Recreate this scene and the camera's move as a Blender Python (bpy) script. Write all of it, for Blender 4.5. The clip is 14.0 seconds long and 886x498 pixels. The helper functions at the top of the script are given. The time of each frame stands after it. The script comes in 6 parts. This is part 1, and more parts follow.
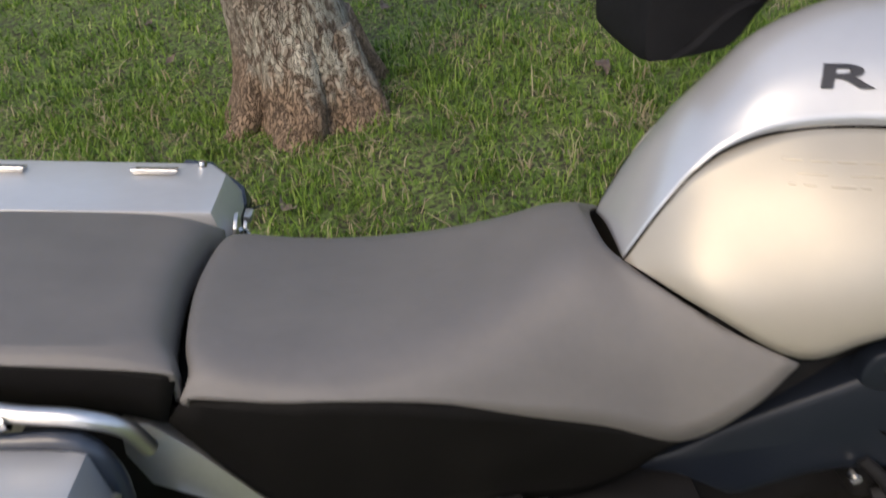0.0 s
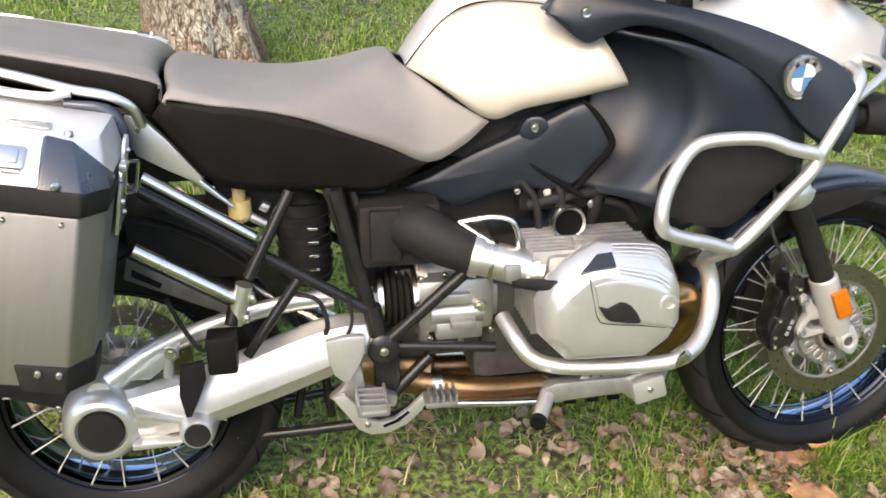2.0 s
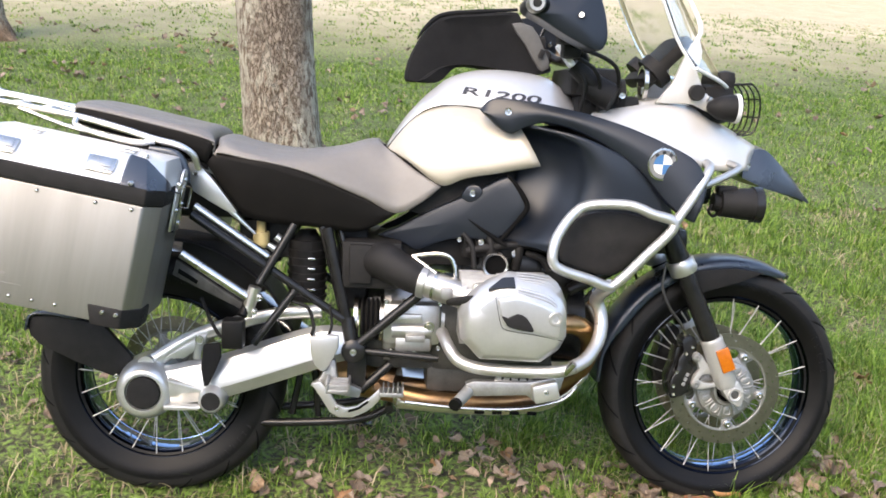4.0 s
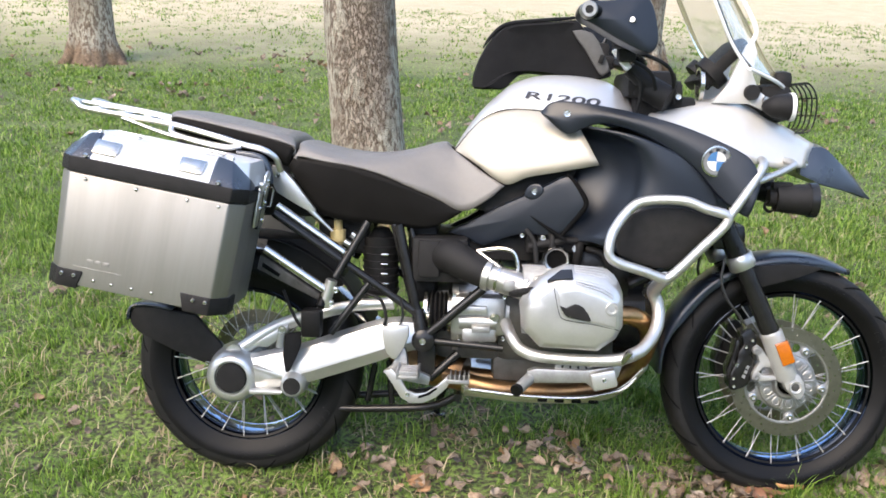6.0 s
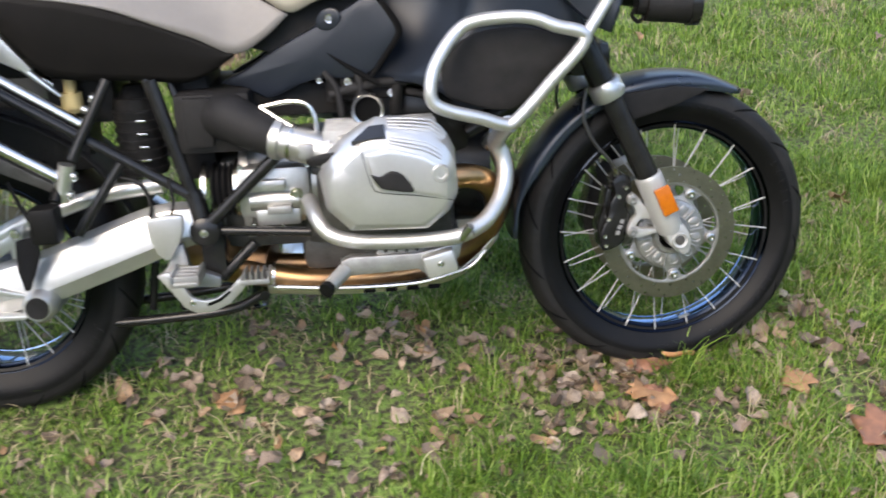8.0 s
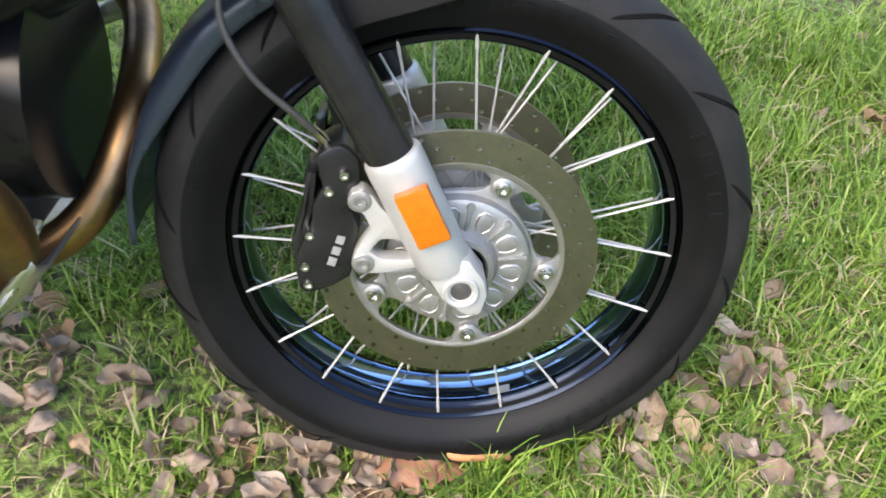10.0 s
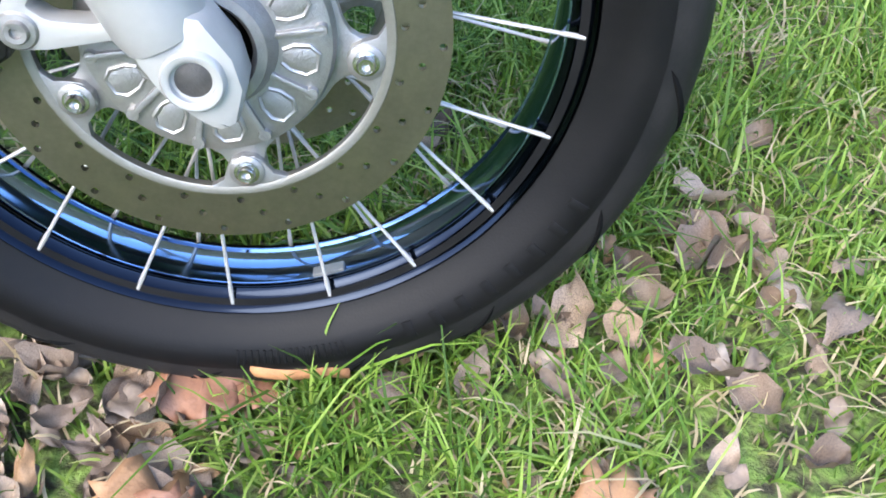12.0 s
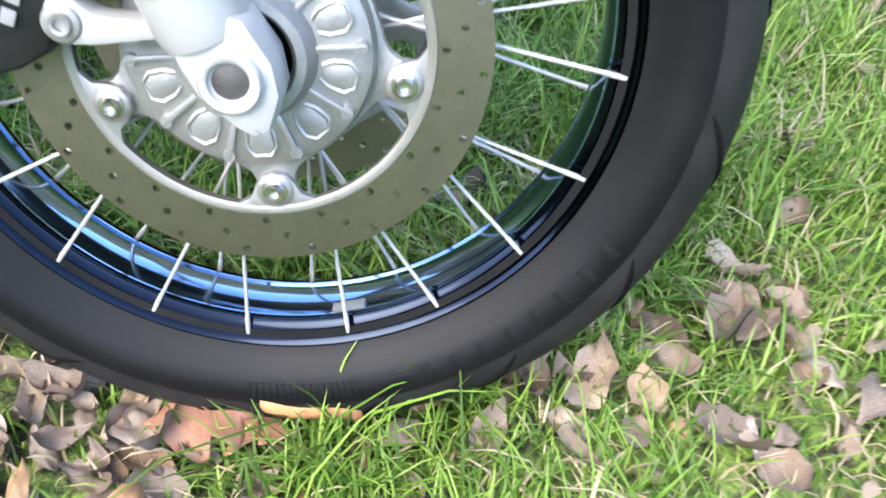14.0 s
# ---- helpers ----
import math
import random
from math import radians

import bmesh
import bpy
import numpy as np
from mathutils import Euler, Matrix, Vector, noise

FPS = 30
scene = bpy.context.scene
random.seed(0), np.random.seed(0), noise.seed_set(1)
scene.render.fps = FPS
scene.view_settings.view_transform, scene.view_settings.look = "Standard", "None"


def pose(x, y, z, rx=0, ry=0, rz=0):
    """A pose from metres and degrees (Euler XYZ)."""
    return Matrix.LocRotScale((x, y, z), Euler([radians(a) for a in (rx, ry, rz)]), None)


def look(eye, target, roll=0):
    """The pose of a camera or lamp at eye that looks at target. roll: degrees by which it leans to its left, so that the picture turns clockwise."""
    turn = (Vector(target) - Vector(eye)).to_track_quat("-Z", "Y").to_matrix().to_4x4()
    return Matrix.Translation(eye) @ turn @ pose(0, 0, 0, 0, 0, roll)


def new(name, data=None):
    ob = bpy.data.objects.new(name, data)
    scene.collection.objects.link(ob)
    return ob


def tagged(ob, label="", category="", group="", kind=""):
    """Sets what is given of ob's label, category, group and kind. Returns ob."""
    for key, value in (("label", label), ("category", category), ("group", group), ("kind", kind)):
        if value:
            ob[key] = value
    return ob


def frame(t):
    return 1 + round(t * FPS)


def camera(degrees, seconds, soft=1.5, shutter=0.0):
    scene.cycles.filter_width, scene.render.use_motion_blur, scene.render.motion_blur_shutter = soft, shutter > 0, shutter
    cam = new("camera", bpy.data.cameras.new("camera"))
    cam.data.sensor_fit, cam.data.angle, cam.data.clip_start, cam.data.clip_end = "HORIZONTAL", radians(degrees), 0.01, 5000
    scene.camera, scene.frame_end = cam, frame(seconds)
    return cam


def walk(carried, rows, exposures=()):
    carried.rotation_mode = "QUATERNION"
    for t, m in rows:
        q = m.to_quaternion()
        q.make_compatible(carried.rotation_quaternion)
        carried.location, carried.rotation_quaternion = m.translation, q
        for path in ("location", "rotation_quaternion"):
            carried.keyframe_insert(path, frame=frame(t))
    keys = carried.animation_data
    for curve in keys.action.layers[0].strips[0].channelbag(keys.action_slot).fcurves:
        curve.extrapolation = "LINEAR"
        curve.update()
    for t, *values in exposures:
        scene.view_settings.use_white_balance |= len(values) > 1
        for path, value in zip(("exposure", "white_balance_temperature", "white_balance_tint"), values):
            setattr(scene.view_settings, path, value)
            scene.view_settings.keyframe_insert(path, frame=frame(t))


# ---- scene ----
cam = camera(50.0, 14.0, soft=1.7, shutter=0.25)
PATH = [
    (0, (0.354, -0.580, 1.481), (0.403, 1.027, 0.292), -6.2),
    (0.5, (0.421, -0.787, 1.515), (0.399, 0.704, 0.252), -9.3),
    (1, (0.291, -1.033, 1.500), (0.527, 0.439, 0.322), -2.6),
    (1.5, (0.253, -1.297, 1.538), (0.589, 0.235, 0.465), 1.2),
    (2, (0.296, -1.466, 1.571), (0.651, 0.177, 0.486), 4.1),
    (2.5, (0.335, -1.654, 1.553), (0.655, 0.059, 0.573), 5.5),
    (2.7, (0.344, -1.716, 1.547), (0.654, 0.022, 0.607), 5.6),
    (4.8, (0.646, -2.385, 1.547), (0.630, -0.496, 0.890), 3.9),
    (5, (0.645, -2.383, 1.560), (0.606, -0.498, 0.892), 3.7),
    (5.5, (0.638, -2.386, 1.557), (0.567, -0.503, 0.885), 3.2),
    (6, (0.642, -2.382, 1.551), (0.556, -0.506, 0.861), 2.4),
    (6.5, (0.657, -2.380, 1.538), (0.572, -0.520, 0.808), 1.3),
    (7, (0.658, -2.287, 1.490), (0.630, -0.454, 0.692), 0.3),
    (7.5, (0.618, -2.072, 1.453), (0.746, -0.296, 0.543), 0.8),
    (8, (0.834, -1.796, 1.400), (0.978, -0.084, 0.377), 0.1),
    (8.5, (1.137, -1.578, 1.403), (1.257, 0.066, 0.269), -0.4),
    (8.7, (1.201, -1.463, 1.381), (1.355, 0.152, 0.213), 0.6),
    (10.8, (1.552, -0.510, 0.968), (1.508, 0.748, -0.585), 3.4),
    (11, (1.562, -0.515, 0.966), (1.560, 0.716, -0.610), 4.8),
    (11.5, (1.608, -0.496, 0.896), (1.687, 0.689, -0.713), 6.8),
    (12, (1.635, -0.467, 0.717), (1.671, 0.802, -0.828), 3.5),
    (12.5, (1.632, -0.446, 0.754), (1.696, 0.690, -0.891), 7.4),
    (13, (1.633, -0.448, 0.598), (1.631, 0.867, -0.908), 5.1),
    (13.5, (1.645, -0.414, 0.528), (1.541, 1.048, -0.832), 3.3),
    (14, (1.635, -0.489, 0.674), (1.611, 0.932, -0.733), 5.6),
]
walk(cam, [(t, look(eye, target, roll)) for t, eye, target, roll in PATH],
     [(0.0, 1.08, 7600, 13), (0.5, 1.42, 7800, 14), (1.0, 1.9, 8200, 14), (1.5, 2.22, 8200, 14), (2.5, 2.32, 8200, 13), (5.0, 2.14, 7200, 13), (6.0, 2.18, 7250, 12), (7.0, 2.0, 7200, 12), (8.5, 2.1, 7200, 11), (11.0, 2.95, 7100, 12), (11.5, 2.85, 6600, 9), (12.0, 2.75, 6200, 10), (13.0, 2.78, 6150, 12), (13.5, 3.0, 6400, 12), (14.0, 3.1, 6400, 10)])

# ---- world and sun ----
world = bpy.data.worlds.new("sky")
scene.world = world
world.use_nodes = True
_n, _l = world.node_tree.nodes, world.node_tree.links
_sky = _n.new("ShaderNodeTexSky")
_sky.sky_type = "NISHITA"
_sky.sun_disc = False
_sky.sun_elevation, _sky.sun_rotation = radians(48), radians(217)
_sky.air_density, _sky.dust_density = 1.0, 1.3
_n["Background"].inputs["Strength"].default_value = 0.15
_l.new(_sky.outputs["Color"], _n["Background"].inputs["Color"])
sun = new("sun", bpy.data.lights.new("sun", "SUN"))
sun.data.energy, sun.data.angle, sun.data.color = 0.72, radians(40), (1.0, 0.9, 0.76)
sun.matrix_world = look((-6, -8, 11.1), (0, 0, 0))

# ---- materials ----
def mat(name, c1, c2=None, scale=20.0, rough=(0.5, 0.6), metal=0.0, bump=0.0, bump_scale=200.0, coat=0.0, stretch=None, spec=0.5):
    """A surface that mixes two colours by two scales of noise, with fine relief."""
    m = bpy.data.materials.new(name)
    m.use_nodes = True
    nt = m.node_tree
    b = nt.nodes["Principled BSDF"]
    co = nt.nodes.new("ShaderNodeTexCoord")
    src = co.outputs["Object"]
    if stretch:
        mp = nt.nodes.new("ShaderNodeMapping")
        mp.inputs["Scale"].default_value = stretch
        nt.links.new(src, mp.inputs["Vector"])
        src = mp.outputs["Vector"]
    n1 = nt.nodes.new("ShaderNodeTexNoise")
    n1.inputs["Scale"].default_value, n1.inputs["Detail"].default_value = scale, 6
    n2 = nt.nodes.new("ShaderNodeTexNoise")
    n2.inputs["Scale"].default_value, n2.inputs["Detail"].default_value = scale * 9, 3
    for n in (n1, n2):
        nt.links.new(src, n.inputs["Vector"])
    add = nt.nodes.new("ShaderNodeMath")
    add.operation = "MULTIPLY_ADD"
    add.inputs[1].default_value, add.inputs[2].default_value = 0.35, 0.0
    nt.links.new(n2.outputs["Fac"], add.inputs[0])
    nt.links.new(n1.outputs["Fac"], add.inputs[2])
    rng = nt.nodes.new("ShaderNodeMapRange")
    rng.inputs["From Min"].default_value, rng.inputs["From Max"].default_value = 0.45, 0.9
    nt.links.new(add.outputs[0], rng.inputs["Value"])
    mix = nt.nodes.new("ShaderNodeMix")
    mix.data_type = "RGBA"
    mix.inputs["A"].default_value = (*c1, 1)
    mix.inputs["B"].default_value = (*(c2 or [x * 0.85 for x in c1]), 1)
    nt.links.new(rng.outputs["Result"], mix.inputs["Factor"])
    nt.links.new(mix.outputs["Result"], b.inputs["Base Color"])
    rr = nt.nodes.new("ShaderNodeMapRange")
    rr.inputs["To Min"].default_value, rr.inputs["To Max"].default_value = rough
    nt.links.new(n1.outputs["Fac"], rr.inputs["Value"])
    nt.links.new(rr.outputs["Result"], b.inputs["Roughness"])
    b.inputs["Metallic"].default_value = metal
    b.inputs["Coat Weight"].default_value = coat
    b.inputs["Coat Roughness"].default_value = 0.08
    b.inputs["Specular IOR Level"].default_value = spec
    if bump:
        n3 = nt.nodes.new("ShaderNodeTexNoise")
        n3.inputs["Scale"].default_value, n3.inputs["Detail"].default_value = bump_scale, 4
        nt.links.new(src, n3.inputs["Vector"])
        bp = nt.nodes.new("ShaderNodeBump")
        bp.inputs["Strength"].default_value, bp.inputs["Distance"].default_value = bump, 0.002
        nt.links.new(n3.outputs["Fac"], bp.inputs["Height"])
        nt.links.new(bp.outputs["Normal"], b.inputs["Normal"])
    return m


RUBBER = mat("tyre_rubber", (0.0028, 0.0028, 0.0032), (0.0058, 0.0055, 0.0055), 14, (0.40, 0.56), bump=0.10, bump_scale=500, spec=0.18)
TREAD = mat("dusty_tread_rubber", (0.0085, 0.0085, 0.0087), (0.017, 0.016, 0.0155), 30, (0.5, 0.65), bump=0.12, bump_scale=700, spec=0.2)
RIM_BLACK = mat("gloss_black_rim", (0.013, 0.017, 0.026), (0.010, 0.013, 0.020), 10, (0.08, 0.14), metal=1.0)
# The black rim's well: blue sky reflection put into its base colour
RIM_WELL = mat("sky_tinted_rim_well", (0.155, 0.235, 0.37), (0.125, 0.19, 0.30), 10, (0.05, 0.11), metal=1.0)
STEEL = mat("bright_steel", (0.62, 0.61, 0.59), (0.5, 0.49, 0.47), 40, (0.18, 0.32), metal=1.0)
SPOKE = mat("zinc_plated_spoke", (0.46, 0.455, 0.44), (0.36, 0.355, 0.34), 60, (0.34, 0.48), metal=0.35)
DISC_BAND = mat("dull_disc_band", (0.31, 0.30, 0.265), (0.24, 0.23, 0.20), 30, (0.42, 0.55), metal=0.9, bump=0.1, bump_scale=900)
DISC = mat("brake_disc_steel", (0.265, 0.24, 0.175), (0.19, 0.175, 0.125), 30, (0.32, 0.45), metal=1.0, bump=0.1, bump_scale=900)
CAST = mat("cast_aluminium", (0.40, 0.395, 0.385), (0.27, 0.265, 0.255), 25, (0.34, 0.5), metal=0.8, bump=0.25, bump_scale=700)
SILVER = mat("silver_paint", (0.60, 0.60, 0.59), (0.52, 0.52, 0.51), 18, (0.28, 0.38), metal=0.75, coat=0.25)
CAST_BRIGHT = mat("clean_cast_aluminium", (0.56, 0.553, 0.54), (0.42, 0.415, 0.40), 22, (0.28, 0.42), metal=0.85, bump=0.2, bump_scale=700)
HEAD_PAINT = mat("pale_silver_enamel", (0.57, 0.565, 0.555), (0.50, 0.495, 0.485), 14, (0.26, 0.36), metal=0.70, coat=0.25)
BAR_STEEL = mat("satin_tube_steel", (0.60, 0.595, 0.58), (0.50, 0.495, 0.48), 30, (0.36, 0.48), metal=0.85, bump=0.08, bump_scale=900)
WHITE = mat("pearl_white_paint", (0.57, 0.555, 0.53), (0.52, 0.507, 0.485), 6, (0.26, 0.34), coat=0.3, metal=0.25)
CREAM = mat("champagne_metallic_paint", (0.46, 0.42, 0.348), (0.42, 0.384, 0.32), 5, (0.40, 0.48), metal=0.35, coat=0.06, spec=0.4)
BLACK_PLASTIC = mat("black_textured_plastic", (0.009, 0.0088, 0.0088), (0.017, 0.016, 0.016), 40, (0.5, 0.65), bump=0.4, bump_scale=1200, spec=0.2)
# The blue cast of this black stands in for the sky's sheen
DARK_PANEL = mat("satin_black_panel", (0.0082, 0.0112, 0.0172), (0.0112, 0.0150, 0.0225), 6, (0.32, 0.41), bump=0.06, bump_scale=900, spec=0.40)
BLACK_METAL = mat("black_powder_coat", (0.009, 0.009, 0.0095), (0.016, 0.016, 0.016), 30, (0.18, 0.3), bump=0.06, bump_scale=900, spec=0.32)
# Sky reflected on dark satin is mixed into the base colour as blue
FENDER = mat("satin_dark_sky_tinted", (0.015, 0.022, 0.037), (0.020, 0.029, 0.045), 8, (0.24, 0.32), spec=0.8)
VINYL_GREY = mat("grey_seat_vinyl", (0.165, 0.152, 0.14), (0.135, 0.125, 0.116), 9, (0.40, 0.52), bump=0.35, bump_scale=1100, spec=0.7)
VINYL_BLACK = mat("black_seat_vinyl", (0.005, 0.0045, 0.0042), (0.0085, 0.0076, 0.007), 12, (0.5, 0.62), bump=0.4, bump_scale=1100, spec=0.12)
ALU = mat("brushed_aluminium", (0.78, 0.77, 0.745), (0.66, 0.65, 0.625), 3, (0.29, 0.40), metal=0.97, bump=0.012, bump_scale=120, stretch=(6, 6, 0.5))
# One aluminium, two tones: sky glare put into the lid, shade into the body
ALU_LID = mat("skylit_aluminium_lid", (0.74, 0.735, 0.725), (0.66, 0.655, 0.645), 4, (0.36, 0.46), metal=0.6, bump=0.01, bump_scale=160)
ALU_SHADED = mat("shaded_brushed_aluminium", (0.315, 0.304, 0.282), (0.265, 0.256, 0.238), 2.2, (0.46, 0.60), metal=0.92, bump=0.02, bump_scale=140, stretch=(6, 6, 0.45))
CAST_DARK = mat("dark_casting", (0.10, 0.097, 0.092), (0.05, 0.048, 0.046), 22, (0.45, 0.6), metal=0.6, bump=0.3, bump_scale=600)
TANK_SILVER = mat("silver_metallic_paint", (0.54, 0.55, 0.56), (0.49, 0.50, 0.51), 6, (0.26, 0.34), metal=0.45, coat=0.3)
GOLD = mat("heat_tinted_steel", (0.42, 0.25, 0.11), (0.20, 0.13, 0.085), 14, (0.28, 0.46), metal=1.0, bump=0.08, bump_scale=400)
NYLON = mat("black_nylon_fabric", (0.007, 0.007, 0.008), (0.012, 0.012, 0.013), 30, (0.7, 0.85), bump=0.5, bump_scale=900, spec=0.15)
AMBER = mat("amber_reflector", (0.46, 0.125, 0.006), (0.38, 0.095, 0.005), 90, (0.15, 0.25), coat=0.2, bump=0.3, bump_scale=400)
FORK_SILVER = mat("pale_silver_fork_paint", (0.43, 0.43, 0.42), (0.38, 0.38, 0.37), 20, (0.3, 0.4), metal=0.35, coat=0.2, bump=0.05, bump_scale=700)
DARK_HOLE = mat("dark_cavity", (0.004, 0.004, 0.004), (0.007, 0.007, 0.007), 20, (0.8, 0.95), spec=0.05)
MARK_DARK = mat("dark_lettering", (0.02, 0.022, 0.03), None, 20, (0.4, 0.5))
MARK_WHITE = mat("white_print", (0.75, 0.75, 0.74), None, 20, (0.4, 0.5))
MARK_GREY = mat("grey_print", (0.22, 0.22, 0.22), None, 20, (0.4, 0.5))
MARK_BLUE = mat("blue_enamel", (0.07, 0.20, 0.42), None, 20, (0.2, 0.3), coat=0.5)


def bark_material():
    """Grey plates with pale lichen, over red-brown fissures."""
    m = mat("tree_bark", (0.36, 0.30, 0.24), (0.19, 0.14, 0.10), 14, (0.85, 0.95), stretch=(1, 1, 0.4))
    nt = m.node_tree
    b = nt.nodes["Principled BSDF"]
    co = nt.nodes.new("ShaderNodeTexCoord")
    mp = nt.nodes.new("ShaderNodeMapping")
    mp.inputs["Scale"].default_value = (1, 1, 0.42)
    nt.links.new(co.outputs["Object"], mp.inputs["Vector"])
    vo = nt.nodes.new("ShaderNodeTexVoronoi")
    vo.inputs["Scale"].default_value = 58
    vo.feature = "DISTANCE_TO_EDGE"
    wob = nt.nodes.new("ShaderNodeTexNoise")
    wob.inputs["Scale"].default_value, wob.inputs["Detail"].default_value = 26, 6
    nt.links.new(mp.outputs["Vector"], wob.inputs["Vector"])
    add = nt.nodes.new("ShaderNodeMix")
    add.data_type = "RGBA"
    add.blend_type = "ADD"
    add.inputs["Factor"].default_value = 0.11
    nt.links.new(mp.outputs["Vector"], add.inputs["A"])
    nt.links.new(wob.outputs["Color"], add.inputs["B"])
    nt.links.new(add.outputs["Result"], vo.inputs["Vector"])
    edge = nt.nodes.new("ShaderNodeMapRange")
    edge.inputs["From Min"].default_value, edge.inputs["From Max"].default_value = 0.0, 0.16
    nt.links.new(vo.outputs["Distance"], edge.inputs["Value"])
    lich = nt.nodes.new("ShaderNodeTexNoise")
    lich.inputs["Scale"].default_value, lich.inputs["Detail"].default_value = 45, 5
    nt.links.new(mp.outputs["Vector"], lich.inputs["Vector"])
    lr = nt.nodes.new("ShaderNodeMapRange")
    lr.inputs["From Min"].default_value, lr.inputs["From Max"].default_value = 0.46, 0.54
    nt.links.new(lich.outputs["Fac"], lr.inputs["Value"])
    big = nt.nodes.new("ShaderNodeTexNoise")
    big.inputs["Scale"].default_value, big.inputs["Detail"].default_value = 3.2, 3
    nt.links.new(mp.outputs["Vector"], big.inputs["Vector"])
    br = nt.nodes.new("ShaderNodeMapRange")
    br.inputs["From Min"].default_value, br.inputs["From Max"].default_value = 0.34, 0.50
    nt.links.new(big.outputs["Fac"], br.inputs["Value"])
    both_ = nt.nodes.new("ShaderNodeMath")
    both_.operation = "MULTIPLY"
    nt.links.new(lr.outputs["Result"], both_.inputs[0])
    nt.links.new(br.outputs["Result"], both_.inputs[1])
    # the foot of the trunk is bare red-brown bark without lichen
    sep = nt.nodes.new("ShaderNodeSeparateXYZ")
    nt.links.new(co.outputs["Object"], sep.inputs["Vector"])
    foot = nt.nodes.new("ShaderNodeMath")
    foot.operation = "MULTIPLY_ADD"
    foot.inputs[1].default_value = 0.5
    nt.links.new(big.outputs["Fac"], foot.inputs[0])
    nt.links.new(sep.outputs["Z"], foot.inputs[2])
    bare = nt.nodes.new("ShaderNodeMapRange")
    bare.inputs["From Min"].default_value, bare.inputs["From Max"].default_value = 0.40, 0.54
    nt.links.new(foot.outputs[0], bare.inputs["Value"])
    lichen = nt.nodes.new("ShaderNodeMath")
    lichen.operation = "MULTIPLY"
    nt.links.new(both_.outputs[0], lichen.inputs[0])
    nt.links.new(bare.outputs["Result"], lichen.inputs[1])
    skin = nt.nodes.new("ShaderNodeMix")
    skin.data_type = "RGBA"
    skin.inputs["A"].default_value = (0.30, 0.205, 0.135, 1)
    nt.links.new(bare.outputs["Result"], skin.inputs["Factor"])
    nt.links.new(b.inputs["Base Color"].links[0].from_socket, skin.inputs["B"])
    base = skin.outputs["Result"]
    m1 = nt.nodes.new("ShaderNodeMix")
    m1.data_type = "RGBA"
    m1.inputs["A"].default_value = (0.105, 0.07, 0.046, 1)
    nt.links.new(edge.outputs["Result"], m1.inputs["Factor"])
    nt.links.new(base, m1.inputs["B"])
    m2 = nt.nodes.new("ShaderNodeMix")
    m2.data_type = "RGBA"
    m2.inputs["B"].default_value = (0.50, 0.46, 0.37, 1)
    nt.links.new(lichen.outputs[0], m2.inputs["Factor"])
    nt.links.new(m1.outputs["Result"], m2.inputs["A"])
    nt.links.new(m2.outputs["Result"], b.inputs["Base Color"])
    bp = nt.nodes.new("ShaderNodeBump")
    bp.inputs["Strength"].default_value, bp.inputs["Distance"].default_value = 0.9, 0.012
    nt.links.new(edge.outputs["Result"], bp.inputs["Height"])
    nt.links.new(bp.outputs["Normal"], b.inputs["Normal"])
    return m


BARK = bark_material()


# ---- mesh builders ----
def bm_of(verts, faces):
    bm = bmesh.new()
    vs = [bm.verts.new(v) for v in verts]
    for f in faces:
        try:
            bm.faces.new([vs[i] for i in f])
        except ValueError:
            pass
    return bm


def joined(*bms):
    out = bmesh.new()
    for b in bms:
        me = bpy.data.meshes.new("tmp")
        b.to_mesh(me)
        b.free()
        out.from_mesh(me)
        bpy.data.meshes.remove(me)
    return out


def spline(pts, sub, closed=False):
    """Catmull-Rom through the points."""
    p = [Vector(q) for q in pts]
    n = len(p)
    if sub <= 1 or n < 3:
        return p
    out = []
    for i in range(n if closed else n - 1):
        a = p[i - 1] if (closed or i > 0) else 2 * p[0] - p[1]
        b, c = p[i], p[(i + 1) % n]
        d = p[(i + 2) % n] if (closed or i + 2 < n) else 2 * p[-1] - p[-2]
        for k in range(sub):
            t = k / sub
            out.append(0.5 * (2 * b + (c - a) * t + (2 * a - 5 * b + 4 * c - d) * t * t + (3 * b - a - 3 * c + d) * t ** 3))
    if not closed:
        out.append(p[-1])
    return out


def sweep(pts, r, seg=12, sub=6, closed=False, flat=1.0):
    """A tube along a smooth path; r is one radius or one for each point."""
    path = spline(pts, sub, closed)
    if isinstance(r, (int, float)):
        rad = [r] * len(path)
    else:
        rr = spline([(x, 0, 0) for x in r], sub, closed)
        rad = [q.x for q in rr]
    n = len(path)
    tang = []
    for i in range(n):
        a = path[(i + 1) % n] if closed else path[min(i + 1, n - 1)]
        b = path[i - 1] if (closed or i > 0) else path[0]
        tang.append((a - b).normalized())
    up = Vector((0, 0, 1)) if abs(tang[0].z) < 0.9 else Vector((0, 1, 0))
    verts, faces = [], []
    for i in range(n):
        side = tang[i].cross(up)
        if side.length < 1e-5:
            side = tang[i].orthogonal()
        side.normalize()
        up = side.cross(tang[i]).normalized()
        for k in range(seg):
            a = 2 * math.pi * k / seg
            verts.append(path[i] + side * math.cos(a) * rad[i] * flat + up * math.sin(a) * rad[i])
    for i in range(n if closed else n - 1):
        for k in range(seg):
            j = (i + 1) % n
            faces.append((i * seg + k, i * seg + (k + 1) % seg, j * seg + (k + 1) % seg, j * seg + k))
    if not closed:
        faces.append(tuple(range(seg))[::-1])
        faces.append(tuple((n - 1) * seg + k for k in range(seg)))
    bm = bm_of(verts, faces)
    bmesh.ops.recalc_face_normals(bm, faces=bm.faces)
    return bm


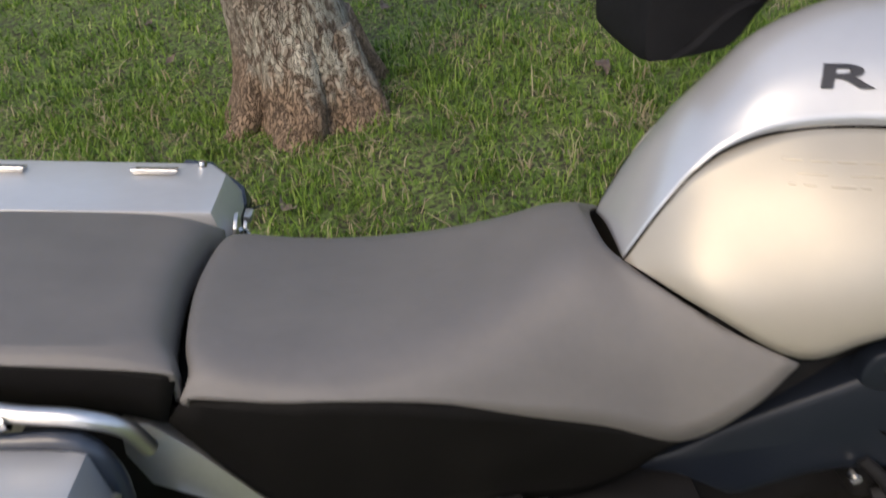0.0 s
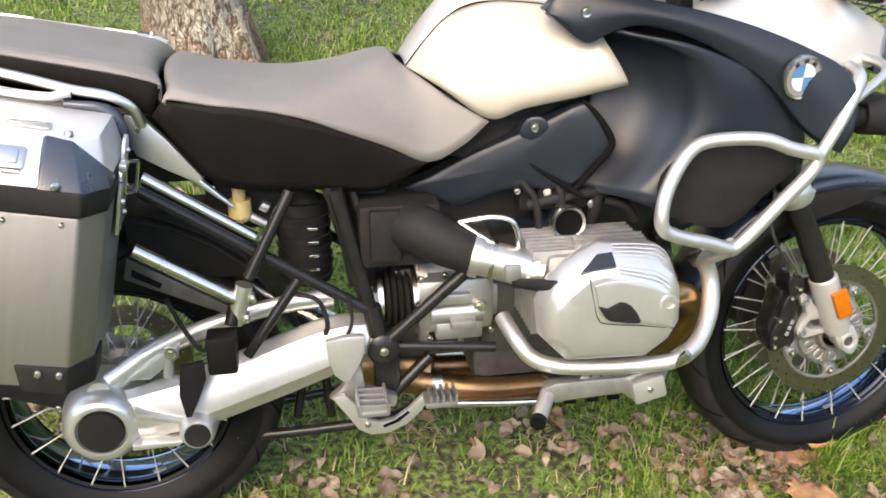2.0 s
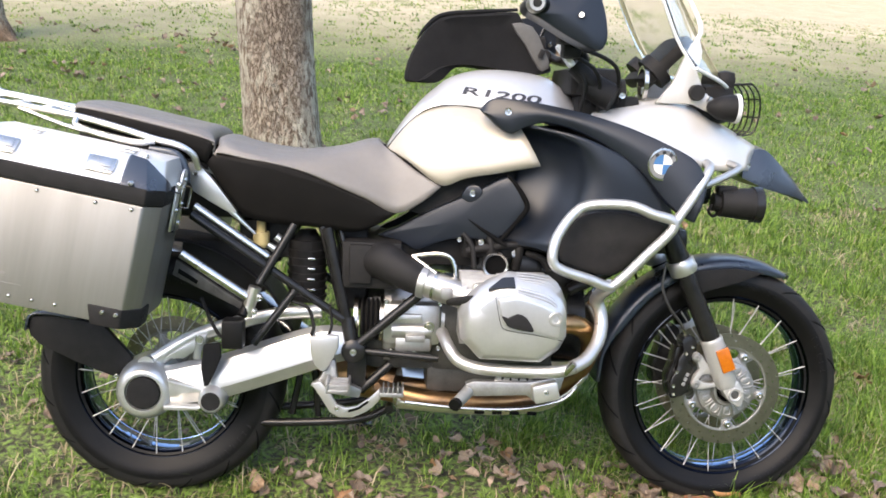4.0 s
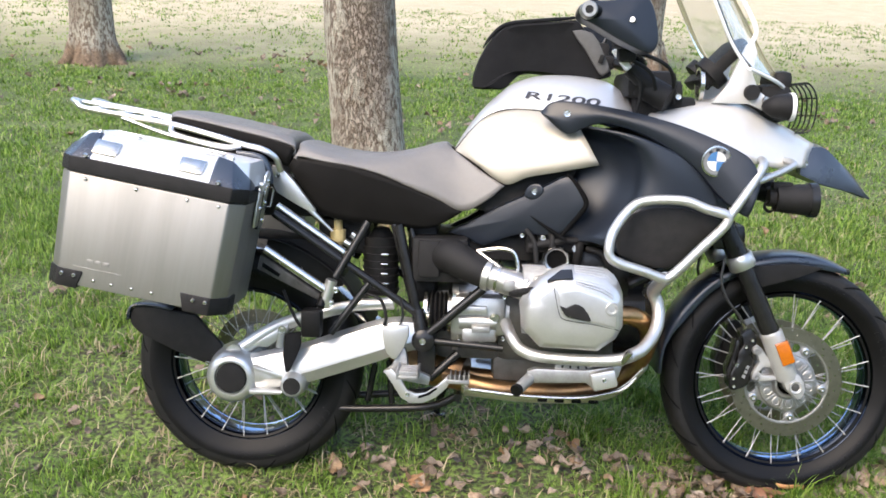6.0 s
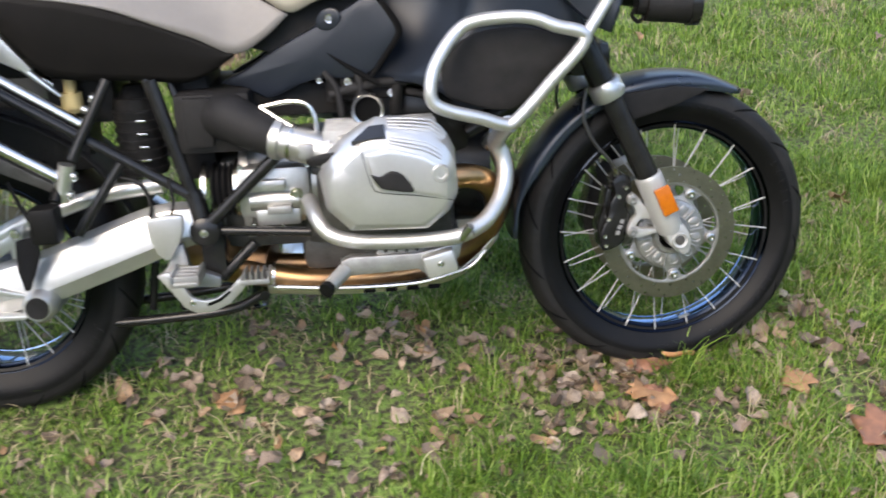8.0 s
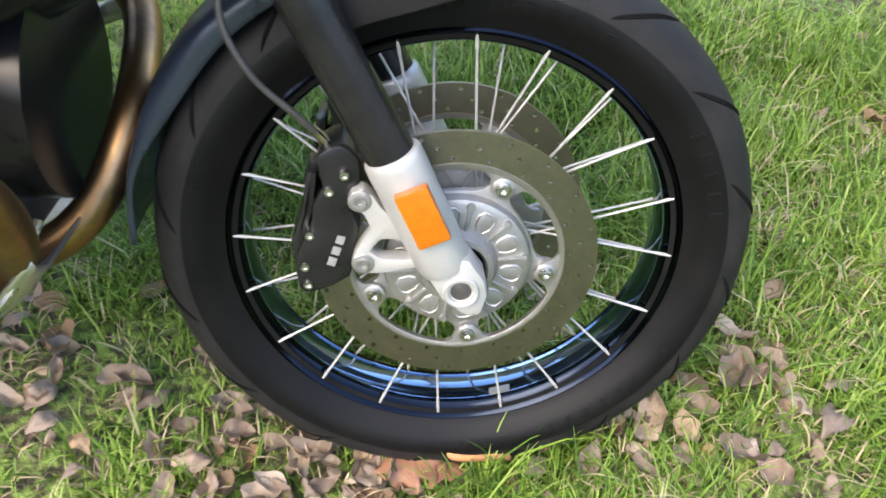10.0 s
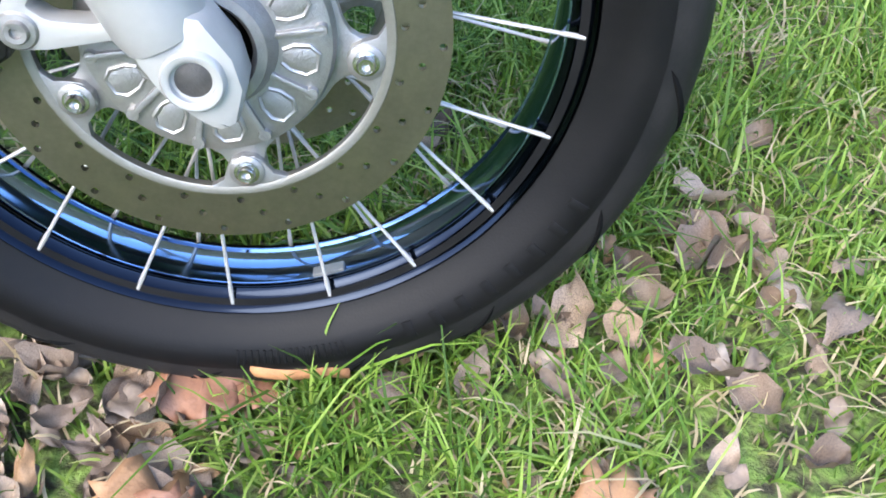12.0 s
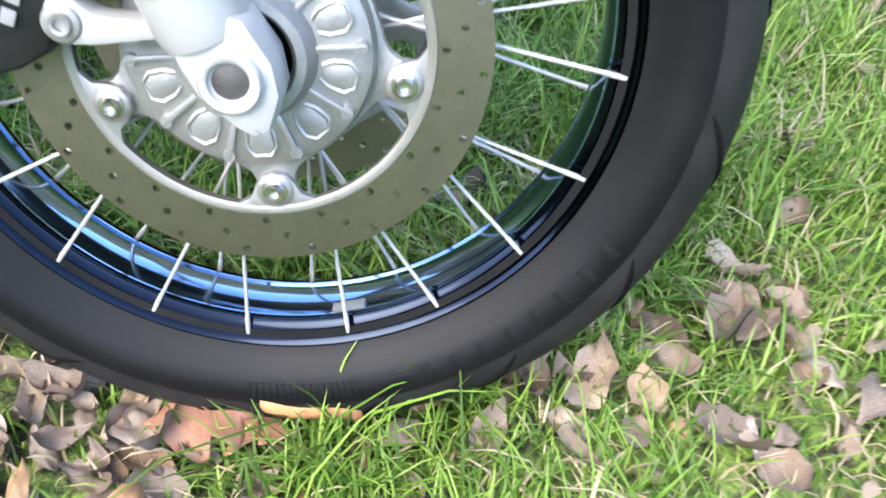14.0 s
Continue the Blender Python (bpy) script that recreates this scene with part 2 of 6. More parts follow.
def rod(a, b, r, seg=12, r2=None):
    return sweep([a, b], [r, r if r2 is None else r2], seg, 1)


def lathe(profile, seg=64, centre=(0, 0, 0), loop=False, axis="y"):
    """Turns a profile of (radius, offset along the axis)."""
    verts, faces = [], []
    m = len(profile)
    for i in range(seg):
        a = 2 * math.pi * i / seg
        for r, y in profile:
            c, s = r * math.cos(a), r * math.sin(a)
            v = {"y": (c, y, s), "x": (y, c, s), "z": (c, s, y)}[axis]
            verts.append(Vector(v) + Vector(centre))
    for i in range(seg):
        j = (i + 1) % seg
        for k in range(m if loop else m - 1):
            l = (k + 1) % m
            faces.append((i * m + k, j * m + k, j * m + l, i * m + l))
    bm = bm_of(verts, faces)
    bmesh.ops.remove_doubles(bm, verts=bm.verts, dist=1e-6)
    bmesh.ops.recalc_face_normals(bm, faces=bm.faces)
    return bm


def surface(rows, sub=4, cross=4):
    """A smooth skin through rows of points."""
    lines = [spline(r, sub) for r in rows]
    cols = [spline(c, cross) for c in zip(*lines)]
    n, m = len(cols), len(cols[0])
    verts = [v for c in cols for v in c]
    faces = [(i * m + k, i * m + k + 1, (i + 1) * m + k + 1, (i + 1) * m + k) for i in range(n - 1) for k in range(m - 1)]
    bm = bm_of(verts, faces)
    bmesh.ops.remove_doubles(bm, verts=bm.verts, dist=1e-6)
    bmesh.ops.recalc_face_normals(bm, faces=bm.faces)
    return bm


def loft(rings, cap=True, sub=1):
    """A closed skin over rings of equal count."""
    if sub > 1:
        cols = [spline(c, sub) for c in zip(*rings)]
        rings = list(zip(*cols))
    m = len(rings[0])
    verts = [v for r in rings for v in r]
    faces = [(i * m + k, i * m + (k + 1) % m, (i + 1) * m + (k + 1) % m, (i + 1) * m + k) for i in range(len(rings) - 1) for k in range(m)]
    if cap:
        faces += [tuple(range(m))[::-1], tuple((len(rings) - 1) * m + k for k in range(m))]
    bm = bm_of(verts, faces)
    bmesh.ops.recalc_face_normals(bm, faces=bm.faces)
    return bm


def bevelled(bm, width, seg=2):
    if width:
        edges = [e for e in bm.edges if len(e.link_faces) == 2 and e.calc_face_angle(0) > 0.5]
        bmesh.ops.bevel(bm, geom=edges, offset=width, segments=seg, affect="EDGES", profile=0.6)
    return bm


def prism(outline, y0, y1, bevel=0.003, round_sub=1, seg=2):
    """A plate with an outline in x and z, from y0 to y1."""
    o = [(p.x, p.y) for p in spline([(x, z, 0) for x, z in outline], round_sub, True)]
    n = len(o)
    verts = [(x, y0, z) for x, z in o] + [(x, y1, z) for x, z in o]
    faces = [tuple(range(n)), tuple(range(n, 2 * n))[::-1]] + [(i, n + i, n + (i + 1) % n, (i + 1) % n) for i in range(n)]
    bm = bm_of(verts, faces)
    bmesh.ops.recalc_face_normals(bm, faces=bm.faces)
    return bevelled(bm, bevel, seg)


def box(c, s, bevel=0.003, turn=None, seg=2):
    bm = bmesh.new()
    bmesh.ops.create_cube(bm, size=1, matrix=Matrix.Diagonal((*s, 1)))
    bevelled(bm, bevel, seg)
    bmesh.ops.transform(bm, matrix=(Matrix.Translation(c) @ (turn or Matrix())), verts=bm.verts)
    return bm


def moved(bm, m):
    bmesh.ops.transform(bm, matrix=m, verts=bm.verts)
    return bm


def mirrored(bm):
    bmesh.ops.transform(bm, matrix=Matrix.Diagonal((1, -1, 1, 1)), verts=bm.verts)
    bmesh.ops.reverse_faces(bm, faces=bm.faces)
    return bm


def mesh_of(name, bm, material, smooth=True, angle=40):
    me = bpy.data.meshes.new(name)
    bm.to_mesh(me)
    bm.free()
    me.materials.append(material)
    if smooth:
        me.shade_smooth()
        me.set_sharp_from_angle(angle=radians(angle))
    return me


def part(name, bm, material, parent=None, label="", smooth=True, thick=0.0, m=None, angle=40):
    """Links a bmesh as one mesh object under a thing or under a part."""
    ob = new(name, bm if isinstance(bm, bpy.types.Mesh) else mesh_of(name, bm, material, smooth, angle))
    if parent:
        ob.parent = parent
    if m is not None:
        ob.matrix_basis = m
    if thick:
        mod = ob.modifiers.new("thickness", "SOLIDIFY")
        mod.thickness, mod.offset = thick, -1
    if label:
        tagged(ob, label)
    return ob


# ---- ground ----
def ground_height(x, y):
    rise = 0.026 * 1.8 * math.tanh((x - 0.75) / 1.8) - 0.010
    return rise + 0.012 * (noise.noise((x * 0.9, y * 0.9, 0.3)) - 0.1) + 0.01 * noise.noise((x * 4, y * 4, 1.7)) + 0.12 * noise.noise((x * 0.12, y * 0.12, 5)) * min(1, max(0, (math.hypot(x - 0.8, y) - 4) / 10))


def ground_material():
    m = bpy.data.materials.new("turf")
    m.use_nodes = True
    nt = m.node_tree
    b = nt.nodes["Principled BSDF"]
    geo = nt.nodes.new("ShaderNodeNewGeometry")
    big = nt.nodes.new("ShaderNodeTexNoise")
    big.inputs["Scale"].default_value, big.inputs["Detail"].default_value = 0.35, 5
    mid = nt.nodes.new("ShaderNodeTexNoise")
    mid.inputs["Scale"].default_value, mid.inputs["Detail"].default_value = 3.0, 6
    fine = nt.nodes.new("ShaderNodeTexNoise")
    fine.inputs["Scale"].default_value, fine.inputs["Detail"].default_value = 60.0, 5
    for n in (big, mid, fine):
        nt.links.new(geo.outputs["Position"], n.inputs["Vector"])
    sep = nt.nodes.new("ShaderNodeSeparateXYZ")
    nt.links.new(geo.outputs["Position"], sep.inputs[0])
    # the mown green gives way to dry straw some way off
    far = nt.nodes.new("ShaderNodeMapRange")
    far.inputs["From Min"].default_value, far.inputs["From Max"].default_value = 6.6, 10.5
    wob = nt.nodes.new("ShaderNodeMath")
    wob.operation = "MULTIPLY_ADD"
    wob.inputs[1].default_value = 5.0
    nt.links.new(big.outputs["Fac"], wob.inputs[0])
    nt.links.new(sep.outputs["Y"], wob.inputs[2])
    off = nt.nodes.new("ShaderNodeMath")
    off.operation = "SUBTRACT"
    off.inputs[1].default_value = 2.5
    nt.links.new(wob.outputs[0], off.inputs[0])
    nt.links.new(off.outputs[0], far.inputs["Value"])

    def mixed(fac, a, b_):
        x = nt.nodes.new("ShaderNodeMix")
        x.data_type = "RGBA"
        nt.links.new(fac, x.inputs["Factor"])
        for key, v in (("A", a), ("B", b_)):
            if isinstance(v, tuple):
                x.inputs[key].default_value = (*v, 1)
            else:
                nt.links.new(v, x.inputs[key])
        return x.outputs["Result"]

    def ramp(n, lo, hi):
        r = nt.nodes.new("ShaderNodeMapRange")
        r.inputs["From Min"].default_value, r.inputs["From Max"].default_value = lo, hi
        nt.links.new(n.outputs["Fac"], r.inputs["Value"])
        return r.outputs["Result"]

    green = mixed(ramp(mid, 0.35, 0.65), (0.095, 0.165, 0.030), (0.18, 0.265, 0.055))
    soil = mixed(ramp(fine, 0.3, 0.7), (0.028, 0.026, 0.013), (0.085, 0.078, 0.040))
    near = mixed(ramp(fine, 0.42, 0.62), soil, green)
    straw = mixed(ramp(mid, 0.35, 0.7), (0.48, 0.40, 0.27), (0.61, 0.52, 0.37))
    straw = mixed(ramp(fine, 0.35, 0.75), straw, (0.33, 0.29, 0.165))
    col = mixed(far.outputs["Result"], near, straw)
    nt.links.new(col, b.inputs["Base Color"])
    b.inputs["Roughness"].default_value = 0.95
    bmp = nt.nodes.new("ShaderNodeBump")
    bmp.inputs["Strength"].default_value, bmp.inputs["Distance"].default_value = 0.9, 0.02
    nt.links.new(fine.outputs["Fac"], bmp.inputs["Height"])
    nt.links.new(bmp.outputs["Normal"], b.inputs["Normal"])
    return m


def grow_axis(lo, hi, far, step):
    """Coordinates that are dense between lo and hi and widen outwards to far."""
    a = list(np.arange(lo, hi + 1e-6, step))
    d, x = step, hi
    while x < far:
        d *= 1.25
        x += d
        a.append(min(x, far))
    d, x = step, lo
    while x > -far:
        d *= 1.25
        x -= d
        a.insert(0, max(x, -far))
    return a


def build_ground():
    xs, ys = grow_axis(-2.5, 4.0, 1500, 0.09), grow_axis(-2.0, 5.0, 1500, 0.09)
    verts = [(x, y, ground_height(x, y)) for y in ys for x in xs]
    n = len(xs)
    faces = [(j * n + i, j * n + i + 1, (j + 1) * n + i + 1, (j + 1) * n + i) for j in range(len(ys) - 1) for i in range(n - 1)]
    me = bpy.data.meshes.new("ground")
    me.from_pydata(verts, [], faces)
    me.shade_smooth()
    me.materials.append(ground_material())
    return tagged(new("ground", me), "mown green grass turning to dry straw far off", "ground", kind="structure")


ground = build_ground()

# ---- motorcycle: its own frame has x ahead, y to its left, z up; it leans on its stand ----
LEANED = Matrix(((0.9996, 0.0055, -0.0261, 0.0), (0.0, 0.9786, 0.2056, 0.0), (0.0266, -0.2055, 0.9783, -0.0376), (0, 0, 0, 1)))
bike = new("motorcycle")
bike.matrix_basis = LEANED
tagged(bike, "silver and black touring motorcycle leaning on its side stand", "motorcycle")


def wheel(name, parent, m, tyre_r, tyre_w, bead_r, rim_w, disc_r, disc_y, both_discs, spoke_n, bolt0):
    """A cross-spoked wheel: cast hub, black rim, tyre, spokes and drilled discs."""
    hub = part(name, lathe([(0.0, -0.062), (0.02, -0.062), (0.022, -0.058), (0.05, -0.056), (0.056, -0.05), (0.056, -0.036), (0.04, -0.03), (0.036, 0.0),
                            (0.04, 0.03), (0.056, 0.036), (0.056, 0.05), (0.05, 0.056), (0.022, 0.058), (0.0, 0.06)], 48), CAST, parent, "spoked wheel with a black rim", m=m)
    w = tyre_w / 2
    # tyre carcass
    h = tyre_r - bead_r
    prof = [(bead_r - 0.004, -rim_w * 0.98), (bead_r + 0.010, -rim_w * 1.10), (bead_r + h * 0.42, -w), (bead_r + h * 0.66, -w * 0.985), (bead_r + h * 0.80, -w * 0.9),
            (bead_r + h * 0.92, -w * 0.68), (bead_r + h * 0.985, -w * 0.36), (tyre_r, 0)]
    prof = [(p.x, p.y) for p in spline([(r, y, 0) for r, y in prof], 3)]
    prof = prof + [(r, -y) for r, y in prof[-2::-1]]
    part("tyre", lathe(prof, 96), RUBBER, hub, "worn black road tyre")
    part("tread", lathe([(r + .0008, y) for r, y in prof if r > bead_r + h * .56], 96), TREAD, hub, "dusty tread of the tyre")
    # tread grooves, slanting across the shoulders
    groove = []
    for s in (-1, 1):
        pts = []
        crown = [p for p in prof[:len(prof) // 2 + 1] if p[0] > bead_r + h * .56][::-1]
        for k in range(7):
            f = k / 6
            i = (.08 + .84 * f) * (len(crown) - 1)
            j = min(int(i), len(crown) - 2)
            r, y = (crown[j][q] + (crown[j + 1][q] - crown[j][q]) * (i - j) for q in (0, 1))
            a = radians(2 + 15 * f)
            pts.append(((r - .0016) * math.cos(a), -s * (abs(y) - .0012 * f) * -1, (r - .0016) * math.sin(a)))
        groove.append(mesh_of("tread_groove", sweep(pts, [.0016, .0034, .0042, .0042, .0040, .0033, .0018], 6, 2), DARK_HOLE))
    for i in range(32):
        part("tread_groove", groove[i % 2], DARK_HOLE, hub, m=pose(0, 0, 0, 0, 360 / 32 * i + (5 if i % 2 else 0), 0))
    # raised marks round the sidewall: a hatched patch and rows of bars, unreadable
    def flank(rr):
        return float(np.interp(rr, [p[0] for p in prof[:14]], [-p[1] for p in prof[:14]]))

    bars = {}
    for start, count, step, height, width in ((-93, 17, 1.1, .013, .0022), (-64, 8, 5.0, .014, .008), (60, 9, 4.2, .012, .007), (150, 14, 1.0, .013, .0022), (10, 5, 5.0, .014, .008)):
        key = (height, width)
        if key not in bars:
            rr = bead_r + h * .45
            bars[key] = {}
            for sd in (-1, 1):
                lean_ = math.atan2(flank(rr + height / 2) - flank(rr - height / 2), height)
                bars[key][sd] = mesh_of("sidewall_mark", moved(box((0, 0, 0), (height, .0016, width), .0005), Matrix.Translation((rr, sd * (flank(rr) - .0002), 0)) @ Matrix.Rotation(sd * lean_, 4, "Z")), RUBBER)
        for k in range(count):
            for sd in (-1, 1):
                part("sidewall_mark", bars[key][sd], RUBBER, hub, m=pose(0, 0, 0, 0, -(start + step * k), 0))
    # rim: outer flanges, bead steps and a well
    f = bead_r + 0.008
    half = [(f, -rim_w), (f + .001, -rim_w - .003), (f - .002, -rim_w - .005), (f - .005, -rim_w - .003), (f - .007, -rim_w + .001), (f - .010, -rim_w + .005), (f - .0135, -rim_w * .74),
            (f - .0165, -rim_w * .72), (f - .0165, -rim_w * .69), (f - .015, -rim_w * .68), (f - .015, -rim_w * .65), (f - .018, -rim_w * .64), (f - .018, -rim_w * .60), (f - .0165, -rim_w * .59), (f - .019, -rim_w * .3), (f - .020, 0)]
    outer, well = half[:10], half[9:]
    for sd in (1, -1):
        part("rim", lathe([(r, sd * y) for r, y in outer + [(bead_r - .003, -rim_w * .66), (bead_r - .002, -rim_w * .8)]], 128, loop=True), RIM_BLACK, hub, "glossy black rim edge")
    part("rim_well", lathe(well + [(r, -y) for r, y in well[-2::-1]] + [(bead_r - .003, rim_w * .62), (bead_r - .006, 0), (bead_r - .003, -rim_w * .62)], 128, loop=True), RIM_WELL, hub, "black rim well with the sky's reflection put into its blue colour")
    part("balance_weight", moved(box((f - .0195, -rim_w * .50, 0), (.004, .010, .026), .001), pose(0, 0, 0, 0, 75, 0)), CAST, hub, "grey balance weight on the rim")
    # spokes, crossing from the hub flanges to the rim's outer edges
    seat_r = bead_r + 0.001
    meshes = {}
    for side in (-1, 1):
        for lead in (-1, 1):
            a = math.radians(lead * 22)
            p0 = Vector((0.050 * math.cos(a), side * 0.016, 0.050 * math.sin(a)))
            p1 = Vector((seat_r * math.cos(0), side * (rim_w - 0.001), 0))
            nip = p1 + (p0 - p1).normalized() * 0.016
            meshes[side, lead] = mesh_of("spoke", joined(rod(p0, p1, 0.0015, 8), rod(nip, p1, 0.0019, 8)), SPOKE)
    per = spoke_n // 4
    for side in (-1, 1):
        for lead in (-1, 1):
            for i in range(per):
                a = 94 + 36 * i - (18.5 if lead > 0 else 0) + (0 if side < 0 else 9)
                part("spoke", meshes[side, lead], SPOKE, hub, m=pose(0, 0, 0, 0, a, 0))
    for side in ((-1, 1) if both_discs else (1,)):
        disc(hub, side, disc_r, disc_y, bolt0)
    return hub


def drilled_ring(r0, r1, y, t, sectors=60, rings=3, hole=0.0028):
    """A flat ring with real holes in slanting rows; each cell with a hole is built round it."""
    verts, faces = [], []

    def at(a, r, yy):
        verts.append((r * math.cos(a), yy, r * math.sin(a)))
        return len(verts) - 1
    for i in range(sectors):
        a0, a1 = 2 * math.pi * i / sectors, 2 * math.pi * (i + 1) / sectors
        am = (a0 + a1) / 2
        for k in range(rings):
            ra, rb = r0 + (r1 - r0) * k / rings, r0 + (r1 - r0) * (k + 1) / rings
            rm = (ra + rb) / 2
            drilled = (i + 2 * k) % 3 == 0
            circles = []
            for yy in (y - t, y + t):
                outer = [at(a0, ra, yy), at(am, ra, yy), at(a1, ra, yy), at(a1, rm, yy), at(a1, rb, yy), at(am, rb, yy), at(a0, rb, yy), at(a0, rm, yy)]
                if not drilled:
                    faces.append(outer)
                    continue
                ring = [at(am + hole * math.cos(q) / rm, rm + hole * math.sin(q), yy) for q in [radians(225 + 45 * n) for n in range(8)]]
                faces += [(outer[n], outer[(n + 1) % 8], ring[(n + 1) % 8], ring[n]) for n in range(8)]
                circles.append(ring)
            if drilled:
                faces += [(circles[0][n], circles[0][(n + 1) % 8], circles[1][(n + 1) % 8], circles[1][n]) for n in range(8)]
        for r in (r0, r1):
            faces += [(at(p, r, y - t), at(q, r, y - t), at(q, r, y + t), at(p, r, y + t)) for p, q in ((a0, am), (am, a1))]
    bm = bm_of(verts, faces)
    bmesh.ops.remove_doubles(bm, verts=bm.verts, dist=1e-6)
    bmesh.ops.recalc_face_normals(bm, faces=bm.faces)
    return bm


def polar(points, turn=0.0):
    """Points of (radius, degrees) as x and z."""
    return [(r * math.cos(radians(a + turn)), r * math.sin(radians(a + turn))) for r, a in points]


def disc(hub, side, r, y, bolt0):
    """A drilled brake disc on its cast ring, bolted to the five arms of the hub; sits at y on that side."""
    inner = r - 0.036
    lug_r = r - 0.0535
    part("brake_disc", drilled_ring(inner, r, side * y, .0025), DISC, hub, "drilled steel brake disc", angle=30)
    part("disc_band", lathe([(inner - .006, .0030), (inner - .0052, .0036), (inner + .0004, .0036), (inner + .0008, .0030), (inner + .0008, -.0030), (inner + .0004, -.0036), (inner - .0052, -.0036), (inner - .006, -.0030)], 120, (0, side * y, 0), loop=True), DISC_BAND, hub, "pale inner band of the disc")
    # the hub's star: scalloped between five arms
    star = []
    for i in range(5):
        star += polar([(lug_r * .84, -24), (lug_r * .85, -16), (lug_r * .89, -10.5), (lug_r * .95, -8.2), (lug_r * 1.05, -7.4), (lug_r * 1.10, 0), (lug_r * 1.05, 7.4), (lug_r * .95, 8.2), (lug_r * .89, 10.5), (lug_r * .85, 16), (lug_r * .84, 24), (lug_r * .835, 36)], bolt0 + 72 * i)
    a, b = sorted((side * (y - .011), side * (y - .002)))
    part("disc_carrier", prism(star, a, b, .0025), CAST, hub, "cast five-armed disc carrier")
    a, b = sorted((side * (y - .003), side * (y + .0034)))
    tongue = mesh_of("carrier_lug", prism(polar([(inner - .003, -17), (inner - .007, -13), (lug_r * 1.06, -9.5), (lug_r * .97, -8), (lug_r * .90, -5.5), (lug_r * .87, 0), (lug_r * .90, 5.5), (lug_r * .97, 8), (lug_r * 1.06, 9.5), (inner - .007, 13), (inner - .003, 17), (inner - .002, 0)]), a, b, .0012), CAST)
    boss = mesh_of("lug_boss", lathe([(0, side * (y + .0055)), (.0105, side * (y + .0055)), (.012, side * (y + .0045)), (.0122, side * y)], 24, (lug_r, 0, 0)), CAST)
    head = mesh_of("bolt", lathe([(0, side * (y + .0065)), (.0026, side * (y + .0065)), (.003, side * (y + .0100)), (.0052, side * (y + .0104)), (.0060, side * (y + .0092)), (.0064, side * (y + .0068)), (.0086, side * (y + .0062)), (.0090, side * (y + .0050))], 18, (lug_r, 0, 0)), STEEL)
    for i in range(5):
        m = pose(0, 0, 0, 0, -(bolt0 + 72 * i), 0)
        part("carrier_lug", tongue, CAST, hub, m=m)
        part("lug_boss", boss, CAST, hub, m=m)
        part("bolt", head, STEEL, hub, m=m)


STEER = Matrix.Translation((1.501, 0, 0.330)) @ Matrix.Rotation(radians(3.4), 4, Vector((-math.sin(radians(26)), 0, math.cos(radians(26)))))
front = wheel("front_wheel", bike, STEER, 0.330, 0.112, 0.2413, 0.036, 0.1525, 0.062, True, 40, -82)
rear = wheel("rear_wheel", bike, pose(0, 0, 0.321), 0.322, 0.150, 0.2159, 0.054, 0.1325, 0.075, False, 40, 40)

# ---- seat ----
def seat_cover(stations):
    """Rows of (x, z) at the centre, shoulder, side and seam, with their half widths, mirrored to both sides."""
    rows = []
    for st in stations:
        right = [(x, -y, z) for x, y, z in st[::-1]]
        rows.append(right + [(x, y, z) for x, y, z in st[1:]])
    return rows


RIDER = [[(.148, 0, .930), (.155, .100, .928), (.160, .138, .922), (.154, .152, .908)],
         [(.156, 0, .958), (.163, .108, .955), (.170, .148, .942), (.160, .162, .922)],
         [(.225, 0, .944), (.225, .110, .940), (.230, .155, .927), (.236, .170, .910)],
         [(.300, 0, .932), (.300, .112, .928), (.300, .155, .915), (.300, .172, .902)],
         [(.376, 0, .930), (.376, .108, .926), (.378, .150, .909), (.380, .168, .882)],
         [(.455, 0, .942), (.455, .095, .937), (.455, .138, .905), (.455, .162, .851)],
         [(.515, 0, .960), (.520, .080, .953), (.525, .122, .904), (.528, .154, .821)],
         [(.545, 0, .964), (.552, .072, .953), (.590, .124, .885), (.600, .150, .788)],
         [(.556, 0, .958), (.562, .070, .951), (.632, .128, .896), (.662, .157, .818)],
         [(.562, 0, .948), (.572, .068, .945), (.650, .130, .892), (.709, .155, .858)]]
SKIRT_TOP = [(.152, .157, .916), (.236, .170, .910), (.300, .172, .902), (.442, .162, .857), (.500, .155, .832), (.560, .150, .804), (.600, .147, .788)]
SKIRT_LOW = [(.133, .150, .893), (.215, .150, .780), (.280, .145, .752), (.400, .140, .744), (.495, .140, .735), (.545, .142, .750), (.598, .145, .782)]
PILLION = [[(-.215, 0, 1.010), (-.210, .060, 1.006), (-.203, .085, 1.003), (-.198, .097, .996)],
           [(-.185, 0, 1.032), (-.184, .095, 1.030), (-.180, .126, 1.024), (-.176, .138, 1.016)],
           [(-.110, 0, 1.026), (-.110, .120, 1.022), (-.110, .146, 1.018), (-.110, .157, 1.009)],
           [(-.005, 0, 1.006), (-.005, .130, 1.001), (-.004, .153, .997), (-.002, .163, .987)],
           [(.075, 0, .990), (.077, .130, .985), (.085, .153, .979), (.095, .163, .965)],
           [(.120, 0, .981), (.126, .120, .976), (.138, .150, .961), (.148, .160, .950)],
           [(.138, 0, .964), (.144, .110, .960), (.153, .142, .950), (.155, .156, .941)],
           [(.139, 0, .935), (.146, .105, .932), (.153, .135, .925), (.152, .148, .912)]]


def skirt(top, low, side):
    rows = []
    mid = [((a[0] + b[0]) / 2, (a[1] + b[1]) / 2 + 0.004, (a[2] + b[2]) / 2) for a, b in zip(top, low)]
    for line in (top, mid, low):
        rows.append([(x, side * (y - 0.002), z) for x, y, z in line])
    return surface(rows, 4, 4)


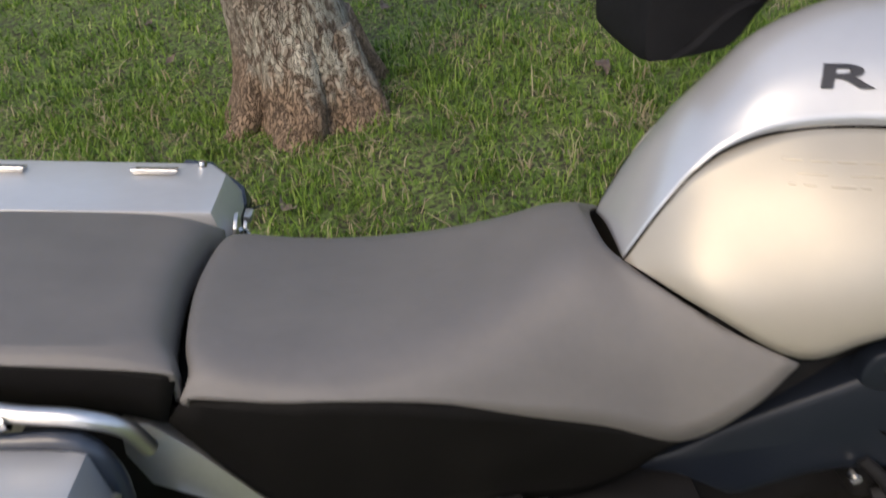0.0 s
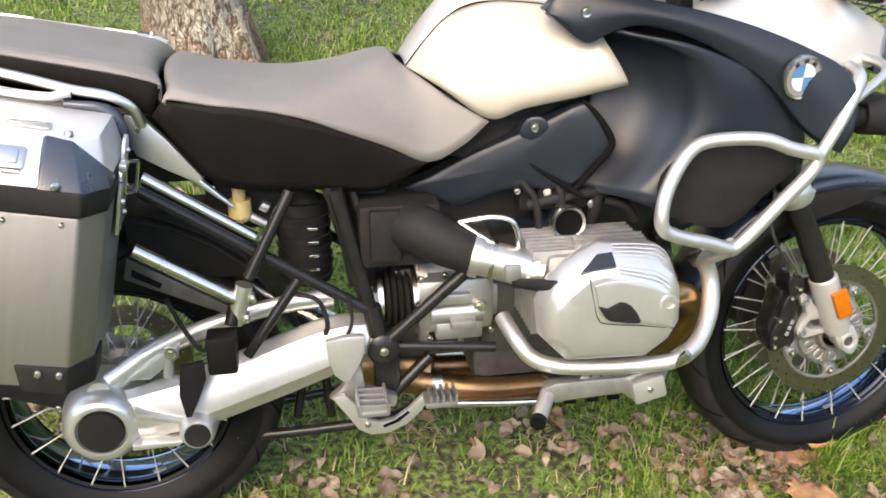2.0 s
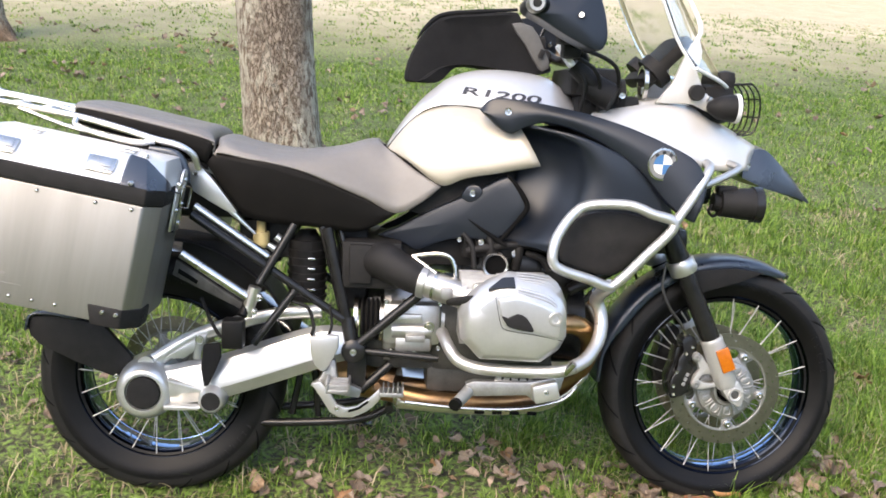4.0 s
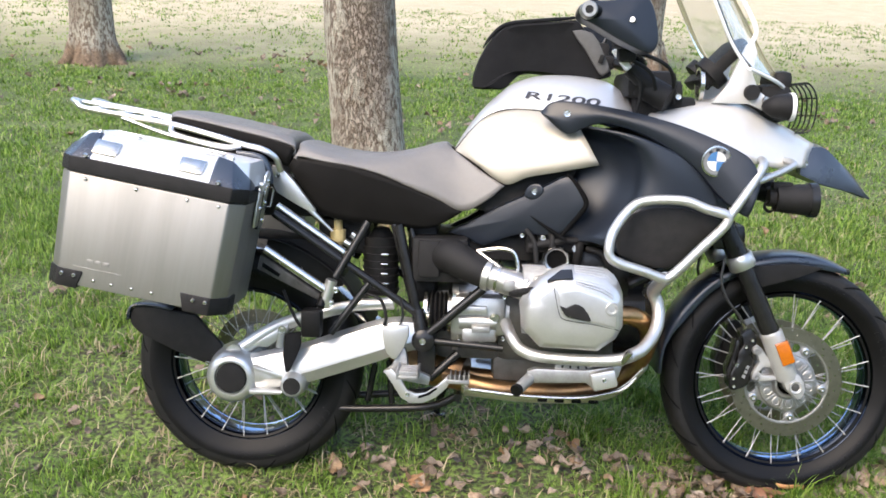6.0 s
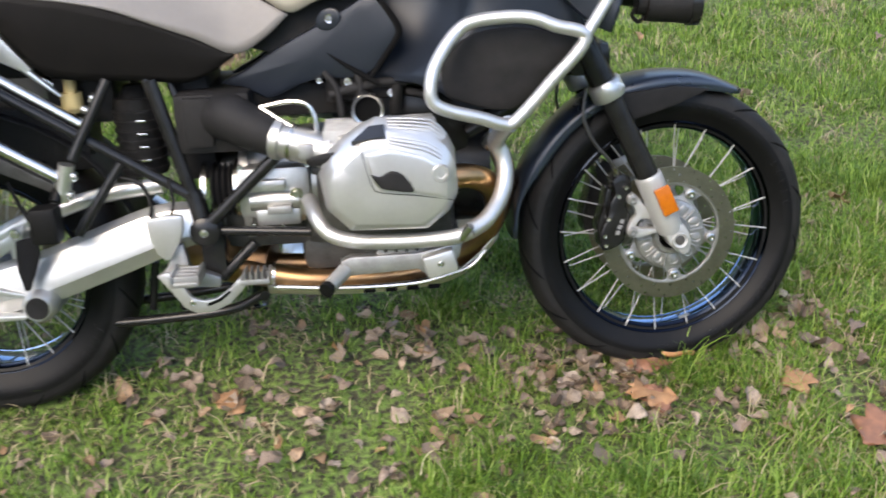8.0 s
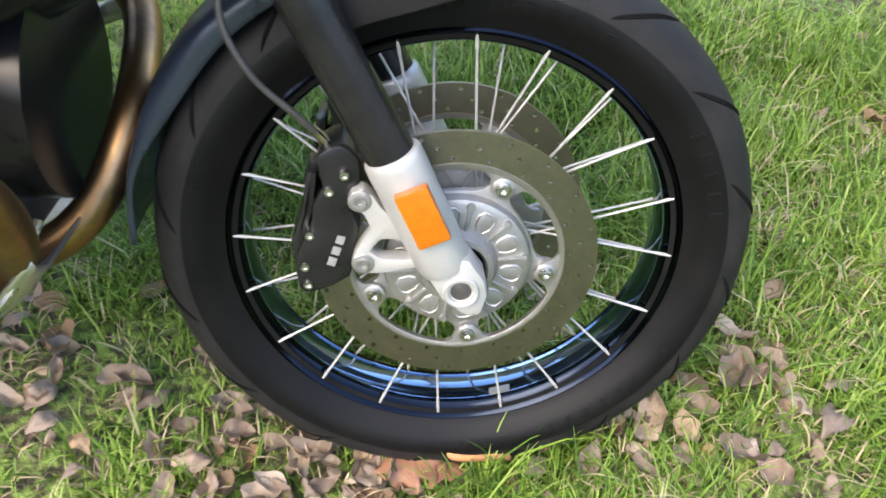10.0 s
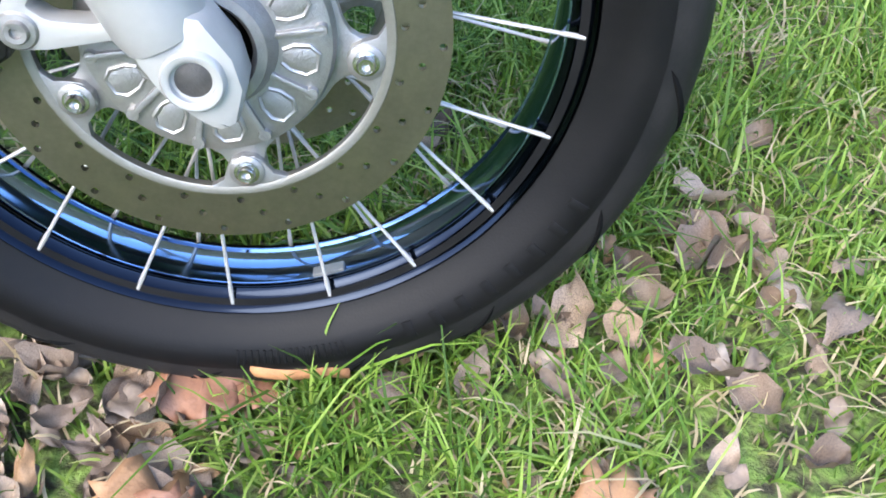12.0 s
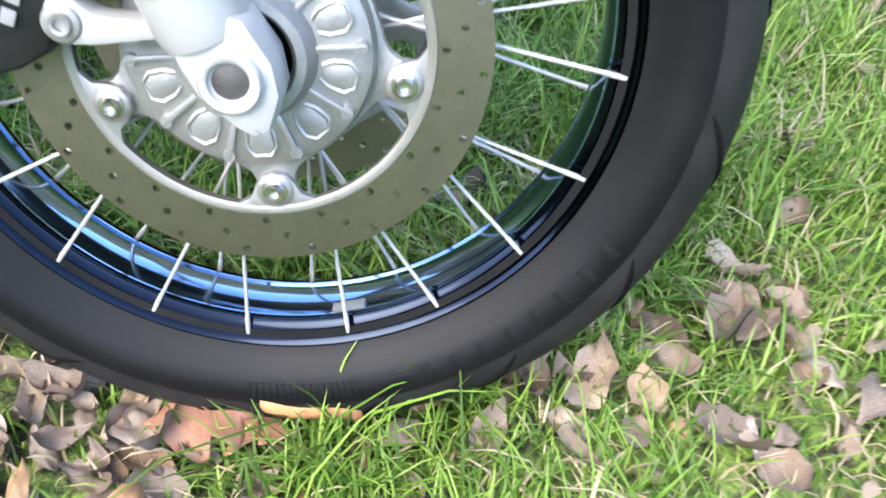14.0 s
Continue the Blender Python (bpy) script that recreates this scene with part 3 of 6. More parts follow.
rider = part("rider_seat", surface(seat_cover(RIDER), 5, 5), VINYL_GREY, bike, "grey vinyl rider seat with black sides", thick=0.006)
for s in (-1, 1):
    part("side_cover", skirt(SKIRT_TOP, SKIRT_LOW, s), VINYL_BLACK, rider, "black vinyl side of the seat", thick=0.006)
pill = part("pillion_seat", surface(seat_cover(PILLION), 5, 5), VINYL_GREY, bike, "grey vinyl pillion seat with black sides", thick=0.006)
P_TOP = [(-.198, .097, .996), (-.176, .138, 1.016), (-.110, .157, 1.009), (-.002, .163, .987), (.095, .163, .965), (.155, .157, .941)]
P_LOW = [(-.195, .090, .970), (-.170, .132, .975), (-.110, .148, .962), (-.002, .152, .936), (.080, .152, .915), (.134, .152, .893)]
for s in (-1, 1):
    part("side_cover", skirt(P_TOP, P_LOW, s), VINYL_BLACK, pill, "black vinyl side of the seat", thick=0.006)
part("seat_base", prism([(-.16, .975), (.04, .93), (.13, .90), (.22, .79), (.40, .755), (.52, .75), (.59, .79), (.50, .86), (.34, .87), (.14, .90), (-.14, .96)], -.115, .115, .01), BLACK_PLASTIC, bike)

# ---- tank ----
LINE = [(.572, .060, .944), (.580, .063, .956), (.611, .067, .996), (.650, .070, 1.034), (.682, .074, 1.051), (.720, .080, 1.058), (.785, .094, 1.057), (.880, .125, 1.046), (.98, .150, 1.03), (1.05, .160, 1.01)]
CREST = [(.572, 0, .952), (.588, 0, .980), (.620, 0, 1.027), (.658, 0, 1.071), (.692, 0, 1.102), (.730, 0, 1.130), (.797, 0, 1.150), (.88, 0, 1.153), (.98, 0, 1.138), (1.05, 0, 1.09)]
SHOULD = [((a[0] + b[0]) / 2, a[1] * 0.60, b[2] * 0.58 + a[2] * 0.42) for a, b in zip(LINE, CREST)]
tank_rows = [[(x, -y, z) for x, y, z in LINE], [(x, -y, z) for x, y, z in SHOULD], CREST, SHOULD, LINE]
tank = part("fuel_tank", surface(tank_rows, 5, 5), TANK_SILVER, bike, "silver painted fuel tank top", thick=0.004)
LOWER = [(.574, .068, .944), (.632, .130, .912), (.709, .155, .861), (.770, .175, .882), (.855, .188, .900), (.950, .195, .920)]


def tank_side(s):
    up = [LINE[i] for i in (0, 2, 3, 5, 6, 7)]
    rows = []
    for f, bulge in ((0.0, 0.0), (0.25, .020), (0.6, .028), (0.88, .016), (1, -.004)):
        rows.append([(a[0] * (1 - f) + b[0] * f, s * (a[1] * (1 - f) + b[1] * f + bulge * min(1, k / 2)), a[2] * (1 - f) + b[2] * f) for k, (a, b) in enumerate(zip(up, LOWER))])
    return surface(rows, 5, 5)


for s in (-1, 1):
    cream = part("side_panel", tank_side(s), CREAM, tank, "champagne coloured tank side panel", thick=0.004)
    part("panel_seam", sweep([(x, s * (y + .0015), z - .0015) for x, y, z in LINE[:8]], .0014, 8, 4), DARK_HOLE, tank)
part("inner_frame", joined(prism([(.60, .80), (.95, .70), (1.15, .66), (1.28, .80), (1.30, .98), (1.1, 1.02), (.85, 1.0), (.66, .98)], -.12, .12, .01)), BLACK_PLASTIC, bike)

# ---- fairing ----
def domed(outline, back, plane, dome, side, sub=3, steps=5, edge=0.012):
    """A moulded panel: an outline in x and z on a sloping plane (y0, at x, at z, dy/dx, dy/dz), rounded off at the rim and domed in the middle; y0 is outward."""
    o = [(p.x, p.y) for p in spline([(x, z, 0) for x, z in outline], sub, True)]
    cx, cz = sum(p[0] for p in o) / len(o), sum(p[1] for p in o) / len(o)
    y0, x0, z0, sx, sz = plane

    def ring(k, lift):
        out = []
        for x, z in o:
            xx, zz = cx + (x - cx) * k, cz + (z - cz) * k
            out.append(Vector((xx, side * (y0 + (xx - x0) * sx + (zz - z0) * sz + lift), zz)))
        return out
    rings = [ring(0.985, -back), ring(1.0, -edge), ring(0.992, -edge * 0.45), ring(0.972, -edge * 0.08), ring(0.95, 0)]
    for i in range(1, steps):
        f = i / steps
        rings.append(ring(0.95 * (1 - f), dome * math.sin(f * math.pi / 2)))
    rings.append(ring(0.02, dome))
    return loft(rings)


def domed_pair(name, outline, back, plane, dome, material, label="", sub=3, parent=None, edge=0.012):
    return [part(name, domed(outline, back, plane, dome, s, sub, edge=edge), material, parent or bike, label) for s in (-1, 1)]


MIDP = [(.556, .722), (.604, .746), (.646, .772), (.690, .797), (.776, .840), (.830, .870), (.876, .892), (.905, .862), (.922, .820), (.890, .775), (.853, .735), (.773, .732), (.720, .720), (.663, .694), (.640, .696), (.600, .716)]
domed_pair("lower_side_panel", MIDP, .04, (.150, .74, .80, .30, 0.0), .006, DARK_PANEL, "satin black lower side panel", 2)
for s in (-1, 1):
    part("panel_groove", sweep([(.780, s * .171, .782), (.800, s * .177, .768), (.822, s * .183, .754), (.850, s * .190, .737), (.876, s * .196, .722)], [.001, .003, .0045, .0055, .005], 8, 4), DARK_HOLE, bike)
    part("panel_gap", sweep([(x, s * (.1535 + .30 * (x - .74)), z) for x, z in [(.868, .897), (.888, .878), (.907, .852), (.920, .826), (.916, .808), (.898, .783), (.872, .748), (.860, .733)]], [.003, .0045, .006, .0065, .0065, .006, .0055, .004], 10, 4), DARK_HOLE, bike)
    part("panel_lobe", domed([(.762, .835), (.775, .862), (.800, .866), (.812, .850), (.800, .832), (.780, .824)], .02, (.171, .79, .847, .3, 0), .002, s, 3, edge=.006), DARK_PANEL, bike)
# the side of the fairing: a concave flank sweeping out to a bulge
FLANK = [[(.867, .105, .980), (.894, .118, .900), (.875, .128, .846), (.855, .138, .792), (.828, .145, .730)],
         [(.896, .140, 1.006), (.965, .148, .950), (.985, .156, .890), (.958, .166, .812), (.896, .176, .724)],
         [(.912, .186, 1.014), (1.002, .196, .975), (1.036, .206, .910), (1.016, .214, .822), (.938, .220, .726)],
         [(.936, .222, 1.012), (1.026, .236, .978), (1.062, .244, .912), (1.044, .246, .822), (.962, .242, .720)],
         [(1.041, .250, .996), (1.102, .258, .931), (1.122, .260, .847), (1.070, .258, .772), (.995, .252, .706)],
         [(1.202, .252, .930), (1.249, .252, .866), (1.262, .250, .795), (1.189, .248, .712), (1.049, .244, .662)]]
for s in (-1, 1):
    part("fairing", surface([[(x, s * y, z) for x, y, z in r] for r in FLANK], 5, 5), DARK_PANEL, bike, "satin black fairing side", thick=.006)
UPF_TOP = [(.796, 1.052), (.826, 1.078), (.885, 1.079), (.955, 1.070), (1.050, 1.052), (1.150, 1.024), (1.240, .988), (1.300, .956), (1.326, .918), (1.332, .885)]
UPF_LOW = [(.803, 1.043), (.864, .997), (.905, 1.013), (.955, 1.026), (1.030, 1.009), (1.100, .976), (1.172, .930), (1.228, .866), (1.272, .826), (1.306, .808)]


def upper_fairing(s):
    rows = []
    for f, lift in ((0, -.030), (0, -.006), (.05, .001), (.5, .010), (.93, .003), (.99, -.004), (1, -.026)):
        row = []
        for a, b in zip(UPF_TOP, UPF_LOW):
            x, z = a[0] * (1 - f) + b[0] * f, a[1] * (1 - f) + b[1] * f
            row.append((x, s * (.232 + .19 * (x - 1.05) - .10 * (z - 1.0) + lift), z))
        rows.append(row)
    return surface(rows, 4, 4)


for s in (-1, 1):
    part("upper_fairing", upper_fairing(s), DARK_PANEL, bike, "satin black upper fairing", thick=.005, angle=55)
domed_pair("intake_grille", [(.995, .714), (1.001, .769), (1.053, .813), (1.143, .823), (1.245, .796), (1.19, .73), (1.126, .668), (1.020, .690)], .03, (.262, 1.05, .75, .10, .05), .004, BLACK_PLASTIC, "black textured intake panel", 3)


def bolt(c, r, parent, axis=(0, -1, 0), material=None):
    bm = lathe([(0, .0035), (r * .55, .0035), (r * .6, .0012), (r * .95, .0016), (r, -.001), (r, -.006)], 16)
    m = Matrix.Translation(c) @ Vector((0, 1, 0)).rotation_difference(Vector(axis)).to_matrix().to_4x4()
    return part("bolt", moved(bm, m), material or STEEL, parent)


bolt((.789, -.172, .847), .009, bike)
bolt((.862, -.203, 1.050), .009, bike)

# ---- engine ----
def ring_of(outline, y, k=1.0, c=(0.875, 0.575), dz=0.0):
    return [Vector((c[0] + (x - c[0]) * k, y, c[1] + dz + (z - c[1]) * k)) for x, z in outline]


HEAD = [(.754, .582), (.776, .626), (.802, .648), (.835, .668), (.864, .682), (.968, .672), (.996, .643), (1.009, .614), (1.013, .542), (.997, .506), (.952, .468), (.806, .472), (.762, .518)]
FACE = [(.776, .577), (.793, .603), (.813, .620), (.838, .640), (.864, .644), (.950, .620), (.981, .602), (.996, .578), (.999, .541), (.981, .510), (.942, .484), (.816, .490), (.780, .527)]
engine = part("engine", box((.86, 0, .485), (.32, .26, .22), .03), CAST_DARK, bike, "air cooled flat twin engine in cast aluminium")
part("sump", box((.86, 0, .36), (.34, .22, .10), .03), CAST_DARK, engine)
part("clutch_housing", box((.66, 0, .47), (.26, .22, .20), .03), CAST_DARK, engine)
for s in (-1, 1):
    mid = [(.45 * a[0] + .55 * b[0] + (.004 if b[0] > .9 else -.004), .5 * (a[1] + b[1]) + (-.004 if b[1] < .55 else .002)) for a, b in zip(HEAD, FACE)]
    rings = [ring_of(HEAD, s * .262, .84, (.985, .585)), ring_of(HEAD, s * .318, 1.0), ring_of(HEAD, s * .326, .995), ring_of(mid, s * .354), ring_of(FACE, s * .370), ring_of(FACE, s * .3735, .93), ring_of(FACE, s * .3755, .5)]
    part("cylinder_head_cover", bevelled(loft(rings), .003, 2), HEAD_PAINT, engine, "silver cylinder head cover", angle=32)
    part("cylinder", box((.872, s * .21, .580), (.17, .15, .13), .02), CAST, engine, "finned cast cylinder")
    part("plug_cap", sweep([(.735, s * .262, .590), (.758, s * .296, .600), (.782, s * .336, .612), (.795, s * .346, .620)], [.008, .011, .012, .008], 12, 3), BLACK_PLASTIC, engine, "black spark plug cap")
    for i in range(8):
        part("cylinder_fin", box((.872, s * (.15 + .017 * i), .570), (.215, .004, .16), .0015), CAST, engine)

# ---- panniers ----
def pannier(s):
    m = LEANED @ Matrix.Translation((-.135, 0, .855) if s < 0 else (-.10, .085, .873)) @ Matrix.Rotation(radians(10), 4, "Y")
    root = new("pannier")
    root.matrix_basis = m
    tagged(root, "brushed aluminium pannier with black plastic corners on the motorcycle", "pannier", "panniers of the motorcycle")
    y0, y1 = -.44, -.19
    o = [(-.215, y1), (-.225, y0 + .03), (-.195, y0), (.195, y0), (.226, y0 + .045), (.226, y1)]

    def add(name, bm, material, label="", parent=None):
        return part(name, bm if s < 0 else mirrored(bm), material, parent or root, label)

    def tray(z0, z1, k, grow=0.0):
        rings = [[Vector((x * k[j], y - (grow if y < -.3 else 0), z)) for x, y in o] for j, z in ((0, z0), (1, z1))]
        return loft(rings)
    add("body", bevelled(tray(-.276, -.004, (.965, 1.0)), .005), ALU_SHADED)
    band = add("band", bevelled(tray(-.002, .034, (1.014, 1.014), .004), .004), BLACK_PLASTIC, "black plastic lid band")
    low = [Vector((x, y, .034)) for x, y in o]
    top = [Vector((x * .90, y if y > -.25 else y + .060, .092)) for x, y in o]
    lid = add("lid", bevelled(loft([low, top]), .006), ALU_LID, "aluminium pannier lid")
    # plastic corners of the lid, lying on its slopes
    for sx, lo_o, hi_o in ((1, [(.135, y0), (.195, y0), (.226, y0 + .045), (.226, y0 + .090)], [(.135, y0 + .06, .094), (.172, y0 + .057, .090), (.219, y0 + .064, .054), (.2255, y0 + .091, .040)]),
                           (-1, [(-.225, y0 + .085), (-.225, y0 + .03), (-.195, y0), (-.150, y0)], [(-.2245, y0 + .086, .040), (-.217, y0 + .052, .054), (-.1755, y0 + .058, .090), (-.150, y0 + .06, .094)])):
        ring = []
        for grow, z0 in ((.004, .030), (-.012, .030)):
            ring.append(([Vector((x + (grow if x > 0 else -grow), y - grow, z0)) for x, y in lo_o], [Vector((x + (grow if x > 0 else -grow) * .7, y - grow * .7, z1 + (.003 if grow > 0 else -.01))) for x, y, z1 in hi_o]))
        outer = ring[0][0] + ring[0][1][::-1]
        inner = ring[1][0] + ring[1][1][::-1]
        n = len(outer)
        verts = outer + inner
        q = len(lo_o)
        faces = []
        for k in range(q - 1):
            faces.append((k, k + 1, n - 2 - k, n - 1 - k))
            faces.append((n + k, n + n - 1 - k, n + n - 2 - k, n + k + 1))
        for k in range(n):
            faces.append((k, n + k, n + (k + 1) % n, (k + 1) % n))
        bm = bm_of(verts, faces)
        bmesh.ops.recalc_face_normals(bm, faces=bm.faces)
        corner = add("lid_corner", bevelled(bm, .003), FENDER, "dark plastic lid corner", lid)
        add("bolt", lathe([(0, y0 - .007), (.004, y0 - .007), (.0065, y0 - .004), (.007, y0)], 14, (.162 * sx, 0, .040)), STEEL, "", lid)
        add("bolt", lathe([(0, .100), (.005, .100), (.007, .096), (.007, .09)], 14, (.165 * sx, y0 + .075, 0), axis="z"), STEEL, "", lid)
        # feet at the lower corners
        k = .968
        if sx > 0:
            f = [(.125, y0 - .004), (.195 * k, y0 - .004), (.231 * k, y0 + .044), (.231 * k, y0 + .10), (.15, y0 + .10), (.125, y0 + .05)]
        else:
            f = [(-.14, y0 - .004), (-.14, y0 + .05), (-.17, y0 + .10), (-.230 * k, y0 + .10), (-.230 * k, y0 + .029), (-.196 * k, y0 - .004)]
        foot = add("foot", bevelled(loft([[Vector((x, y, -.283)) for x, y in f], [Vector((x + (0.012 if abs(x) < .145 else 0) * -sx, y, -.239)) for x, y in f]]), .004), BLACK_PLASTIC, "black plastic foot")
        for dx in (.020, .050):
            add("bolt", lathe([(0, y0 - .010), (.004, y0 - .010), (.006, y0 - .007), (.0065, y0 - .003)], 14, (sx * (.198 - dx), 0, -.251)), STEEL, "", foot)
    # clasps on the outer slope of the lid
    slope = math.degrees(math.atan2(.058, .060))
    for x in (-.125, .085):
        c = add("clasp", joined(moved(box((0, 0, 0), (.062, .036, .008), .002), pose(x, y0 + .030, .066, slope, 0, 0)), moved(box((0, .0, .005), (.046, .022, .005), .0015), pose(x, y0 + .030, .066, slope, 0, 0)),
                                rod((x - .028, y0 + .012, .052), (x + .028, y0 + .012, .052), .003, 8)), STEEL, "bright metal lid clasp", lid)
        add("hinge", joined(moved(box((0, 0, 0), (.060, .022, .004), .001), pose(x + .02, y0 + .105, .095)), rod((x - .012, y0 + .118, .100), (x + .052, y0 + .118, .100), .003, 8)), STEEL, "", lid)
    # rivets
    for x in (-.155, -.03, .095, .172):
        add("rivet", lathe([(0, y0 - .005), (.003, y0 - .004), (.005, y0)], 12, (x, 0, -.016)), STEEL)
    for x in (-.10, -.055, -.005, .045):
        add("rivet", lathe([(0, y0 - .005), (.003, y0 - .004), (.005, y0)], 12, (x, 0, -.256)), STEEL)
    # pressed line and faint raised mark near the lower edge, beside a pale label
    add("pressed_line", box((-.095, y0 - .0005, -.229), (.12, .002, .002), .0006), ALU_SHADED)
    for k in range(3):
        add("pressed_mark", box((-.115 + .020 * k, y0 - .0005, -.211), (.015, .002, .010), .0006), ALU_SHADED)
    # hanger plate and hook on the leading face
    def tongue(yc, w, z0, z1):
        """A flat strip with a rounded top."""
        q = [(yc - w / 2, z0), (yc + w / 2, z0)] + [(yc + w / 2 * math.cos(radians(30 * k)), z1 + w / 2 * math.sin(radians(30 * k))) for k in range(7)]
        return bevelled(loft([[Vector((x, y, z)) for y, z in q] for x in (.226, .2315)]), .0015)
    plate_ = add("latch_plate", tongue(-.238, .050, -.078, .046), ALU, "steel latch plate")
    add("latch_tongue", joined(moved(tongue(-.300, .036, -.070, .022), Matrix.Translation((.004, 0, 0))), box((.236, -.306, .040), (.012, .030, .012), .003)), ALU, "", plate_)
    add("latch_edge", box((.2305, -.277, -.028), (.010, .005, .10), .0015), BLACK_PLASTIC, "", plate_)
    add("ring", sweep([(.236, -.268, .030), (.240, -.260, .034), (.248, -.240, .030), (.250, -.236, .024), (.250, -.240, -.014), (.248, -.244, -.020), (.239, -.264, -.018), (.236, -.270, -.012)], .0028, 8, 3, True), STEEL, "wire snap ring", plate_)
    for y, z in ((-.238, .046), (-.238, -.012), (-.238, -.058), (-.300, -.020)):
        add("bolt", moved(lathe([(0, .004), (.003, .004), (.005, .001), (.005, -.003)], 12), Matrix.Translation((.233 if y > -.29 else .237, y, z)) @ Matrix.Rotation(radians(-90), 4, "Z")), STEEL, "", plate_)
    if s < 0:
        add("lid_edge", sweep([(.128, y1 - .004, .096), (.192, y1 - .004, .096), (.218, y1 - .004, .066), (.228, y1 - .004, .034)], [.007, .010, .011, .009], 10, 3), FENDER, "dark rubber corner of the lid", lid)
    return root


for s in (-1, 1):
    pannier(s)


# ---- engine details, right side ----
for s in (-1, 1):
    # raised panel with a dark inlay and a round cap on each head cover
    part("cover_panel", domed([(.843, .624), (.854, .572), (.869, .556), (.928, .549), (.991, .535), (.993, .578), (.977, .599), (.948, .616), (.893, .632), (.872, .633)], .03, (.3775, .92, .588, -.02, -.03), .0015, s, 1, edge=.005), HEAD_PAINT, engine)
    part("cover_seam", sweep([(.834, s * .3735, .643), (.850, s * .3755, .569), (.868, s * .3760, .552), (.928, s * .3758, .544), (.997, s * .3715, .530)], .0011, 6, 2), CAST_DARK, engine)
    part("cover_inlay", domed([(.851, .588), (.867, .583), (.888, .593), (.910, .584), (.928, .555), (.916, .552), (.893, .556), (.870, .561), (.860, .572)], .03, (.3835, .89, .58, -.02, -.03), .0012, s, 2, edge=.003), BLACK_PLASTIC, engine, "black inlay on the head cover")
    part("oil_cap", lathe([(0, s * .3760), (.008, s * .3760), (.009, s * .3805), (.015, s * .3805), (.017, s * .377), (.017, s * .34)], 28, (.978, 0, .582)), HEAD_PAINT, engine)
    quad = [Vector((.820, s * .3665, .6435)), Vector((.853, s * .346, .6665)), (Vector((.880, s * .3440, .6680))), Vector((.882, s * .3640, .6500))]
    out = Vector((-.08, s * .72, .69)).normalized()
    part("top_inlay", loft([[q - out * .006 for q in quad], [q + out * .0075 for q in quad]]), DARK_PANEL, engine, "dark inlay on top of the head cover")
    for k in range(9):
        f = (k + .3) / 9
        line = [Vector(a).lerp(Vector(b), f) for a, b in (((.886, s * .328, .6795), (.888, s * .370, .6380)), ((.966, s * .328, .6725), (.951, s * .371, .6205)), ((.993, s * .326, .6440), (.980, s * .371, .6035)))]
        part("cover_rib", sweep([q + out * .0016 for q in line], .0022, 6, 2), HEAD_PAINT, engine)
    body = part("throttle_body", rod((.672, s * .212, .628), (.79, s * .250, .600), .034, 24), CAST_BRIGHT, engine, "cast throttle body")
    part("flange", rod((.668, s * .211, .629), (.684, s * .216, .625), .040, 24), CAST_BRIGHT, body)
    part("flange", rod((.772, s * .244, .604), (.782, s * .248, .602), .039, 24), CAST_BRIGHT, body)
    part("band", rod((.700, s * .221, .6215), (.707, s * .223, .620), .0365, 24), STEEL, body)
    part("sensor", box((.73, s * .262, .612), (.03, .02, .03), .005), CAST, body)
    bolt((.755, s * .281, .598), .007, body, (0, s, 0))
    part("intake_elbow", sweep([(.545, s * .12, .660), (.575, s * .165, .668), (.62, s * .195, .650), (.672, s * .212, .628)], [.048, .047, .043, .037], 24, 6), BLACK_PLASTIC, engine, "black rubber intake elbow")
    part("fuel_rail", sweep([(.645, s * .205, .690), (.70, s * .215, .700), (.735, s * .22, .694), (.748, s * .222, .672), (.752, s * .225, .640)], .0055, 8), STEEL, engine, "silver guard wire")
    part("fuel_rail", sweep([(.645, s * .205, .690), (.70, s * .222, .655), (.775, s * .24, .612)], .0055, 8), STEEL, engine)
    part("oil_filler_ring", lathe([(.026, -.014), (.031, -.016), (.034, -.010), (.033, .012), (.026, .012)], 36, (.851, s * .185, .672), loop=True), STEEL, engine, "round cast filler ring")
    part("filler_plug", lathe([(0, -.004), (.027, -.004), (.027, .01)], 24, (.851, s * .185, .672)), DARK_HOLE, engine)
for i in range(8):
    f = i / 7
    for s in (-1, 1):
        part("cooling_fin", box((.905 + .01 * f, s * (.312 - .085 * f), .640 - .004 * math.sin(f * 3)), (.15 - .02 * f, .0035, .038), .001), CAST, engine)
part("gearbox", joined(rod((.578, -.02, .50), (.735, -.02, .50), .115, 32), rod((.582, -.03, .495), (.598, -.03, .495), .125, 32), box((.65, -.125, .505), (.15, .07, .11), .02),
                       rod((.60, -.15, .49), (.70, -.15, .49), .022, 16), box((.64, -.16, .525), (.07, .03, .022), .005), box((.655, -.15, .455), (.09, .03, .035), .006)), CAST_BRIGHT, engine, "cast gearbox housing")
bolt((.695, -.168, .503), .014, engine)
for x, z in ((.585, .56), (.63, .565), (.60, .435), (.66, .43), (.72, .445), (.72, .56)):
    bolt((x, -.150, z), .006, engine)
part("starter_cover", box((.66, -.175, .475), (.05, .02, .018), .004), CAST, engine)
for i in range(4):
    part("boot_fold", lathe([(.046, -.006), (.058, 0), (.046, .006)], 28, (.525 + .012 * i, -.10, .506), axis="x"), BLACK_PLASTIC, engine)
for x, r in ((.508, .060), (.574, .063)):
    part("boot_clamp", lathe([(r - .004, -.005), (r, -.005), (r, .005), (r - .004, .005)], 32, (x, -.10, .506), loop=True, axis="x"), STEEL, engine, "bright hose clamp")
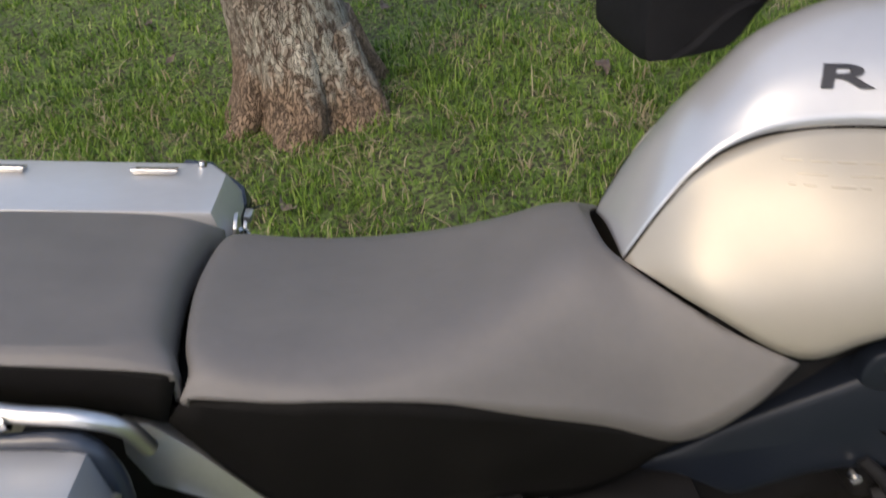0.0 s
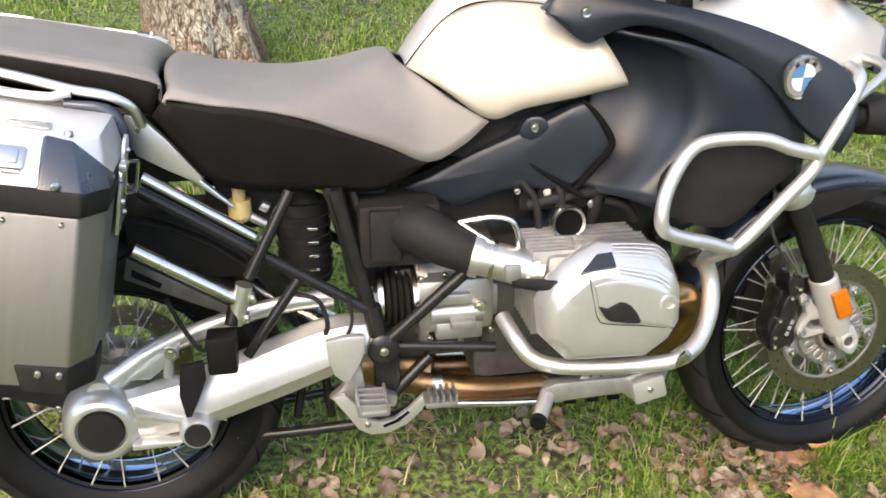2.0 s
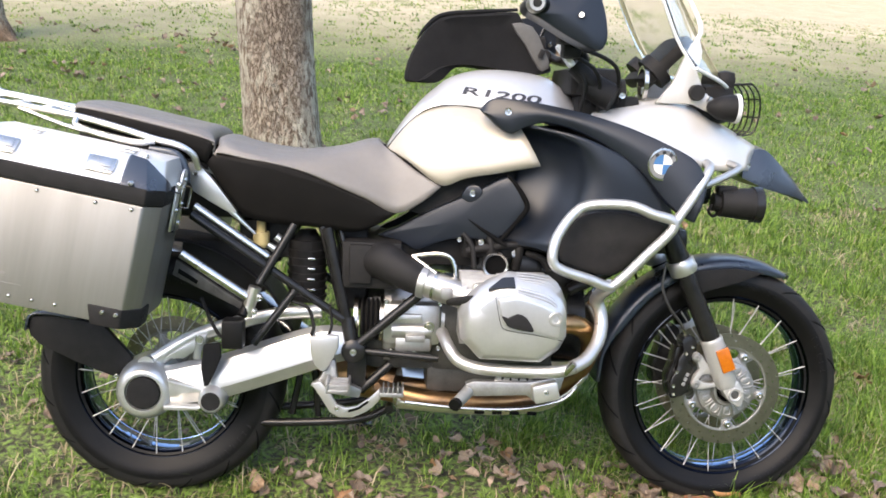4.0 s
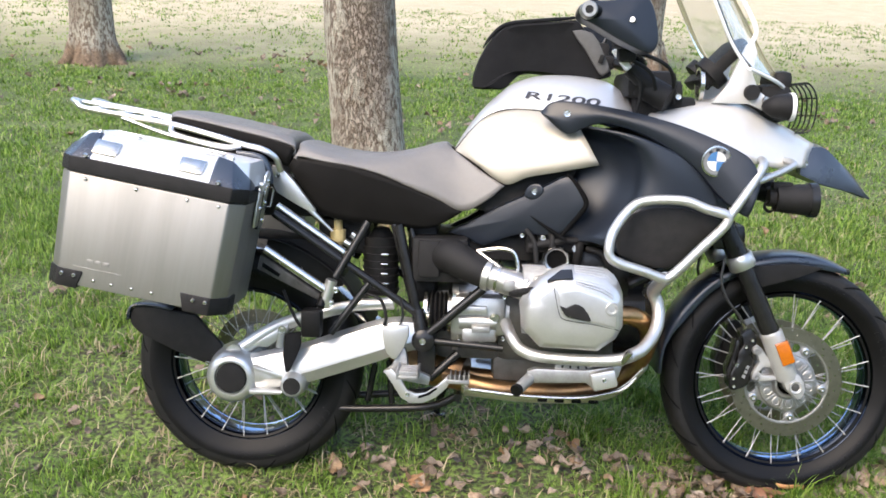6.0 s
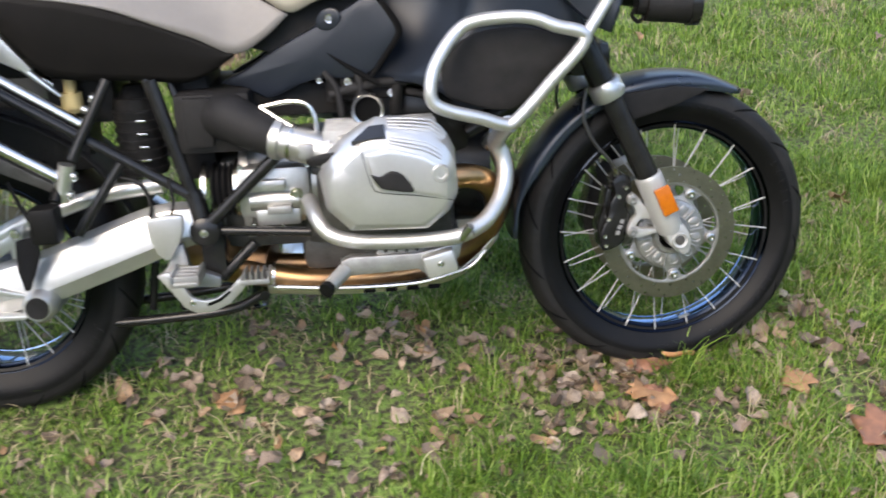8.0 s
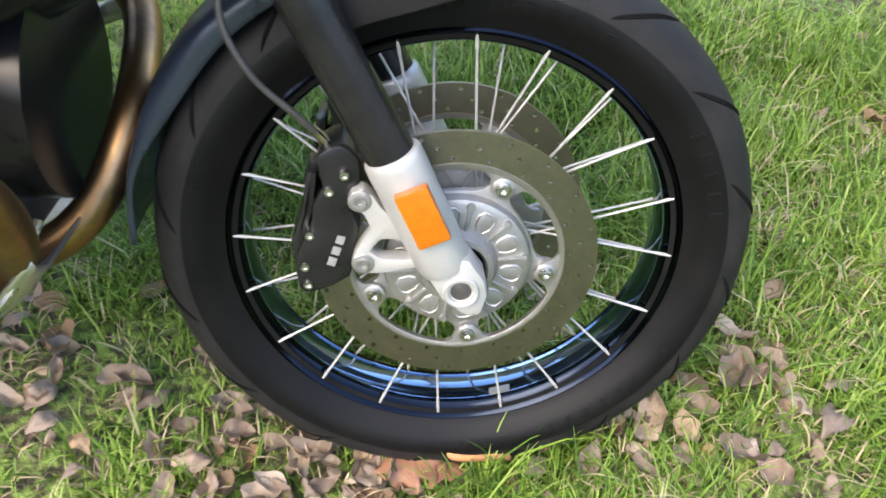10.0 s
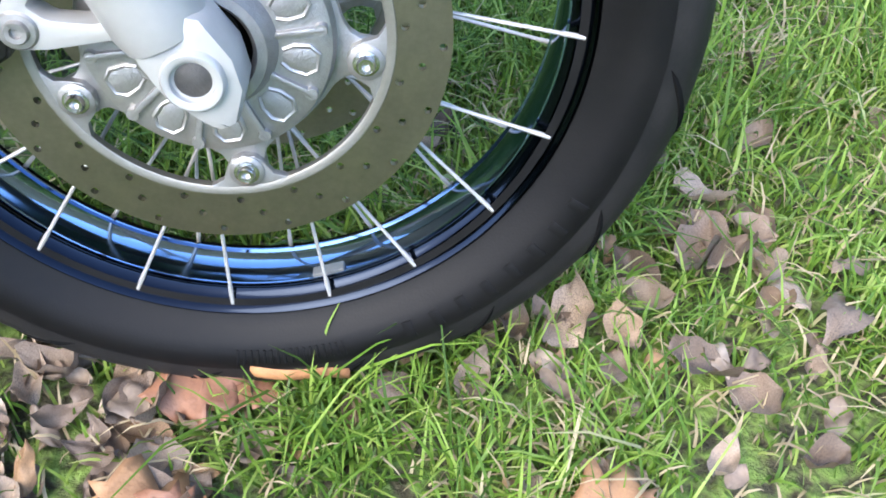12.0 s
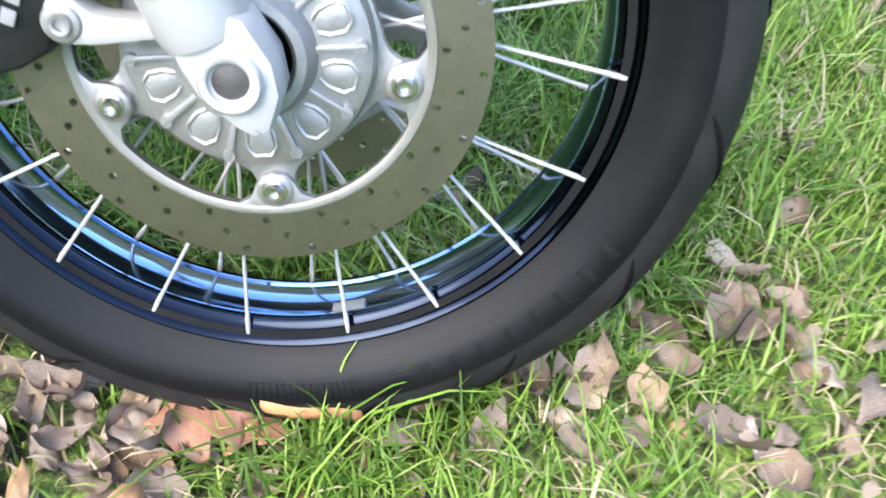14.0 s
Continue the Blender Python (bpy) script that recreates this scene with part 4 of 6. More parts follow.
part("airbox", joined(box((.545, 0, .655), (.15, .33, .12), .012), box((.517, -.168, .660), (.056, .02, .098), .006), box((.70, 0, .685), (.24, .20, .07), .012)), BLACK_PLASTIC, bike, "black plastic airbox")
throttle = part("throttle_box", joined(box((.86, -.13, .715), (.12, .06, .06), .012), box((.80, -.12, .72), (.06, .05, .08), .01)), BLACK_PLASTIC, bike)
for a, b_, r in (((.78, -.165, .70), (.93, -.17, .72), .010), ((.905, -.16, .66), (.90, -.15, .74), .012), ((.83, -.165, .75), (.835, -.17, .67), .010), ((.77, -.16, .745), (.80, -.18, .66), .007), ((.93, -.16, .70), (.99, -.17, .66), .009)):
    part("cable", sweep([a, ((a[0] + b_[0]) / 2 + .008, a[1] - .012, (a[2] + b_[2]) / 2 + .01), b_], r, 10), BLACK_PLASTIC, throttle)
for p, r in (((.815, -.17, .725), .008), ((.79, -.17, .715), .006), ((.90, -.175, .70), .009), ((.76, -.17, .73), .006)):
    bolt(p, r, bike)
part("crankcase_front", joined(rod((1.02, 0, .50), (1.10, 0, .50), .12, 32), box((.98, 0, .62), (.16, .22, .14), .03)), BLACK_METAL, engine)

# ---- exhaust ----
exhaust = part("exhaust_header", sweep([(.985, -.27, .545), (1.04, -.265, .545), (1.085, -.235, .515), (1.098, -.20, .455), (1.075, -.16, .385), (1.01, -.125, .325), (.92, -.11, .298), (.80, -.11, .292), (.68, -.11, .298), (.56, -.08, .315)], [.024, .024, .024, .023, .022, .022, .022, .022, .024, .03], 16), GOLD, bike, "heat tinted golden exhaust header")
part("left_header", sweep([(1.0, .27, .545), (1.06, .25, .54), (1.13, .16, .52), (1.15, .02, .46), (1.10, -.04, .36), (1.0, -.05, .31), (.80, -.02, .295), (.58, -.02, .31)], .022, 14), GOLD, exhaust)
part("clamp", lathe([(.026, -.01), (.030, -.01), (.030, .01), (.026, .01)], 24, (.62, -.096, .305), loop=True, axis="x"), STEEL, exhaust)
part("silencer", sweep([(.50, .05, .33), (.36, .14, .38), (.20, .20, .46), (.05, .215, .53), (-.16, .215, .63)], [.03, .035, .055, .058, .052], 20), STEEL, exhaust, "steel silencer on the far side")
part("catalyst", sweep([(.62, -.06, .32), (.50, -.02, .33), (.42, .02, .34)], [.045, .055, .045], 16), GOLD, exhaust)

# ---- underside ----
PLATE = [(.62, .283), (.76, .272), (.90, .272), (1.00, .286), (1.055, .318), (1.105, .372)]
plate = part("skid_plate", surface([[(x, y, z + (.03 if abs(y) > .17 else 0)) for x, z in PLATE] for y in (-.185, -.15, 0, .15, .185)], 4, 2), ALU, bike, "aluminium skid plate", thick=.004)
for i in range(4):
    part("slot", box((.83 + .045 * i, -.186, .290), (.026, .006, .010), .003), DARK_HOLE, plate)
part("edge_wire", sweep([(.64, -.187, .312), (.78, -.187, .300), (.92, -.187, .300), (1.0, -.187, .315), (1.05, -.187, .335), (1.085, -.17, .375), (1.10, -.14, .42)], .005, 8), STEEL, plate)
rail = part("engine_guard_plate", prism([(.780, .404), (.80, .412), (.93, .413), (.985, .424), (1.018, .430), (1.010, .400), (.984, .366), (.948, .364), (.930, .380), (.792, .374)], -.322, -.296, .004), CAST, bike, "silver guard bar under the cylinder")
part("stub", joined(rod((.792, -.305, .386), (.757, -.372, .372), .015, 16, .014)), SILVER, rail)
part("stub_pad", rod((.758, -.369, .3725), (.752, -.380, .370), .0148, 16), RUBBER, rail)
part("guard_foot", box((.972, -.330, .394), (.062, .030, .046), .007, pose(0, 0, 0, 0, -14, 0)), SILVER, rail)
bolt((.972, -.3455, .396), .006, rail)
part("guard_web", prism([(.846, .410), (.945, .412), (.935, .440), (.868, .440)], -.312, -.306, .002), CAST, rail)
for i in range(4):
    part("slot", box((.872 + .018 * i, -.3125, .425), (.005, .004, .022), .0015, pose(0, 0, 0, 0, 24 - 16 * i, 0)), DARK_HOLE, rail)
part("guard_stay", joined(rod((.83, -.30, .392), (.83, -.16, .345), .009, 10), rod((.965, -.30, .385), (.965, -.16, .340), .009, 10)), BLACK_METAL, rail)

# ---- crash bars ----
for s in (-1, 1):
    loop = [(1.256, .318, .804), (1.200, .318, .828), (1.145, .312, .846), (1.060, .298, .842), (1.020, .302, .822), (.982, .325, .775), (.968, .338, .735), (.972, .340, .705), (1.000, .338, .688), (1.060, .332, .670), (1.098, .326, .656), (1.124, .324, .660), (1.190, .322, .728)]
    bar = part("crash_bar", sweep([(x, s * y, z) for x, y, z in loop], .0125, 14, 5, True), BAR_STEEL, bike, "brushed steel upper crash bar")
    part("upper_arm", sweep([(x, s * y, z) for x, y, z in [(1.25, .318, .80), (1.30, .30, .87), (1.342, .27, .932), (1.350, .22, .945)]], .0115, 14), BAR_STEEL, bar)
    part("lamp_arm", sweep([(x, s * y, z) for x, y, z in [(1.318, .288, .892), (1.36, .26, .905), (1.425, .22, .930), (1.442, .18, .938), (1.430, .12, .945)]], .009, 12), BAR_STEEL, bar)
    low = part("lower_crash_bar", sweep([(x, s * y, z) for x, y, z in [(1.112, .322, .655), (1.100, .285, .630), (1.094, .258, .606), (1.106, .254, .580), (1.110, .264, .545), (1.098, .288, .508), (1.066, .322, .474), (1.030, .342, .458)]], .0165, 16), BAR_STEEL, bike, "brushed steel lower crash bar")
    part("cylinder_bar", sweep([(x, s * y, z) for x, y, z in [(1.034, .342, .458), (1.00, .342, .448), (.94, .332, .442), (.86, .322, .441), (.800, .308, .443), (.762, .294, .455), (.740, .275, .480), (.724, .22, .505)]], .0150, 16), BAR_STEEL, low)
    part("joint_clamp", rod((1.098, s * .262, .625), (1.085, s * .235, .600), .018, 14), STEEL, low)
    part("clamp_bolt", rod((1.012, s * .350, .446), (1.030, s * .362, .474), .008, 10), STEEL, low)

# ---- rear frame ----
def frame_tube(a, b, r=.011):
    return rod(a, b, r, 12)


rear_frame = part("rear_frame", frame_tube((.100, -.165, .768), (.490, -.165, .508)), BLACK_METAL, bike, "black tubular rear frame")
for a, b_, r in (((.352, -.160, .752), (.270, -.190, .605), .011), ((.431, -.150, .745), (.488, -.160, .505), .014), ((.418, -.13, .745), (.475, -.15, .53), .010), ((.488, -.16, .52), (.503, -.17, .437), .018),
                 ((.664, -.185, .588), (.505, -.18, .445), .0125), ((.358, -.170, .588), (.258, -.188, .452), .010), ((.100, .165, .768), (.490, .165, .508), .011), ((.352, .160, .752), (.268, .195, .60), .011),
                 ((.431, .150, .738), (.488, .160, .505), .014), ((.46, -.12, .745), (.50, -.14, .60), .008)):
    part("frame_tube", rod(a, b_, r, 12), BLACK_METAL, rear_frame)
part("pivot_plate", joined(lathe([(0, -.020), (.022, -.020), (.030, -.014), (.032, .02)], 28, (.506, -.175, .440)), box((.515, -.15, .40), (.05, .04, .13), .01), frame_tube((.53, -.17, .437), (.72, -.19, .428), .010), frame_tube((.60, -.15, .40), (.525, -.16, .33), .012)), BLACK_METAL, rear_frame)
bolt((.506, -.196, .440), .009, rear_frame)
part("tail_bracket", prism([(.088, .895), (.115, .888), (.150, .850), (.208, .775), (.195, .768), (.145, .795), (.100, .822), (.084, .86)], -.140, -.118, .004), SILVER, bike, "silver side plate under the seat")
part("tail_bracket", mirrored(prism([(.088, .895), (.115, .888), (.150, .850), (.208, .775), (.195, .768), (.145, .795), (.100, .822), (.084, .86)], -.140, -.118, .004)), SILVER, bike)
bolt((.105, -.142, .868), .007, bike)
carrier = part("pannier_carrier", rod((.085, -.205, .677), (.250, -.205, .571), .0125, 14), STEEL, bike, "bright steel pannier carrier")
clamp_ = part("stay_clamp", joined(rod((.2635, -.205, .600), (.2415, -.205, .528), .0155, 18), box((.262, -.205, .578), (.034, .020, .018), .004, pose(0, 0, 0, 0, 17, 0)), box((.249, -.205, .541), (.036, .020, .018), .004, pose(0, 0, 0, 0, 17, 0))), ALU, carrier, "bright cast clamp")
for x, z in ((.277, .574), (.264, .537)):
    bolt((x, -.216, z), .006, clamp_)
part("stay", rod((.105, -.150, .787), (.286, -.150, .666), .0115, 14), STEEL, carrier)
part("stay_tip", rod((.192, -.132, .776), (.252, -.132, .720), .0085, 12, .003), ALU, carrier)
part("stay", rod((.175, -.06, .765), (.25, -.06, .71), .009, 12), STEEL, carrier)
part("carrier_plate", prism([(.072, .662), (.238, .556), (.230, .541), (.062, .622)], -.200, -.192, .003), CAST_DARK, carrier, "dull brown carrier plate under the tube")
part("slot", prism([(.078, .640), (.125, .610), (.120, .602), (.076, .628)], -.2025, -.199, .001), DARK_HOLE, carrier)
part("hose_fitting", joined(rod((.300, -.105, .712), (.312, -.105, .704), .010, 14), rod((.280, -.105, .690), (.306, -.105, .674), .0085, 14)), ALU, bike, "bright hose fitting")
# Added black box that gives the shaded interior behind the frame tubes
part("dark_gap_filler", box((.492, .01, .64), (.078, .20, .23), .012), BLACK_PLASTIC, bike, "black box filling the shaded gap behind the frame tubes")
damper = part("damper", joined(rod((.375, -.05, .54), (.375, -.05, .70), .048, 24), rod((.375, -.05, .695), (.375, -.05, .725), .040, 24, .02)), BLACK_PLASTIC, bike, "black rear shock absorber cover")
for i in range(7):
    part("damper_ring", rod((.375, -.05, .55 + .02 * i), (.375, -.05, .556 + .02 * i), .052, 20), BLACK_PLASTIC, damper)
for i in range(4):
    part("vent_slot", box((.390, -.099, .575 + .027 * i), (.020, .006, .006), .002), STEEL, damper)
part("reservoir", joined(rod((.262, -.10, .690), (.262, -.10, .722), .021, 20), rod((.262, -.10, .682), (.262, -.10, .690), .015, 16), rod((.262, -.10, .722), (.262, -.10, .750), .012, 16)), mat("yellowed_plastic", (.45, .36, .17), None, 20, (.3, .4)), bike, "yellowed brake fluid reservoir")
for c, size in (((.10, 0, .80), (.30, .16, .10)), ((.27, 0, .70), (.14, .14, .10)), ((.16, 0, .62), (.22, .12, .14))):
    part("under_seat_box", box(c, size, .02), BLACK_PLASTIC, bike)
part("inner_mudguard", surface([[(.375 * math.cos(a) + .0, y, .321 + .375 * math.sin(a)) for a in (radians(20), radians(45), radians(75), radians(105), radians(130))] for y in (-.09, 0, .09)], 5, 3), BLACK_PLASTIC, bike, "", thick=.004)

# ---- final drive and swing arm ----
arm = part("swing_arm", loft([[Vector((x + ox, -.135 + yy * w, z + zz * h)) for yy, zz, ox in [(-.60, -.95, 0), (-1, -.36, 0), (-.94, .16, 0), (-.60, .80, 0), (0, 1, 0), (.60, .80, 0), (.94, .16, 0), (1, -.36, 0), (.60, -.95, 0), (0, -1, 0)]]
                              for x, z, w, h in [(.485, .448, .042, .042), (.44, .443, .050, .050), (.38, .426, .050, .057), (.28, .391, .049, .058), (.18, .356, .046, .056), (.10, .338, .040, .054), (.03, .322, .030, .052), (-.03, .315, .026, .050)]], True, 4), SILVER, bike, "silver single sided swing arm", angle=30)
part("final_drive", lathe([(0, -.168), (.0435, -.168), (.046, -.1755), (.054, -.1760), (.062, -.171), (.072, -.155), (.078, -.12), (.082, -.08), (.080, -.06), (0, -.055)], 48, (-.018, 0, .312)), SILVER, arm, "silver final drive housing")
part("drive_cap", lathe([(0, -.1765), (.034, -.1785), (.0405, -.1770), (.0425, -.168)], 32, (-.018, 0, .312)), BLACK_PLASTIC, arm, "black hub cap")
part("pivot_boss", lathe([(0, -.205), (.026, -.205), (.032, -.198), (.036, -.17), (.036, -.09), (0, -.085)], 32, (.156, 0, .305)), SILVER, arm)
part("pivot_cap", lathe([(0, -.208), (.023, -.208), (.025, -.202)], 24, (.156, 0, .305)), BLACK_PLASTIC, arm)
part("rib", prism([(.045, .352), (.14, .327), (.142, .316), (.05, .338)], -.185, -.15, .003), SILVER, arm)
part("rib", prism([(.035, .272), (.12, .274), (.135, .292), (.125, .284), (.035, .284)], -.185, -.14, .003), SILVER, arm)
part("reaction_arm", joined(sweep([(-.018, -.12, .370), (.018, -.12, .394), (.074, -.12, .434), (.125, -.12, .460), (.21, -.12, .489), (.306, -.12, .514), (.42, -.12, .526)], [.022, .022, .020, .019, .018, .017, .018], 14, flat=.7),
                            rod((.115, -.135, .455), (.108, -.135, .395), .010, 10), rod((-.018, -.145, .380), (-.018, -.10, .380), .02, 16), prism([(.03, .395), (.08, .43), (.135, .462), (.13, .435), (.075, .395)], -.142, -.11, .004)), SILVER, bike, "silver upper reaction arm")
bolt((.117, -.147, .447), .011, bike)
part("mud_flap", prism([(.138, .450), (.180, .458), (.182, .420), (.168, .385), (.150, .345), (.140, .344), (.132, .390)], -.208, -.196, .004), NYLON, bike, "black rubber strap over the swing arm")
part("pillion_peg", joined(box((.218, -.240, .492), (.052, .05, .072), .008), rod((.235, -.22, .53), (.245, -.2, .56), .012, 10)), RUBBER, bike, "folded black pillion footrest")
part("brake_line", sweep([(.12, -.14, .555), (.15, -.165, .50), (.18, -.18, .465), (.20, -.18, .50)], .0045, 8), BLACK_PLASTIC, bike)
part("brake_line", sweep([(.35, -.17, .56), (.39, -.175, .545), (.405, -.175, .50), (.40, -.175, .475)], .0045, 8), BLACK_PLASTIC, bike)
part("brake_line", sweep([(.445, -.175, .55), (.45, -.18, .50), (.435, -.185, .465)], .0035, 8), BLACK_PLASTIC, bike)
part("heel_guard", prism([(.397, .480), (.435, .487), (.471, .486), (.470, .455), (.458, .425), (.440, .396), (.429, .392), (.412, .408), (.402, .440)], -.216, -.200, .006), HEAD_PAINT, bike, "light grey heel guard")
footrest = part("foot_peg", box((.475, -.255, .366), (.058, .075, .010), .003), CAST, bike, "toothed steel foot peg")
for i in range(4):
    part("peg_tooth", box((.475, -.225 - .02 * i, .372), (.055, .006, .022), .002), CAST, footrest)
for x in (.449, .501):
    part("peg_rail", box((x, -.255, .376), (.006, .08, .022), .002), CAST, footrest)
part("peg_bracket", prism([(.400, .352), (.425, .372), (.445, .42), (.462, .42), (.470, .37), (.53, .345), (.525, .322), (.462, .330), (.43, .335)], -.20, -.178, .005), CAST, footrest)
pedal = part("brake_pedal", prism([(.405, .362), (.428, .368), (.452, .340), (.470, .310), (.492, .302), (.520, .306), (.548, .326), (.575, .352), (.588, .346), (.572, .318), (.545, .293), (.510, .277), (.476, .276), (.452, .290), (.432, .322)], -.216, -.204, .003), HEAD_PAINT, bike, "pale slotted aluminium brake pedal")
part("slot", prism([(.500, .290), (.528, .300), (.550, .318), (.546, .322), (.522, .305), (.498, .296)], -.2175, -.214, .0008), DARK_HOLE, pedal)
part("pedal_tip", box((.605, -.230, .350), (.060, .05, .012), .003), CAST, pedal)
bolt((.470, -.217, .300), .006, pedal)
for i in range(5):
    part("pedal_rib", box((.585 + .012 * i, -.232, .362), (.004, .048, .016), .001), CAST, footrest)
part("centre_stand", joined(sweep([(.218, -.06, .203), (.36, -.07, .210), (.52, -.08, .226), (.60, -.08, .26)], .011, 10), rod((.60, -.10, .26), (.60, .10, .26), .012), sweep([(.218, .06, .203), (.36, .07, .210), (.52, .08, .226), (.60, .08, .26)], .011, 10)), BLACK_METAL, bike, "folded black centre stand")
part("link_rod", joined(rod((.34, -.03, .22), (.36, -.03, .33), .009), rod((.41, -.03, .215), (.40, -.03, .34), .009)), BLACK_METAL, bike)
part("side_stand", joined(rod((.58, .13, .33), (.52, .285, .093), .012), box((.515, .295, .084), (.07, .05, .010), .003)), BLACK_METAL, bike, "black side stand")
part("hugger", prism([(-.325, .462), (-.312, .486), (-.270, .490), (-.135, .470), (-.062, .388), (-.060, .340), (-.103, .329), (-.200, .366), (-.294, .411), (-.318, .436)], -.108, -.088, .008), BLACK_PLASTIC, bike, "black rear mudguard arm")
part("tail_guard", surface([[(-.330, y, .452), (-.318, y, .490), (-.275, y, .498), (-.20, y, .488)] for y in (-.115, -.05, .05, .115)], 4, 3), FENDER, bike, "dark rear mudguard", thick=.006)

bolt((-.072, -.118, .352), .010, bike)
bolt((-.10, -.118, .338), .006, bike)

# ---- luggage rack ----
rack = part("luggage_rack", joined(*[sweep([(-.475, s * .055, 1.052), (-.478, s * .075, 1.053), (-.455, s * .10, 1.045), (-.42, s * .108, 1.030), (-.186, s * .15, .997), (-.06, s * .172, .970), (.02, s * .186, .949), (.075, s * .190, .937), (.108, s * .182, .915), (.118, s * .165, .880)], .0085, 12) for s in (-1, 1)],
                                *[sweep([(-.475, s * .055, 1.052), (-.455, s * .04, 1.047), (-.30, s * .04, 1.022), (-.20, s * .05, 1.0)], .0075, 10) for s in (-1, 1)]), ALU, bike, "polished aluminium luggage rack")
for s in (-1, 1):
    part("grab_tube", sweep([(-.175, s * .155, .992), (-.170, s * .168, .972), (-.10, s * .182, .953), (-.02, s * .192, .940), (.02, s * .190, .944)], .0085, 10), STEEL, rack)
    part("grab_tube", sweep([(-.32, s * .13, 1.008), (-.18, s * .17, .968), (-.05, s * .185, .945)], .006, 10), STEEL, rack)
for x, z in ((-.40, 1.033), (-.33, 1.022), (-.26, 1.012)):
    part("rack_bar", box((x, 0, z), (.022, .22, .008), .003, pose(0, 0, 0, 0, 9, 0)), ALU, rack)

# ---- front end ----
def fork(s):
    """A fork leg with its slider, caliper and hose, in the steered frame whose origin is the front axle."""
    top, clamp, low, bend = Vector((-.243, s * .107, .500)), Vector((-.160, s * .106, .338)), Vector((-.066, s * .105, .146)), Vector((-.017, s * .105, .030))
    leg = part("fork_leg", joined(rod(top, clamp + (low - clamp) * .10, .0285, 28), rod(clamp, low + (bend - low) * .1, .0250, 28)), BLACK_METAL, bike, "black fork leg", m=STEER)
    d = (low - clamp).normalized()
    part("fork_clamp", joined(sweep([clamp - d * .020, clamp - d * .016, clamp + d * .016, clamp + d * .020], [.033, .036, .036, .033], 28, 1), box(clamp + Vector((.012, 0, .004)), (.03, .062, .032), .006, Matrix.Rotation(radians(26), 4, "Y"))), SILVER, leg, "silver fork clamp")

    def plate(outline, ya, yb, bevel):
        return prism(outline, *sorted((s * ya, s * yb)), bevel)
    e = (bend - low).normalized()
    foot = [(-.036, .030), (-.029, .010), (-.018, -.010), (.003, -.028), (.013, -.034), (.024, -.029), (.030, -.006), (.026, .014), (.010, .038), (-.016, .044)]
    sl = part("fork_slider", joined(sweep([low - e * .004, low - e * .001, low + e * .008, low + e * .05, bend, bend + e * .012], [.0262, .0290, .0300, .0295, .0285, .022], 36, 2),
                                    plate(foot, .086, .126, .007),
                                    plate([(-.111, .097), (-.107, .106), (-.096, .109), (-.086, .101), (-.078, .088), (-.066, .076), (-.048, .074), (-.040, .050), (-.052, .046), (-.066, .050), (-.080, .050), (-.090, .036), (-.080, .028), (-.056, .026), (-.030, .030), (-.026, .018), (-.050, .014), (-.082, .009), (-.099, .008), (-.109, .017), (-.108, .031), (-.100, .046), (-.089, .062), (-.096, .080), (-.107, .085)], .084, .104, .004)), FORK_SILVER, bike, "silver white fork slider", m=STEER)
    part("axle_ring", lathe([(.0190, s * .124), (.0186, s * .1300), (.0172, s * .1315), (.0142, s * .1315), (.0130, s * .1305), (.0124, s * .1268), (0, s * .1264)], 32, (.002, 0, .002)), FORK_SILVER, sl, "round axle socket in the fork foot")
    # Dark floor disc: the shadow inside the grey socket, put into its colour
    part("axle_socket_shade", lathe([(0, s * .1270), (.0105, s * .1270), (.0115, s * .1262)], 24, (.002, 0, .002)), CAST_DARK, sl)
    for c in ((-.099, .095), (-.098, .022)):
        b = part("bolt", lathe([(0, s * .1060), (.0032, s * .1060), (.0036, s * .1085), (.0064, s * .1088), (.0072, s * .1076), (.0075, s * .1062), (.0108, s * .1058), (.0120, s * .1045), (.0122, s * .088)], 24, (c[0], 0, c[1])), CAST, sl)
    ang = math.atan2(bend.x - low.x, low.z - bend.z)
    part("reflector", box((-.037, s * .140, .098), (.034, .012, .062), .0022, Matrix.Rotation(-ang, 4, "Y")), AMBER, sl, "orange reflector on the fork")
    cal = part("brake_caliper", domed([(-.140, .138), (-.130, .148), (-.116, .152), (-.100, .140), (-.098, .114), (-.104, .090), (-.108, .079), (-.101, .056), (-.107, .031), (-.113, -.002), (-.150, -.018), (-.166, -.011), (-.166, .030), (-.150, .060), (-.146, .089), (-.134, .110)], .052, (.096, -.13, .06, -.12, 0), .004, s, 2, edge=.007), BLACK_METAL, bike, "black four piston brake caliper", m=STEER)
    part("caliper_bridge", plate([(-.168, .000), (-.172, .040), (-.158, .080), (-.152, .120), (-.140, .120), (-.146, .080), (-.158, .040), (-.156, .000)], .040, .090, .006), BLACK_METAL, cal)
    for k in range(3):
        part("mark", box((-.130 + .0048 * k, s * (.0995 - .0007 * k), .022 + .0125 * k), (.0085, .002, .0095), .0004, Matrix.Rotation(radians(20), 4, "Y")), MARK_GREY, cal, "pale print drawn as plain bars")
    for c in ((-.113, .122), (-.129, .104), (-.151, .054), (-.158, .016), (-.156, -.006)):
        part("bolt", lathe([(0, s * .1005), (.0022, s * .1005), (.0026, s * .1030), (.0045, s * .1030), (.0052, s * .1005), (.0056, s * .085)], 14, (c[0], 0, c[1])), STEEL, cal)
    hose = part("brake_hose", sweep([(-.205, s * .112, .345), (-.212, s * .118, .285), (-.190, s * .118, .232), (-.155, s * .108, .190), (-.134, s * .092, .160), (-.130, s * .084, .146)], .0036, 10), CAST_DARK, bike, "braided brake hose", m=STEER)
